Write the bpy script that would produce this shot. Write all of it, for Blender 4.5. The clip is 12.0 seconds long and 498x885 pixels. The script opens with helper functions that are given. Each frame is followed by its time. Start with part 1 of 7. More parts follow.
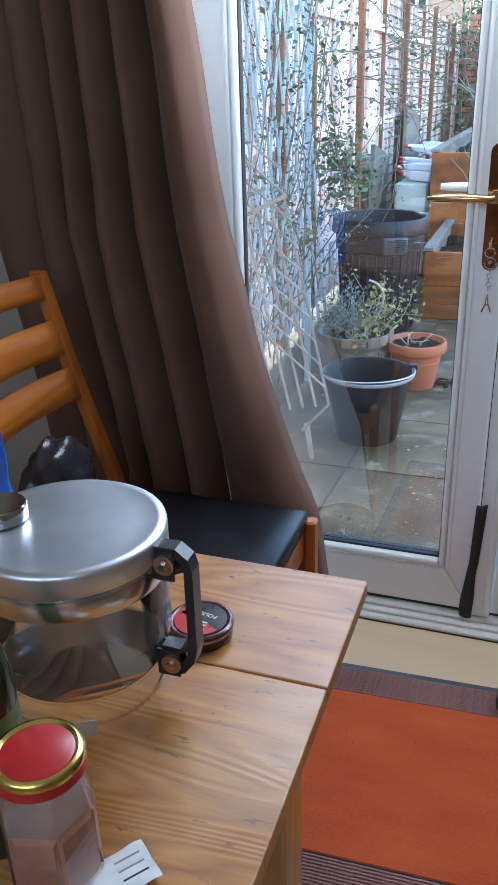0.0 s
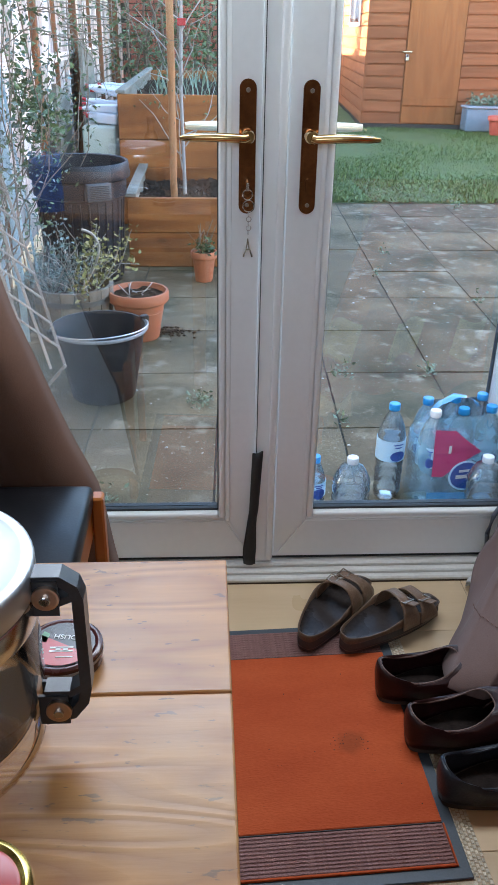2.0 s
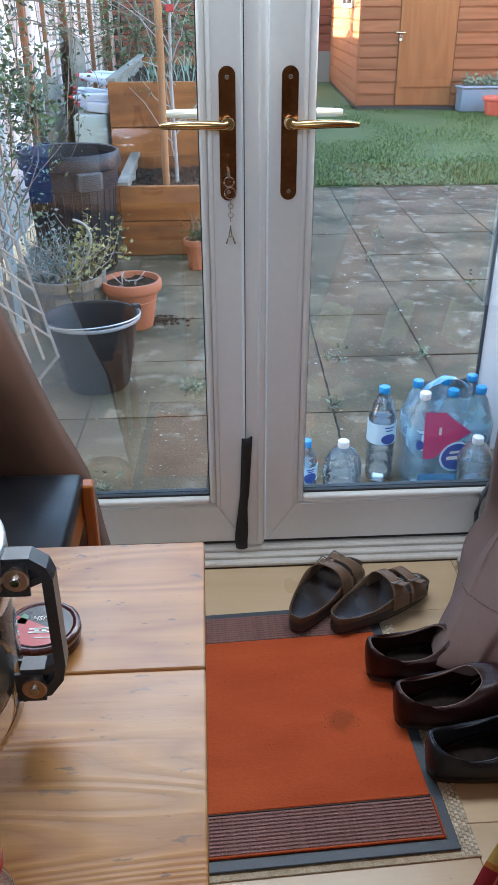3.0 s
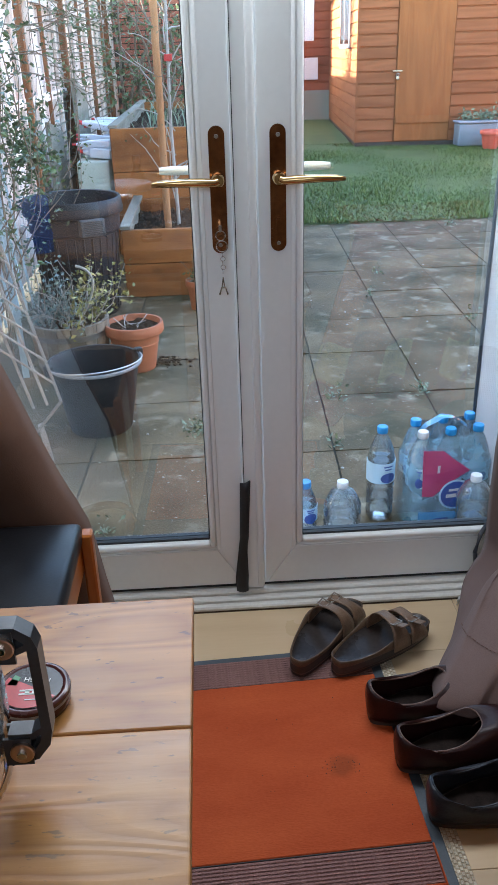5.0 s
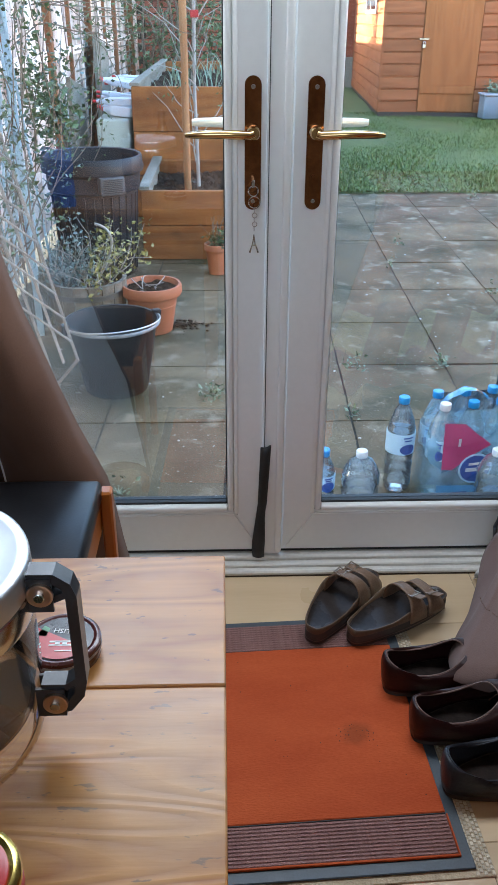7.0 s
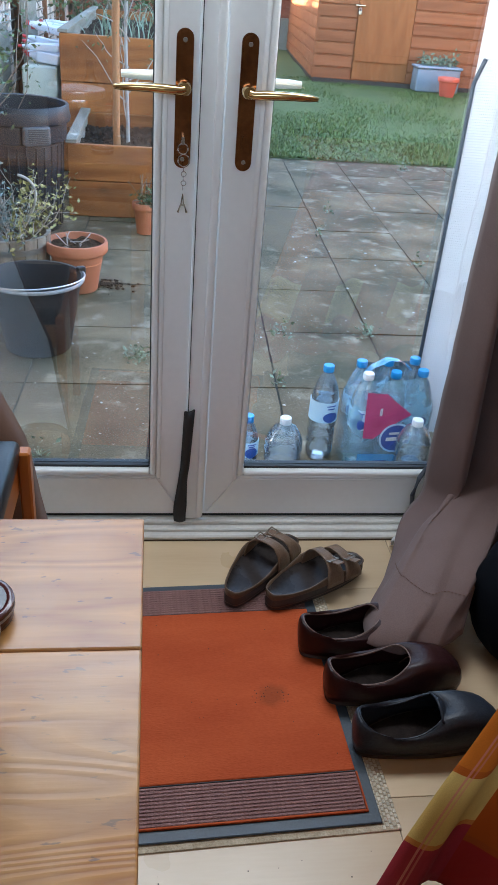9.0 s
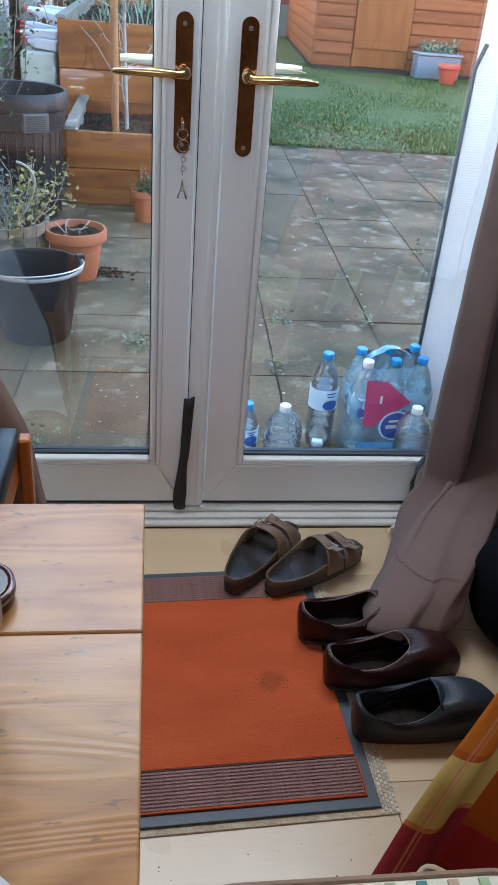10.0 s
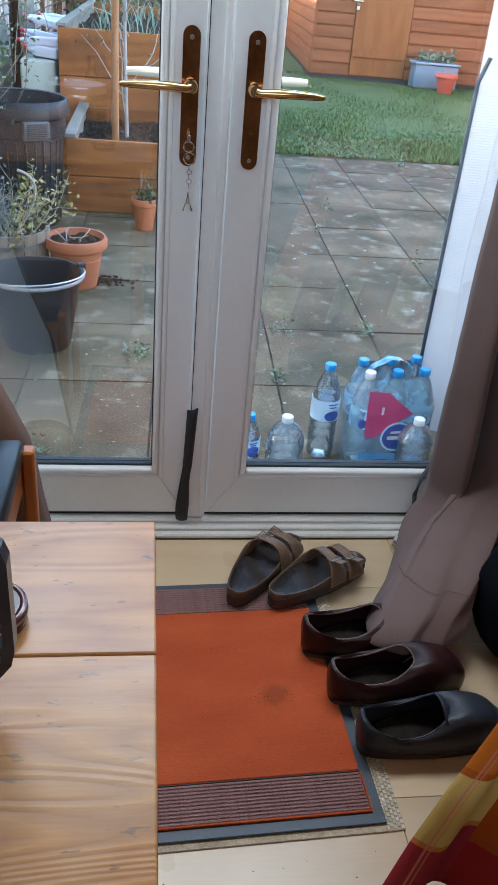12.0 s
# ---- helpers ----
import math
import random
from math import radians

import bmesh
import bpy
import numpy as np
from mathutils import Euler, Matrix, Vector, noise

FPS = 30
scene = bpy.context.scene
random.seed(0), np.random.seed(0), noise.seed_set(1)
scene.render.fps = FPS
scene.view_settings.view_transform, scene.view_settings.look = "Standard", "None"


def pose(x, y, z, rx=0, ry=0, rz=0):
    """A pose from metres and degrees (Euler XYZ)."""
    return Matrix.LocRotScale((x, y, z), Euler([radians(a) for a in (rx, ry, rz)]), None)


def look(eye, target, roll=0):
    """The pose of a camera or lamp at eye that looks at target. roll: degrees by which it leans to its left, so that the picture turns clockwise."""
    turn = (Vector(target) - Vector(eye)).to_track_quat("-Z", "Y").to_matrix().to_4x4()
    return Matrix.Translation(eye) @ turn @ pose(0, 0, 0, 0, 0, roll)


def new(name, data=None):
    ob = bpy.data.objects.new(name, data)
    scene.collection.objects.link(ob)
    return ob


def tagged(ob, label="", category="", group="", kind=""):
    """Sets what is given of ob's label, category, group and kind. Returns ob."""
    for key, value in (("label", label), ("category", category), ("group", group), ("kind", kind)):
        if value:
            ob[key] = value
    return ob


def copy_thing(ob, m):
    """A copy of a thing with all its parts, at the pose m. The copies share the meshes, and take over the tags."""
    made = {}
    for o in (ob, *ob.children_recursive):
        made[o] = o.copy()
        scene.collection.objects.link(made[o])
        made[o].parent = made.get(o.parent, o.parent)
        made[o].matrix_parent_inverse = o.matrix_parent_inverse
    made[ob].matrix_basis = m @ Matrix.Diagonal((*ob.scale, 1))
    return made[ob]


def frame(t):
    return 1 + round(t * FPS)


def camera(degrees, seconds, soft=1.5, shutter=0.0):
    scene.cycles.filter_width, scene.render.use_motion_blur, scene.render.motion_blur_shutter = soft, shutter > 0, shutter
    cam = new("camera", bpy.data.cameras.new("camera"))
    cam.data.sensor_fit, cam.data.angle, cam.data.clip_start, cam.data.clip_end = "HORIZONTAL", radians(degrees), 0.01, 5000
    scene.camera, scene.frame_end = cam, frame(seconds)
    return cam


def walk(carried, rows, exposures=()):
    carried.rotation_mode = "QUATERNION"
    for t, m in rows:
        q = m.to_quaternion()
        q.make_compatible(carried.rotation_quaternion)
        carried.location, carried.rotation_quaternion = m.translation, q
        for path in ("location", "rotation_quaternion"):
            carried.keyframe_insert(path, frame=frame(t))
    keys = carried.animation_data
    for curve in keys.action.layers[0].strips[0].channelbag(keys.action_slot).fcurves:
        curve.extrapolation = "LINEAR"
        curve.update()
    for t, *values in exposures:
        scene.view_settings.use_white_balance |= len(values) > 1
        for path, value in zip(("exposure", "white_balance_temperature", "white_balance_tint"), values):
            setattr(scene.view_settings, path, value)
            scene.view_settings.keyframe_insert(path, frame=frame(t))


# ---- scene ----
cam = camera(34.5, 12.0, 1.25)
PATH = [
    (0, (0.028, -1.789, 1.281), (-0.596, -0.068, 0.476), -1.7),
    (0.5, (-0.074, -1.738, 1.262), (-0.304, 0.053, 0.403), -0.2),
    (1, (-0.045, -1.729, 1.269), (-0.236, 0.06, 0.395), -1.6),
    (1.5, (-0.103, -1.701, 1.254), (-0.257, 0.083, 0.363), -1.6),
    (2, (-0.149, -1.699, 1.257), (-0.043, 0.074, 0.338), 1.1),
    (2.5, (-0.129, -1.708, 1.264), (0.015, 0.055, 0.33), 0.3),
    (3, (-0.117, -1.72, 1.263), (-0.019, 0.039, 0.315), -0.2),
    (5, (-0.088, -1.731, 1.302), (-0.011, 0.065, 0.425), -1.7),
    (5.5, (-0.085, -1.73, 1.301), (-0.008, 0.069, 0.431), -2.0),
    (6, (-0.093, -1.728, 1.293), (-0.009, 0.07, 0.422), -1.8),
    (6.5, (-0.119, -1.714, 1.28), (-0.048, 0.073, 0.384), -0.2),
    (7, (-0.126, -1.71, 1.272), (-0.065, 0.054, 0.332), 0.3),
    (7.5, (-0.131, -1.706, 1.275), (-0.007, 0.041, 0.309), 2.0),
    (7.7, (-0.133, -1.706, 1.277), (0.051, 0.035, 0.31), 3.2),
    (9.5, (-0.12, -1.704, 1.263), (0.129, -0.004, 0.24), 4.9),
    (10, (-0.124, -1.707, 1.262), (0.126, -0.011, 0.232), 4.9),
    (10.5, (-0.117, -1.711, 1.268), (0.145, -0.018, 0.237), 5.0),
    (11, (-0.119, -1.714, 1.278), (0.151, -0.022, 0.246), 4.9),
    (11.5, (-0.132, -1.703, 1.266), (0.138, -0.007, 0.24), 5.1),
    (12, (-0.142, -1.695, 1.271), (0.119, 0.008, 0.254), 5.3),
]
walk(cam, [(t, look(eye, target, roll)) for t, eye, target, roll in PATH], [(0.0, 3.86, 5500, 10), (1.0, 3.80, 5800, 10), (3.2, 3.80, 5950, 10), (4.8, 3.65, 6000, 10), (6.0, 3.65, 6000, 10), (7.0, 3.80, 5950, 9), (12.0, 3.80, 5850, 9)])
# ---------------------------------------------------------------- light
world = bpy.data.worlds.new("sky")
scene.world = world
world.use_nodes = True
wn = world.node_tree.nodes
sky = wn.new("ShaderNodeTexSky")
sky.sky_type = 'NISHITA'
sky.sun_disc = False
SUN_EL, SUN_AZ = radians(16), radians(-72)      # azimuth from +y towards +x
sky.sun_elevation, sky.sun_rotation = SUN_EL, SUN_AZ
sky.altitude, sky.air_density, sky.dust_density = 50, 1.0, 1.5
world.node_tree.links.new(sky.outputs[0], wn["Background"].inputs[0])
wn["Background"].inputs[1].default_value = 0.15
sun = new("sun", bpy.data.lights.new("sun", 'SUN'))
sun.data.energy, sun.data.angle, sun.data.color = 4.5, radians(0.5), (1.0, 0.86, 0.68)
sd = Vector((math.sin(SUN_AZ) * math.cos(SUN_EL), math.cos(SUN_AZ) * math.cos(SUN_EL), math.sin(SUN_EL)))
sun.matrix_world = look(sd * 20, (0, 0, 0))

# ---------------------------------------------------------------- mesh helpers
def link_part(ob, parent):
    if parent is not None:
        ob.parent = parent
    return ob


def part(name, bm, material, parent=None, label="", smooth=False):
    me = bpy.data.meshes.new(name)
    if smooth:
        for f in bm.faces:
            f.smooth = True
    bm.normal_update()
    bm.to_mesh(me)
    bm.free()
    for m in (material if isinstance(material, (list, tuple)) else [material]):
        me.materials.append(m)
    ob = new(name, me)
    if smooth:
        me.set_sharp_from_angle(angle=radians(50))
    link_part(ob, parent)
    if label:
        tagged(ob, label)
    return ob


def empty(name, label, category, group="", kind="", at=None):
    ob = new(name)
    ob.empty_display_size = 0.05
    if at is not None:
        ob.matrix_world = at
    return tagged(ob, label, category, group, kind)


def box(x0, x1, y0, y1, z0, z1, bevel=0.0, seg=1, bm=None, m=None):
    b = bmesh.new() if bm is None else bm
    vs = [b.verts.new((x, y, z)) for x in (x0, x1) for y in (y0, y1) for z in (z0, z1)]
    fs = [b.faces.new([vs[i] for i in q]) for q in ((0, 1, 3, 2), (4, 6, 7, 5), (0, 4, 5, 1), (2, 3, 7, 6), (0, 2, 6, 4), (1, 5, 7, 3))]
    if bevel > 0:
        es = list({e for f in fs for e in f.edges})
        r = bmesh.ops.bevel(b, geom=es, offset=bevel, segments=seg, affect='EDGES', profile=0.5)
        vs = list({v for f in r["faces"] for v in f.verts} | {v for v in vs if v.is_valid})
    if m is not None:
        for v in vs:
            v.co = m @ v.co
    return b


def lathe(profile, seg=32, bm=None, centre=(0, 0, 0), squash=1.0):
    b = bmesh.new() if bm is None else bm
    rings = []
    for r, z in profile:
        if r < 1e-5:
            rings.append([b.verts.new((centre[0], centre[1], centre[2] + z))])
        else:
            rings.append([b.verts.new((centre[0] + r * math.cos(2 * math.pi * i / seg), centre[1] + squash * r * math.sin(2 * math.pi * i / seg), centre[2] + z)) for i in range(seg)])
    for p, q in zip(rings, rings[1:]):
        for i in range(seg):
            j = (i + 1) % seg
            if len(p) == 1 and len(q) == 1:
                continue
            if len(p) == 1:
                b.faces.new((p[0], q[j], q[i]))
            elif len(q) == 1:
                b.faces.new((p[i], p[j], q[0]))
            else:
                b.faces.new((p[i], p[j], q[j], q[i]))
    return b


def tube(pts, radius, seg=8, bm=None, flat=1.0, cap=True):
    b = bmesh.new() if bm is None else bm
    pts = [Vector(p) for p in pts]
    n = len(pts)
    rad = radius if isinstance(radius, (list, tuple)) else [radius] * n
    up = Vector((0, 0, 1))
    rings = []
    for i, p in enumerate(pts):
        d = (pts[min(i + 1, n - 1)] - pts[max(i - 1, 0)]).normalized()
        ref = up if abs(d.dot(up)) < 0.95 else Vector((0, 1, 0))
        s = d.cross(ref).normalized()
        u = s.cross(d).normalized()
        rings.append([b.verts.new(p + rad[i] * (math.cos(2 * math.pi * k / seg) * s + flat * math.sin(2 * math.pi * k / seg) * u)) for k in range(seg)])
    for p, q in zip(rings, rings[1:]):
        for k in range(seg):
            j = (k + 1) % seg
            b.faces.new((p[k], p[j], q[j], q[k]))
    if cap:
        b.faces.new(rings[0][::-1])
        b.faces.new(rings[-1])
    return b


def sheet(f, nu, nv, bm=None):
    b = bmesh.new() if bm is None else bm
    g = [[b.verts.new(f(i / nu, j / nv)) for j in range(nv + 1)] for i in range(nu + 1)]
    for i in range(nu):
        for j in range(nv):
            b.faces.new((g[i][j], g[i + 1][j], g[i + 1][j + 1], g[i][j + 1]))
    return b


def prism(outline, z0, z1, bm=None):
    b = bmesh.new() if bm is None else bm
    lo = [b.verts.new((x, y, z0)) for x, y in outline]
    hi = [b.verts.new((x, y, z1)) for x, y in outline]
    n = len(lo)
    b.faces.new(lo[::-1])
    b.faces.new(hi)
    for i in range(n):
        b.faces.new((lo[i], lo[(i + 1) % n], hi[(i + 1) % n], hi[i]))
    return b


def lerp(table, z):
    """Piecewise-linear lookup in a short table of (z, value), z rising."""
    return float(np.interp(z, [a for a, _ in table], [v for _, v in table]))


# ---------------------------------------------------------------- materials
def nodes_of(name):
    m = bpy.data.materials.new(name)
    m.use_nodes = True
    return m, m.node_tree.nodes, m.node_tree.links, m.node_tree.nodes["Principled BSDF"]


def surface(name, a, b, rough=0.6, scale=8.0, fine=120.0, bump=0.15, metal=0.0, stretch=(1, 1, 1), rand=0.0, spec=0.5, rvar=0.12, sheen=0.0, island=False, coarse_mix=0.6):
    """Two colours mixed by a coarse and a fine noise, with bump and uneven roughness."""
    m, n, l, p = nodes_of(name)
    tc = n.new("ShaderNodeTexCoord")
    mp = n.new("ShaderNodeMapping")
    mp.inputs["Scale"].default_value = stretch
    l.new(tc.outputs["Object"], mp.inputs[0])
    if rand and not island:
        sc = n.new("ShaderNodeVectorMath")
        sc.operation = 'SCALE'
        sc.inputs[0].default_value = (13.0, 7.0, 5.0)
        l.new(n.new("ShaderNodeObjectInfo").outputs["Random"], sc.inputs["Scale"])
        l.new(sc.outputs[0], mp.inputs["Location"])
    n1 = n.new("ShaderNodeTexNoise")
    n1.inputs["Scale"].default_value, n1.inputs["Detail"].default_value = scale, 5
    n2 = n.new("ShaderNodeTexNoise")
    n2.inputs["Scale"].default_value, n2.inputs["Detail"].default_value = fine, 3
    for k in (n1, n2):
        l.new(mp.outputs[0], k.inputs["Vector"])
    mixf = n.new("ShaderNodeMix")
    mixf.inputs[0].default_value = 1 - coarse_mix
    l.new(n1.outputs[0], mixf.inputs[2])
    l.new(n2.outputs[0], mixf.inputs[3])
    ramp = n.new("ShaderNodeValToRGB")
    ramp.color_ramp.elements[0].position, ramp.color_ramp.elements[1].position = 0.32, 0.68
    ramp.color_ramp.elements[0].color, ramp.color_ramp.elements[1].color = (*a, 1), (*b, 1)
    l.new(mixf.outputs[0], ramp.inputs[0])
    col = ramp.outputs[0]
    if rand:
        src = n.new("ShaderNodeNewGeometry").outputs["Random Per Island"] if island else n.new("ShaderNodeObjectInfo").outputs["Random"]
        mr = n.new("ShaderNodeMapRange")
        mr.inputs[3].default_value, mr.inputs[4].default_value = 1 - rand, 1 + rand
        l.new(src, mr.inputs[0])
        hv = n.new("ShaderNodeHueSaturation")
        l.new(mr.outputs[0], hv.inputs["Value"])
        l.new(col, hv.inputs["Color"])
        col = hv.outputs[0]
    l.new(col, p.inputs["Base Color"])
    rr = n.new("ShaderNodeMapRange")
    rr.inputs[3].default_value, rr.inputs[4].default_value = max(0.02, rough - rvar), min(1, rough + rvar)
    l.new(n1.outputs[0], rr.inputs[0])
    l.new(rr.outputs[0], p.inputs["Roughness"])
    p.inputs["Metallic"].default_value = metal
    p.inputs["Specular IOR Level"].default_value = spec
    if sheen:
        p.inputs["Sheen Weight"].default_value = sheen
    if bump:
        bp = n.new("ShaderNodeBump")
        bp.inputs["Strength"].default_value, bp.inputs["Distance"].default_value = bump, 0.004
        l.new(mixf.outputs[0], bp.inputs["Height"])
        l.new(bp.outputs[0], p.inputs["Normal"])
    return m


def timber(name, light, dark, knot=None, along=0, rough=0.45, rings=14.0, rand=0.12, bump=0.12, coat=0.0, turn=(0, 0, 0), streak=0.5, scuffs=False, lines=1.0):
    """Sawn softwood: stretched rings, fine pores, a few knots. along: axis of the grain."""
    m, n, l, p = nodes_of(name)
    tc = n.new("ShaderNodeTexCoord")
    oi = n.new("ShaderNodeObjectInfo")
    mul = n.new("ShaderNodeVectorMath")
    mul.operation = 'SCALE'
    mul.inputs[0].default_value = (3.1, 7.7, 5.3)
    l.new(oi.outputs["Random"], mul.inputs["Scale"])
    add = n.new("ShaderNodeVectorMath")
    l.new(tc.outputs["Object"], add.inputs[0])
    l.new(mul.outputs[0], add.inputs[1])
    mp = n.new("ShaderNodeMapping")
    s = [1.0, 1.0, 1.0]
    s[along] = 0.09
    mp.inputs["Scale"].default_value = s
    mp.inputs["Rotation"].default_value = [radians(a) for a in turn]
    l.new(add.outputs[0], mp.inputs[0])
    base = n.new("ShaderNodeTexNoise")
    base.inputs["Scale"].default_value, base.inputs["Detail"].default_value, base.inputs["Distortion"].default_value = rings * 0.55, 1.5, 0.35
    l.new(mp.outputs[0], base.inputs["Vector"])
    mm = n.new("ShaderNodeMath")
    mm.operation = 'MULTIPLY'
    mm.inputs[1].default_value = rings * lines
    l.new(base.outputs[0], mm.inputs[0])
    fr = n.new("ShaderNodeMath")
    fr.operation = 'PINGPONG'
    fr.inputs[1].default_value = 0.5
    l.new(mm.outputs[0], fr.inputs[0])
    pores = n.new("ShaderNodeTexNoise")
    pores.inputs["Scale"].default_value, pores.inputs["Detail"].default_value = 160, 4
    l.new(mp.outputs[0], pores.inputs["Vector"])
    mix = n.new("ShaderNodeMix")
    mix.inputs[0].default_value = 0.35
    l.new(fr.outputs[0], mix.inputs[2])
    l.new(pores.outputs[0], mix.inputs[3])
    ramp = n.new("ShaderNodeValToRGB")
    ramp.color_ramp.elements[0].position, ramp.color_ramp.elements[1].position = 0.12, 0.12 + streak
    ramp.color_ramp.elements[0].color, ramp.color_ramp.elements[1].color = (*dark, 1), (*light, 1)
    l.new(mix.outputs[0], ramp.inputs[0])
    col = ramp.outputs[0]
    if knot:
        vo = n.new("ShaderNodeTexVoronoi")
        vo.inputs["Scale"].default_value = 3.2
        mk = n.new("ShaderNodeMapping")
        sk = [1.0, 1.0, 1.0]
        sk[along] = 0.55
        mk.inputs["Scale"].default_value = sk
        l.new(add.outputs[0], mk.inputs[0])
        l.new(mk.outputs[0], vo.inputs["Vector"])
        kr = n.new("ShaderNodeMapRange")
        kr.inputs[1].default_value, kr.inputs[2].default_value, kr.inputs[3].default_value, kr.inputs[4].default_value = 0.03, 0.075, 1, 0
        l.new(vo.outputs["Distance"], kr.inputs[0])
        km = n.new("ShaderNodeMix")
        km.data_type = 'RGBA'
        l.new(kr.outputs[0], km.inputs[0])
        l.new(col, km.inputs[6])
        km.inputs[7].default_value = (*knot, 1)
        col = km.outputs[2]
    mr = n.new("ShaderNodeMapRange")
    mr.inputs[3].default_value, mr.inputs[4].default_value = 1 - rand, 1 + rand
    l.new(oi.outputs["Random"], mr.inputs[0])
    hv = n.new("ShaderNodeHueSaturation")
    l.new(mr.outputs[0], hv.inputs["Value"])
    l.new(col, hv.inputs["Color"])
    tint = hv.outputs[0]
    if scuffs:
        # dents and scratches, plus rubbed pale patches
        sv = n.new("ShaderNodeTexNoise")
        sv.inputs["Scale"].default_value, sv.inputs["Detail"].default_value = 95, 4
        ms = n.new("ShaderNodeMapping")
        ms.inputs["Scale"].default_value = (0.45, 1.3, 1)
        l.new(tc.outputs["Object"], ms.inputs[0])
        l.new(ms.outputs[0], sv.inputs["Vector"])
        sr = n.new("ShaderNodeMapRange")
        sr.inputs[1].default_value, sr.inputs[2].default_value, sr.inputs[3].default_value, sr.inputs[4].default_value = 0.665, 0.70, 0.0, 0.8
        l.new(sv.outputs[0], sr.inputs[0])
        sm = n.new("ShaderNodeMix")
        sm.data_type = 'RGBA'
        l.new(sr.outputs[0], sm.inputs[0])
        l.new(tint, sm.inputs[6])
        sm.inputs[7].default_value = (0.10, 0.05, 0.025, 1)
        pv = n.new("ShaderNodeTexNoise")
        pv.inputs["Scale"].default_value, pv.inputs["Detail"].default_value = 5, 6
        l.new(tc.outputs["Object"], pv.inputs["Vector"])
        pr_ = n.new("ShaderNodeMapRange")
        pr_.inputs[1].default_value, pr_.inputs[2].default_value, pr_.inputs[3].default_value, pr_.inputs[4].default_value = 0.52, 0.68, 0.0, 0.26
        l.new(pv.outputs[0], pr_.inputs[0])
        pm_ = n.new("ShaderNodeMix")
        pm_.data_type = 'RGBA'
        l.new(pr_.outputs[0], pm_.inputs[0])
        l.new(sm.outputs[2], pm_.inputs[6])
        pm_.inputs[7].default_value = (0.50, 0.36, 0.20, 1)
        tint = pm_.outputs[2]
    l.new(tint, p.inputs["Base Color"])
    wear = n.new("ShaderNodeTexNoise")
    wear.inputs["Scale"].default_value, wear.inputs["Detail"].default_value = 6, 4
    l.new(tc.outputs["Object"], wear.inputs["Vector"])
    rr = n.new("ShaderNodeMapRange")
    rr.inputs[3].default_value, rr.inputs[4].default_value = rough - 0.12, rough + 0.15
    l.new(wear.outputs[0], rr.inputs[0])
    l.new(rr.outputs[0], p.inputs["Roughness"])
    p.inputs["Coat Weight"].default_value = coat
    p.inputs["Specular IOR Level"].default_value = 0.45 if coat else 0.18
    p.inputs["Coat Roughness"].default_value = 0.25
    bp = n.new("ShaderNodeBump")
    bp.inputs["Strength"].default_value, bp.inputs["Distance"].default_value = bump, 0.002
    l.new(mix.outputs[0], bp.inputs["Height"])
    l.new(bp.outputs[0], p.inputs["Normal"])
    return m


def clear(name, colour=(1, 1, 1), rough=0.0, gloss=1.0, tint_mix=0.0, body=(0.8, 0.9, 1.0), dirt=0.0):
    """A thin clear sheet: passes light straight on, mirrors by Fresnel; tint_mix adds a little milky body, dirt uneven film."""
    m = bpy.data.materials.new(name)
    m.use_nodes = True
    n, l = m.node_tree.nodes, m.node_tree.links
    n.remove(n["Principled BSDF"])
    tr = n.new("ShaderNodeBsdfTransparent")
    tr.inputs[0].default_value = (*colour, 1)
    base = tr.outputs[0]
    if tint_mix or dirt:
        df = n.new("ShaderNodeBsdfDiffuse")
        df.inputs[0].default_value = (*body, 1)
        mx = n.new("ShaderNodeMixShader")
        mx.inputs[0].default_value = tint_mix
        if dirt:
            no = n.new("ShaderNodeTexNoise")
            no.inputs["Scale"].default_value, no.inputs["Detail"].default_value = 7, 6
            tc = n.new("ShaderNodeTexCoord")
            l.new(tc.outputs["Object"], no.inputs["Vector"])
            mr = n.new("ShaderNodeMapRange")
            mr.inputs[1].default_value, mr.inputs[2].default_value = 0.4, 0.75
            mr.inputs[3].default_value, mr.inputs[4].default_value = tint_mix, tint_mix + dirt
            l.new(no.outputs[0], mr.inputs[0])
            l.new(mr.outputs[0], mx.inputs[0])
        l.new(base, mx.inputs[1])
        l.new(df.outputs[0], mx.inputs[2])
        base = mx.outputs[0]
    gl = n.new("ShaderNodeBsdfGlossy")
    gl.inputs["Roughness"].default_value = rough
    fr = n.new("ShaderNodeFresnel")
    fr.inputs[0].default_value = 1.5
    k = n.new("ShaderNodeMath")
    k.operation = 'MULTIPLY'
    k.use_clamp = True
    k.inputs[1].default_value = gloss
    l.new(fr.outputs[0], k.inputs[0])
    mx2 = n.new("ShaderNodeMixShader")
    l.new(k.outputs[0], mx2.inputs[0])
    l.new(base, mx2.inputs[1])
    l.new(gl.outputs[0], mx2.inputs[2])
    l.new(mx2.outputs[0], n["Material Output"].inputs[0])
    return m


def gloss_metal(name, colour, rough, scale=40, var=0.08, stretch=(1, 1, 1)):
    return surface(name, [c * 0.85 for c in colour], colour, rough, scale, scale * 6, 0.03, 1.0, stretch, rvar=var)


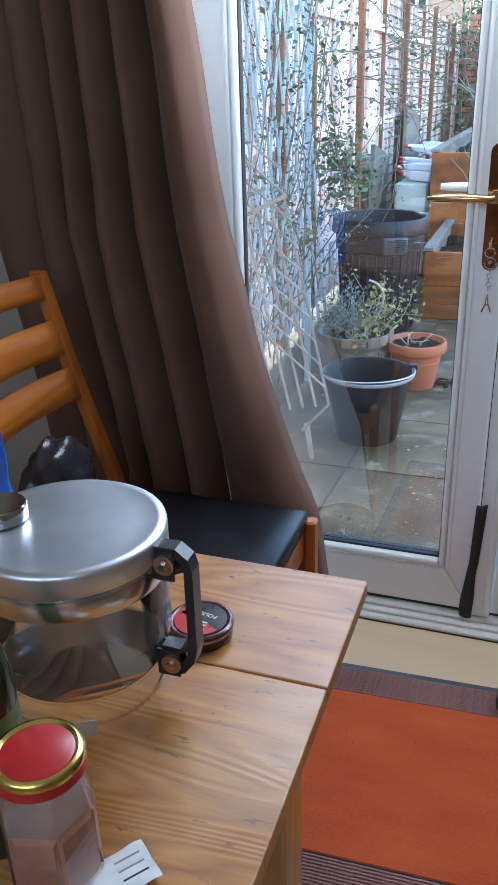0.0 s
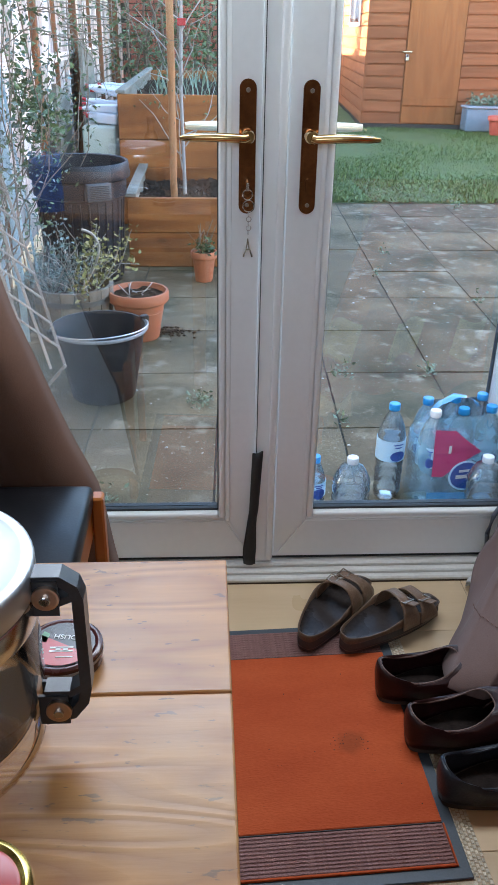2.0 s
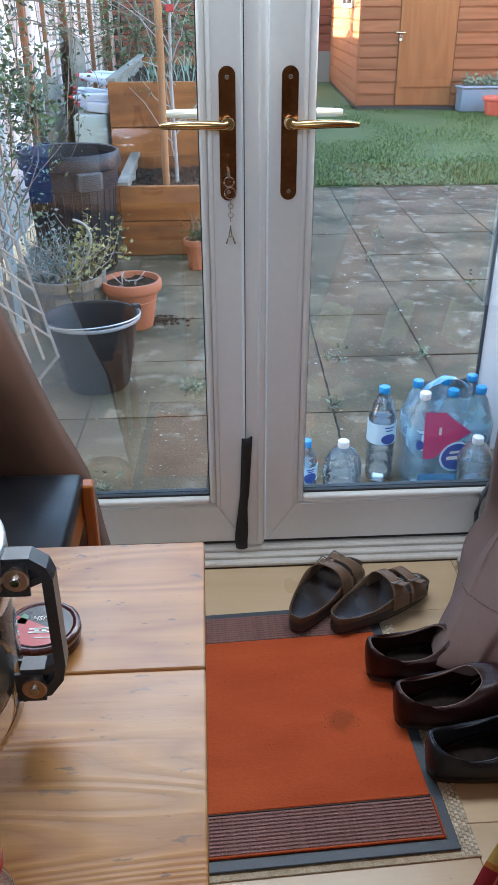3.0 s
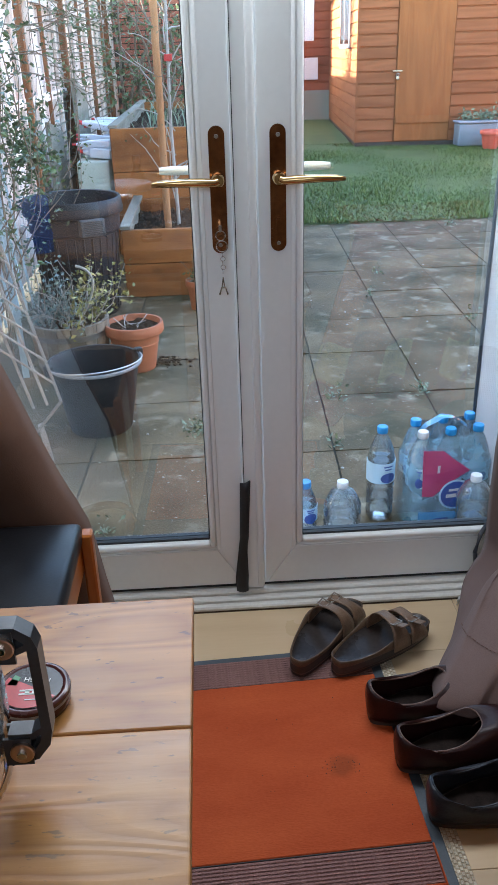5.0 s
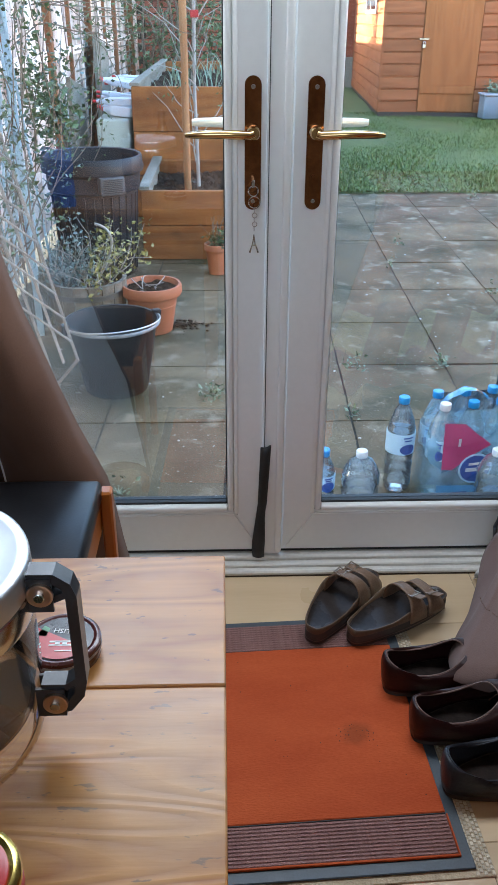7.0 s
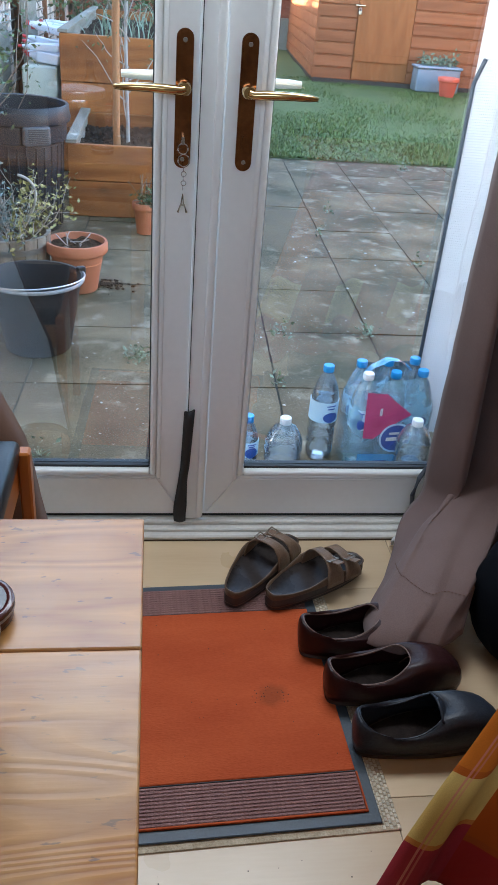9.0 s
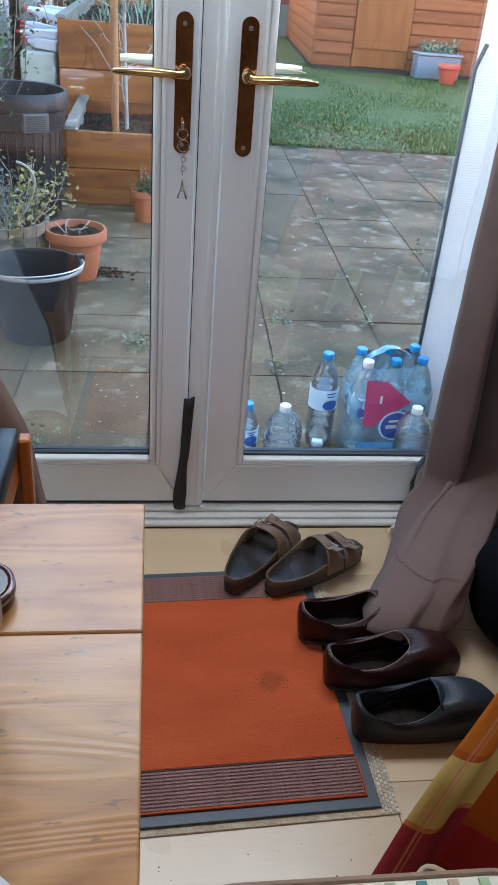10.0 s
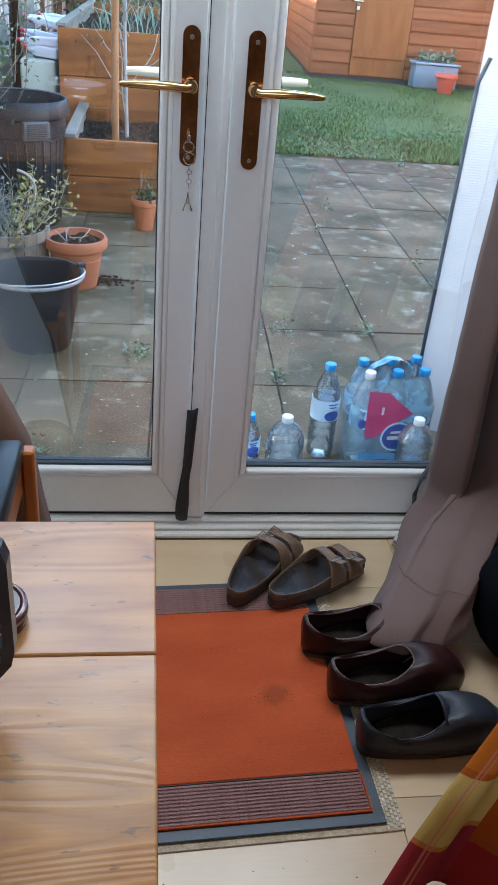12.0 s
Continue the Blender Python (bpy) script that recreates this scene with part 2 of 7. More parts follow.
UPVC = surface("upvc", (0.81, 0.82, 0.80), (0.86, 0.87, 0.85), 0.32, 3, 60, 0.02, rvar=0.08)
GASKET = surface("gasket", (0.012, 0.015, 0.016), (0.03, 0.03, 0.03), 0.6, 20, 200, 0.05)
PANE = clear("door_glass", (0.93, 0.95, 0.95), gloss=2.3, tint_mix=0.001, dirt=0.004)
BRASS = gloss_metal("brass", (0.62, 0.42, 0.19), 0.16, 25)
BRASS_WORN = surface("aged_brass", (0.20, 0.075, 0.03), (0.40, 0.17, 0.065), 0.16, 12, 90, 0.05, 1.0)
CREAM = surface("cream_lever", (0.72, 0.68, 0.55), (0.80, 0.76, 0.64), 0.3, 10, 90, 0.02)
STEEL = gloss_metal("brushed_steel", (0.66, 0.67, 0.68), 0.17, 30, 0.08, (1, 1, 14))
LID_STEEL = gloss_metal("satin_lid_steel", (0.70, 0.74, 0.78), 0.40, 9, 0.08)
CHROME = gloss_metal("chrome", (0.7, 0.7, 0.7), 0.12, 30)
BLACK_PLASTIC = surface("black_plastic", (0.012, 0.012, 0.013), (0.03, 0.03, 0.032), 0.32, 20, 250, 0.06)
PLASTER = surface("wall_paint", (0.30, 0.25, 0.20), (0.36, 0.31, 0.25), 0.85, 3, 90, 0.12)
CEIL = surface("ceiling_paint", (0.74, 0.73, 0.70), (0.80, 0.79, 0.76), 0.9, 3, 80, 0.1)
LAMINATE = timber("laminate_floor", (0.62, 0.475, 0.30), (0.51, 0.37, 0.22), None, 0, 0.3, 6, 0.10, 0.03, 0.15, streak=0.8)
SUBFLOOR = surface("floor_joint", (0.12, 0.08, 0.05), (0.18, 0.12, 0.08), 0.8, 20, 200, 0.1)
PINE_TABLE = timber("varnished_pine", (0.46, 0.205, 0.042), (0.28, 0.098, 0.017), (0.13, 0.045, 0.02), 0, 0.41, 13, 0.06, 0.25, 0.12, streak=0.42, scuffs=True, lines=3.2)
PINE_CHAIR = timber("orange_pine", (0.60, 0.25, 0.055), (0.42, 0.14, 0.025), (0.20, 0.07, 0.02), 0, 0.34, 9, 0.08, 0.1, 0.4, streak=0.6)
LEATHERETTE = surface("black_leatherette", (0.006, 0.006, 0.007), (0.014, 0.014, 0.016), 0.34, 14, 300, 0.14, spec=0.22)
CURTAIN = surface("brown_curtain_cloth", (0.105, 0.054, 0.034), (0.155, 0.086, 0.057), 0.85, 5, 420, 0.2, sheen=0.05, spec=0.15)
CURTAIN_B = surface("taupe_curtain_cloth", (0.118, 0.077, 0.068), (0.185, 0.126, 0.111), 0.85, 5, 420, 0.2, sheen=0.08, spec=0.15)
PAVING = surface("concrete_paving", (0.070, 0.052, 0.028), (0.225, 0.172, 0.100), 0.68, 5, 170, 0.7, rand=0.20, rvar=0.2, spec=0.14, coarse_mix=0.42)
def stain(m, scale, lo, hi, tintc):
    """Blotches that run on from piece to piece, mixed over a material's base colour."""
    n, l = m.node_tree.nodes, m.node_tree.links
    p = n["Principled BSDF"]
    src = p.inputs["Base Color"].links[0].from_socket
    ge = n.new("ShaderNodeNewGeometry")
    no = n.new("ShaderNodeTexNoise")
    no.inputs["Scale"].default_value, no.inputs["Detail"].default_value = scale, 7
    l.new(ge.outputs["Position"], no.inputs["Vector"])
    mr = n.new("ShaderNodeMapRange")
    mr.inputs[1].default_value, mr.inputs[2].default_value = lo, hi
    l.new(no.outputs[0], mr.inputs[0])
    mx = n.new("ShaderNodeMix")
    mx.data_type = 'RGBA'
    l.new(mr.outputs[0], mx.inputs[0])
    l.new(src, mx.inputs[6])
    mx.inputs[7].default_value = (*tintc, 1)
    l.new(mx.outputs[2], p.inputs["Base Color"])


stain(PAVING, 2.2, 0.44, 0.64, (0.055, 0.052, 0.026))
stain(PAVING, 9.0, 0.56, 0.72, (0.29, 0.245, 0.17))
stain(PAVING, 60.0, 0.66, 0.72, (0.40, 0.37, 0.30))
JOINT = surface("joint_dirt", (0.018, 0.017, 0.010), (0.055, 0.050, 0.030), 0.95, 30, 200, 0.8)
EARTH = surface("ground_soil", (0.05, 0.045, 0.03), (0.10, 0.09, 0.06), 0.95, 4, 60, 0.8)
FENCE = timber("pale_fence_board", (0.82, 0.70, 0.62), (0.66, 0.52, 0.44), (0.45, 0.3, 0.22), 2, 0.75, 9, 0.2, 0.3, 0.0)
FENCE_POST = timber("stained_fence_post", (0.33, 0.15, 0.07), (0.20, 0.08, 0.035), None, 2, 0.75, 9, 0.2, 0.3, 0.0)
SHED_WOOD = timber("orange_shiplap", (0.36, 0.135, 0.055), (0.25, 0.085, 0.032), (0.16, 0.07, 0.03), 0, 0.6, 8, 0.10, 0.2, 0.0)
SHED_DOOR = timber("shed_door_wood", (0.35, 0.13, 0.042), (0.26, 0.09, 0.027), None, 2, 0.55, 7, 0.08, 0.2, 0.0)
BED_WOOD = timber("planter_board", (0.37, 0.145, 0.042), (0.22, 0.076, 0.023), (0.15, 0.06, 0.02), 0, 0.6, 8, 0.15, 0.25, 0.0)
GREY_WOOD = timber("weathered_rim", (0.30, 0.27, 0.215), (0.17, 0.15, 0.115), None, 1, 0.8, 8, 0.15, 0.3, 0.0)
SOIL = surface("potting_soil", (0.012, 0.008, 0.005), (0.070, 0.047, 0.032), 0.95, 30, 160, 1.0, spec=0.05, rvar=0.04)
stain(BED_WOOD, 3.0, 0.48, 0.72, (0.15, 0.052, 0.018))
BIN = surface("grey_bin_plastic", (0.018, 0.019, 0.022), (0.034, 0.035, 0.040), 0.42, 6, 200, 0.1, spec=0.3)
BUCKET = surface("black_bucket_plastic", (0.014, 0.015, 0.017), (0.030, 0.031, 0.034), 0.5, 8, 200, 0.1, spec=0.25)
TERRACOTTA = surface("terracotta", (0.42, 0.135, 0.062), (0.53, 0.20, 0.10), 0.7, 7, 120, 0.2)
BARREL = timber("barrel_stave", (0.34, 0.29, 0.23), (0.20, 0.165, 0.125), None, 2, 0.8, 9, 0.2, 0.3, 0.0)
MAT_RED = surface("red_carpet_pile", (0.355, 0.060, 0.020), (0.475, 0.098, 0.032), 0.95, 14, 420, 0.9, sheen=0.0, spec=0.08, stretch=(0.35, 1, 1))
MAT_GREY = surface("mauve_ribbed_pile", (0.15, 0.080, 0.074), (0.36, 0.205, 0.185), 0.95, 24, 620, 0.9, stretch=(0.3, 1, 1), coarse_mix=0.35, spec=0.12)
MAT_RUBBER = surface("blue_black_rubber", (0.030, 0.042, 0.055), (0.055, 0.072, 0.09), 0.5, 10, 250, 0.1)
JUTE = surface("woven_jute", (0.30, 0.23, 0.14), (0.55, 0.46, 0.33), 0.9, 60, 300, 0.8)

# ---------------------------------------------------------------- setting: room
G = -0.03                                            # outdoor paving level
XL, XR, YB, ZC = -1.55, 2.3, -3.4, 2.4
OX0, OX1, OZ = -0.80, 0.80, 2.10                     # door opening
T = 0.26                                             # outer wall
part("ceiling", box(XL - 0.1, XR + 0.1, YB - 0.1, T, ZC, ZC + 0.1), CEIL)
tagged(bpy.data.objects["ceiling"], "plain off-white painted plaster ceiling", "ceiling", kind="structure")
floor = tagged(part("floor", box(XL, XR, YB, 0.0, -0.10, -0.003), SUBFLOOR), "pale wood-effect laminate floor in long planks", "floor", kind="structure")
wn_ = bmesh.new()
box(XL - 0.1, OX0, 0.0, T, -0.1, ZC, bm=wn_)
box(OX1, XR + 0.1, 0.0, T, -0.1, ZC, bm=wn_)
box(OX0, OX1, 0.0, T, OZ, ZC, bm=wn_)
tagged(part("wall_north", wn_, PLASTER), "beige painted wall round the glazed doors", "wall", kind="structure")
tagged(part("wall_west", box(XL - 0.1, XL, YB, 0.0, -0.1, ZC), PLASTER), "plain beige painted wall", "wall", kind="structure")
tagged(part("wall_east", box(XR, XR + 0.1, YB, 0.0, -0.1, ZC), PLASTER), "plain beige painted wall", "wall", kind="structure")
WX0, WX1, WZ0, WZ1 = -1.3, 0.5, 1.78, 2.30           # unseen window, added high behind the camera for fill
ws = bmesh.new()
box(XL - 0.1, WX0, YB - 0.1, YB, -0.1, ZC, bm=ws)
box(WX1, XR + 0.1, YB - 0.1, YB, -0.1, ZC, bm=ws)
box(WX0, WX1, YB - 0.1, YB, -0.1, WZ0, bm=ws)
box(WX0, WX1, YB - 0.1, YB, WZ1, ZC, bm=ws)
tagged(part("wall_south", ws, PLASTER), "beige painted wall with an opening for the added window", "wall", kind="structure")
win = tagged(new("window_1"), "unseen white plastic window added to fill the room with light", "window", kind="structure")
for a, b_ in ((WX0, WX0 + 0.06), ((WX0 + WX1) / 2 - 0.04, (WX0 + WX1) / 2 + 0.04), (WX1 - 0.06, WX1)):
    part("window_frame", box(a, b_, YB - 0.07, YB - 0.01, WZ0, WZ1, 0.004), UPVC, win)
# fill lamp added in this window to brighten the inner door faces
day = new("window_daylight", bpy.data.lights.new("window_daylight", 'AREA'))
day.data.shape, day.data.size, day.data.size_y = 'RECTANGLE', WX1 - WX0 - 0.12, WZ1 - WZ0 - 0.02
day.data.energy, day.data.color = 0.9, (0.97, 0.98, 1.0)
day.matrix_world = look(((WX0 + WX1) / 2, YB - 0.005, (WZ0 + WZ1) / 2), ((WX0 + WX1) / 2, 0, (WZ0 + WZ1) / 2))

# area lamp added out of view, high in the door opening, to boost the skylight
fan = new("door_daylight", bpy.data.lights.new("door_daylight", 'AREA'))
fan.data.shape, fan.data.size, fan.data.size_y = 'RECTANGLE', 1.2, 0.42
fan.data.energy, fan.data.color = 2.0, (0.92, 0.96, 1.0)
fan.matrix_world = look((0.0, -0.012, 1.78), (-0.05, -1.2, 0.55))

# ---------------------------------------------------------------- french doors
frame_ = empty("door_frame", "white plastic outer frame and low threshold of the doors", "door frame", kind="structure")
FY0, FY1 = -0.004, 0.066
part("jamb", box(OX0, OX0 + 0.05, FY0 + 0.01, FY1, 0.0, OZ, 0.004), UPVC, frame_)
part("jamb", box(OX1 - 0.05, OX1, FY0 + 0.01, FY1, 0.0, OZ, 0.004), UPVC, frame_)
part("head", box(OX0 + 0.05, OX1 - 0.05, FY0 + 0.01, FY1, OZ - 0.05, OZ, 0.004), UPVC, frame_)
th = bmesh.new()
box(OX0, OX1, -0.055, 0.0, 0.0, 0.014, 0.004, bm=th)
box(OX0, OX1, -0.038, 0.0, 0.012, 0.024, 0.003, bm=th)
box(OX0, OX1, -0.020, 0.02, 0.022, 0.036, 0.004, bm=th)
# black filler gives the gap under the leaves its shade by colour
part("weather_seal", box(OX0 + 0.052, OX1 - 0.052, 0.006, 0.05, 0.0362, 0.0446), GASKET, frame_, "black strip standing in for the shaded gap under the leaves")
part("threshold", th, surface("threshold_plastic", (0.58, 0.56, 0.51), (0.72, 0.70, 0.65), 0.4, 6, 120, 0.05), frame_, "dusty cream threshold strip in three steps")
part("outer_sill", box(OX0, OX1, 0.02, 0.21, G, 0.030, 0.004), surface("outer_sill", (0.45, 0.44, 0.42), (0.6, 0.59, 0.56), 0.5, 6, 100, 0.1), frame_)


def leaf(name, x0, x1, gx0, gx1, label):
    """One glazed leaf: mitred profile members, inner beads, black gasket, pane."""
    d = tagged(new(name), label, "door", "pair of doors", "structure")
    z0, z1, gz0, gz1 = 0.045, OZ - 0.045, 0.165, OZ - 0.16
    y0, y1 = -0.002, 0.058
    def member(nm, pts):
        b = bmesh.new()
        lo = [b.verts.new((x, y0, z)) for x, z in pts]
        hi = [b.verts.new((x, y1, z)) for x, z in pts]
        b.faces.new(lo)
        b.faces.new(hi[::-1])
        for i in range(4):
            b.faces.new((lo[(i + 1) % 4], lo[i], hi[i], hi[(i + 1) % 4]))
        bmesh.ops.bevel(b, geom=[e for e in b.edges if abs(e.verts[0].co.y - e.verts[1].co.y) < 1e-4], offset=0.005, segments=3, affect='EDGES')
        bmesh.ops.recalc_face_normals(b, faces=b.faces)
        return part(nm, b, UPVC, d, smooth=True)
    member("stile", [(x0, z0), (gx0, gz0), (gx0, gz1), (x0, z1)])
    member("stile", [(gx1, gz0), (x1, z0), (x1, z1), (gx1, gz1)])
    member("bottom_rail", [(x0, z0), (x1, z0), (gx1, gz0), (gx0, gz0)])
    member("top_rail", [(gx0, gz1), (gx1, gz1), (x1, z1), (x0, z1)])
    bw = 0.016
    for a in ((gx0, gx0 + bw, gz0, gz1), (gx1 - bw, gx1, gz0, gz1), (gx0 + bw, gx1 - bw, gz0, gz0 + bw), (gx0 + bw, gx1 - bw, gz1 - bw, gz1)):
        b = box(a[0], a[1], -0.006, 0.022, a[2], a[3], 0.0075, 4)
        part("glazing_bead", b, UPVC, d, smooth=True)
    for a in ((gx0 - 0.011, gx0 - 0.0008), (gx1 + 0.0008, gx1 + 0.011)):
        part("profile_step", box(a[0], a[1], -0.0048, -0.0022, gz0 - 0.008, gz1 + 0.008, 0.0016, 2), UPVC, d, smooth=True)
    part("profile_step", box(gx0 - 0.011, gx1 + 0.011, -0.0047, -0.0022, gz0 - 0.011, gz0 - 0.0085, 0.0010, 2), UPVC, d, smooth=True)
    gk = bmesh.new()
    e, w = bw, 0.0025
    box(gx0 + e, gx0 + e + w, 0.014, 0.023, gz0 + e, gz1 - e, bm=gk)
    box(gx1 - e - w, gx1 - e, 0.014, 0.023, gz0 + e, gz1 - e, bm=gk)
    box(gx0 + e + w, gx1 - e - w, 0.010, 0.023, gz0 + e, gz0 + e + 0.006, bm=gk)
    box(gx0 + e + w, gx1 - e - w, 0.014, 0.023, gz1 - e - w, gz1 - e, bm=gk)
    part("gasket", gk, GASKET, d, "black rubber glazing seal")
    sp = bmesh.new()
    box(gx0, gx0 + e + 0.001, 0.0255, 0.0395, gz0, gz1, bm=sp)
    box(gx1 - e - 0.001, gx1, 0.0255, 0.0395, gz0, gz1, bm=sp)
    box(gx0 + e + 0.0015, gx1 - e - 0.0015, 0.0255, 0.0395, gz0, gz0 + e + 0.006, bm=sp)
    part("spacer_bar", sp, GASKET, d)
    pn = part("pane", box(gx0, gx1, 0.0235, 0.0245, gz0, gz1), PANE, d)
    pn.visible_shadow = False
    return d


door_l = leaf("door_1", -0.748, -0.030, -0.640, -0.104, "white plastic glazed door with brass lever and a key")
door_r = leaf("door_2", 0.016, 0.748, 0.100, 0.640, "white plastic glazed door with brass lever handle")
part("meeting_strip", box(-0.034, 0.014, -0.010, -0.0025, 0.0375, OZ - 0.05, 0.003, 2), UPVC, door_r)
part("meeting_bead", box(-0.001, 0.016, -0.0215, -0.0095, 0.05, OZ - 0.05, 0.005, 3), UPVC, door_r, smooth=True)
# raised black line painting the shade of the gap between the leaves
part("meeting_groove", box(-0.0305, -0.0288, -0.0125, -0.0095, 0.05, OZ - 0.05, 0.0005), GASKET, door_r)

# ---------------------------------------------------------------- door furniture
def pill(w, z0, z1, y0, y1, cx):
    n = 10
    o = [(cx + w * math.cos(math.pi * k / n), z1 - w + w * math.sin(math.pi * k / n)) for k in range(n + 1)]
    o += [(cx - w * math.cos(math.pi * k / n), z0 + w - w * math.sin(math.pi * k / n)) for k in range(n + 1)]
    b = bmesh.new()
    lo = [b.verts.new((x, y0, z)) for x, z in o]
    hi = [b.verts.new((x, y1, z)) for x, z in o]
    b.faces.new(lo)
    b.faces.new(hi[::-1])
    for i in range(len(o)):
        b.faces.new((lo[i], hi[i], hi[(i + 1) % len(o)], lo[(i + 1) % len(o)]))
    bmesh.ops.recalc_face_normals(b, faces=b.faces)
    bmesh.ops.bevel(b, geom=[e for e in b.edges if e.verts[0].co.y < y0 + 1e-4 and e.verts[1].co.y < y0 + 1e-4], offset=0.003, segments=2, affect='EDGES')
    return b


def disc_y(cx, cz, r, y0, y1, seg=20):
    b = lathe([(0, 0), (r * 0.85, 0), (r, 0.1 * (y1 - y0)), (r, y1 - y0), (0, y1 - y0)], seg)
    for v in b.verts:
        x, y, z = v.co
        v.co = (cx + x, y0 + z, cz + y)
    bmesh.ops.recalc_face_normals(b, faces=b.faces)
    return b


def door_handle(door, cx, side):
    h = part("door_handle", pill(0.0165, 0.915, 1.170, -0.013, -0.0035, cx), BRASS_WORN, door, "worn brass lever handle on a long backplate", True)
    zz = 1.068
    part("lever_hub", disc_y(cx, zz, 0.013, -0.050, -0.013), BRASS, h, smooth=True)
    pts = [(cx, -0.048, zz)] + [(cx + side * (0.008 + 0.125 * k / 8), -0.050 - 0.006 * math.sin(k / 8 * 3.1), zz - 0.003 + 0.003 * math.sin(k / 8 * 3)) for k in range(9)]
    part("lever", tube(pts, [0.009, 0.010, 0.0105, 0.0105, 0.010, 0.0098, 0.0092, 0.0088, 0.008, 0.005], 14, flat=0.85), BRASS, h, smooth=True)
    for z in (1.150, 0.933):
        sc = part("screw", disc_y(cx, z, 0.0045, -0.0155, -0.0125, 12), CHROME, h)
    part("lock_cylinder", pill(0.008, 0.955, 0.988, -0.0175, -0.0125, cx), BRASS_WORN, h, smooth=True)
    outer = [(cx, 0.06, zz + 0.004), (cx, 0.104, zz + 0.004)] + [(cx + side * 0.125 * k / 6, 0.106, zz + 0.004) for k in range(1, 7)]
    part("outer_lever", tube(outer, [0.010, 0.010, 0.010, 0.0105, 0.010, 0.0095, 0.009, 0.007], 12), CREAM, h, "cream outer lever seen through the glass", True)
    return h


door_handle(door_l, -0.0625, -1)
door_handle(door_r, 0.0620, 1)

keys = empty("key_bunch", "steel key with rings, chain and tower charm in the lock", "keys")
part("key", box(-0.0655, -0.0595, -0.040, -0.017, 0.965, 0.980, 0.001), CHROME, keys)
def ring(c, r, t, axis, seg=18):
    pts = []
    for k in range(seg + 1):
        a = 2 * math.pi * k / seg
        d = {"x": (0, math.cos(a), math.sin(a)), "y": (math.cos(a), 0, math.sin(a))}[axis]
        pts.append(Vector(c) + r * Vector(d))
    return tube(pts, t, 6, cap=False)
part("key_ring", ring((-0.062, -0.036, 0.957), 0.010, 0.0015, "y"), CHROME, keys)
part("key_ring", ring((-0.060, -0.037, 0.935), 0.0115, 0.0014, "y"), CHROME, keys)
for k in range(5):
    part("chain_link", ring((-0.060 + 0.001 * (k % 2), -0.036, 0.918 - 0.009 * k), 0.005, 0.0008, "xy"[k % 2], 10), CHROME, keys)
ch = bmesh.new()
for sx in (-1, 1):
    tube([(-0.060, -0.036, 0.870), (-0.060 + sx * 0.0025, -0.036, 0.850), (-0.060 + sx * 0.009, -0.036, 0.832)], [0.001, 0.0016, 0.0022], 6, ch)
box(-0.065, -0.055, -0.0375, -0.0345, 0.846, 0.849, bm=ch)
part("tower_charm", ch, CHROME, keys)

st = sheet(lambda u, v: (lerp([(0, -0.057), (0.1, -0.060), (0.5, -0.045), (1, -0.040)], v) + u * lerp([(0, 0.030), (0.12, 0.034), (0.4, 0.022), (1, 0.026)], v), -0.018 - 0.008 * math.sin(u * 3) - 0.012 * max(0, 0.2 - v), 0.038 + v * 0.318 + 0.006 * u * v), 4, 14)
ob = part("draught_strip", st, surface("black_webbing", (0.008, 0.008, 0.009), (0.02, 0.02, 0.021), 0.6, 20, 300, 0.3), None, smooth=True)
ob.modifiers.new("thick", 'SOLIDIFY').thickness = 0.004
tagged(ob, "loose black rubber strip hanging from the door's meeting edge", "strip")

# ---------------------------------------------------------------- table
table = empty("dining_table", "varnished pine plank table, scratched and worn pale", "table")
TX0, TX1, TZ = -1.25, -0.127, 0.71
for y1, y0 in ((-0.937, -1.1445), (-1.146, -1.4745), (-1.476, -1.773)):
    part("tabletop_plank", box(TX0, TX1, y0, y1, TZ - 0.022, TZ, 0.0022, 2), PINE_TABLE, table)
part("apron", box(TX1 - 0.075, TX1 - 0.055, -1.66, -1.07, TZ - 0.105, TZ - 0.023, 0.002), PINE_TABLE, table)
part("apron", box(TX0 + 0.08, TX1 - 0.07, -1.065, -1.045, TZ - 0.105, TZ - 0.023, 0.002), PINE_TABLE, table)
PINE_LEG = timber("pine_leg", (0.58, 0.28, 0.075), (0.40, 0.16, 0.035), None, 2, 0.35, 9, 0.06, 0.1, 0.3)
for x in (TX0 + 0.06, TX1 - 0.070):
    for y in (-1.70, -1.235):
        part("leg", box(x, x + 0.05, y, y + 0.065, 0.0, TZ - 0.023, 0.004), PINE_LEG, table)

# ---------------------------------------------------------------- chair
chair = empty("dining_chair", "orange pine ladder-back chair with black padded seat", "chair")
CY0, CY1 = -0.72, -0.31
seat = bmesh.new()
box(-0.80, -0.372, CY0 + 0.012, CY1 - 0.006, 0.405, 0.452, 0.014, 3, seat)
for v in seat.verts:
    if v.co.z > 0.43:
        cx, cy = (v.co.x + 0.585) / 0.22, (v.co.y + 0.515) / 0.2
        v.co.z += 0.004 * max(0, 1 - cx * cx) * max(0, 1 - cy * cy)
part("seat", seat, LEATHERETTE, chair, "black leatherette seat pad", True)
PINE_V = timber("orange_pine_upright", (0.50, 0.160, 0.020), (0.34, 0.090, 0.010), None, 2, 0.38, 9, 0.08, 0.1, 0.15)
PINE_Y = timber("orange_pine_slat", (0.52, 0.175, 0.022), (0.35, 0.095, 0.011), (0.2, 0.07, 0.02), 1, 0.36, 12, 0.08, 0.1, 0.2)
part("seat_rail", box(-0.800, -0.378, CY1 - 0.030, CY1 - 0.008, 0.34, 0.404, 0.003), PINE_CHAIR, chair)
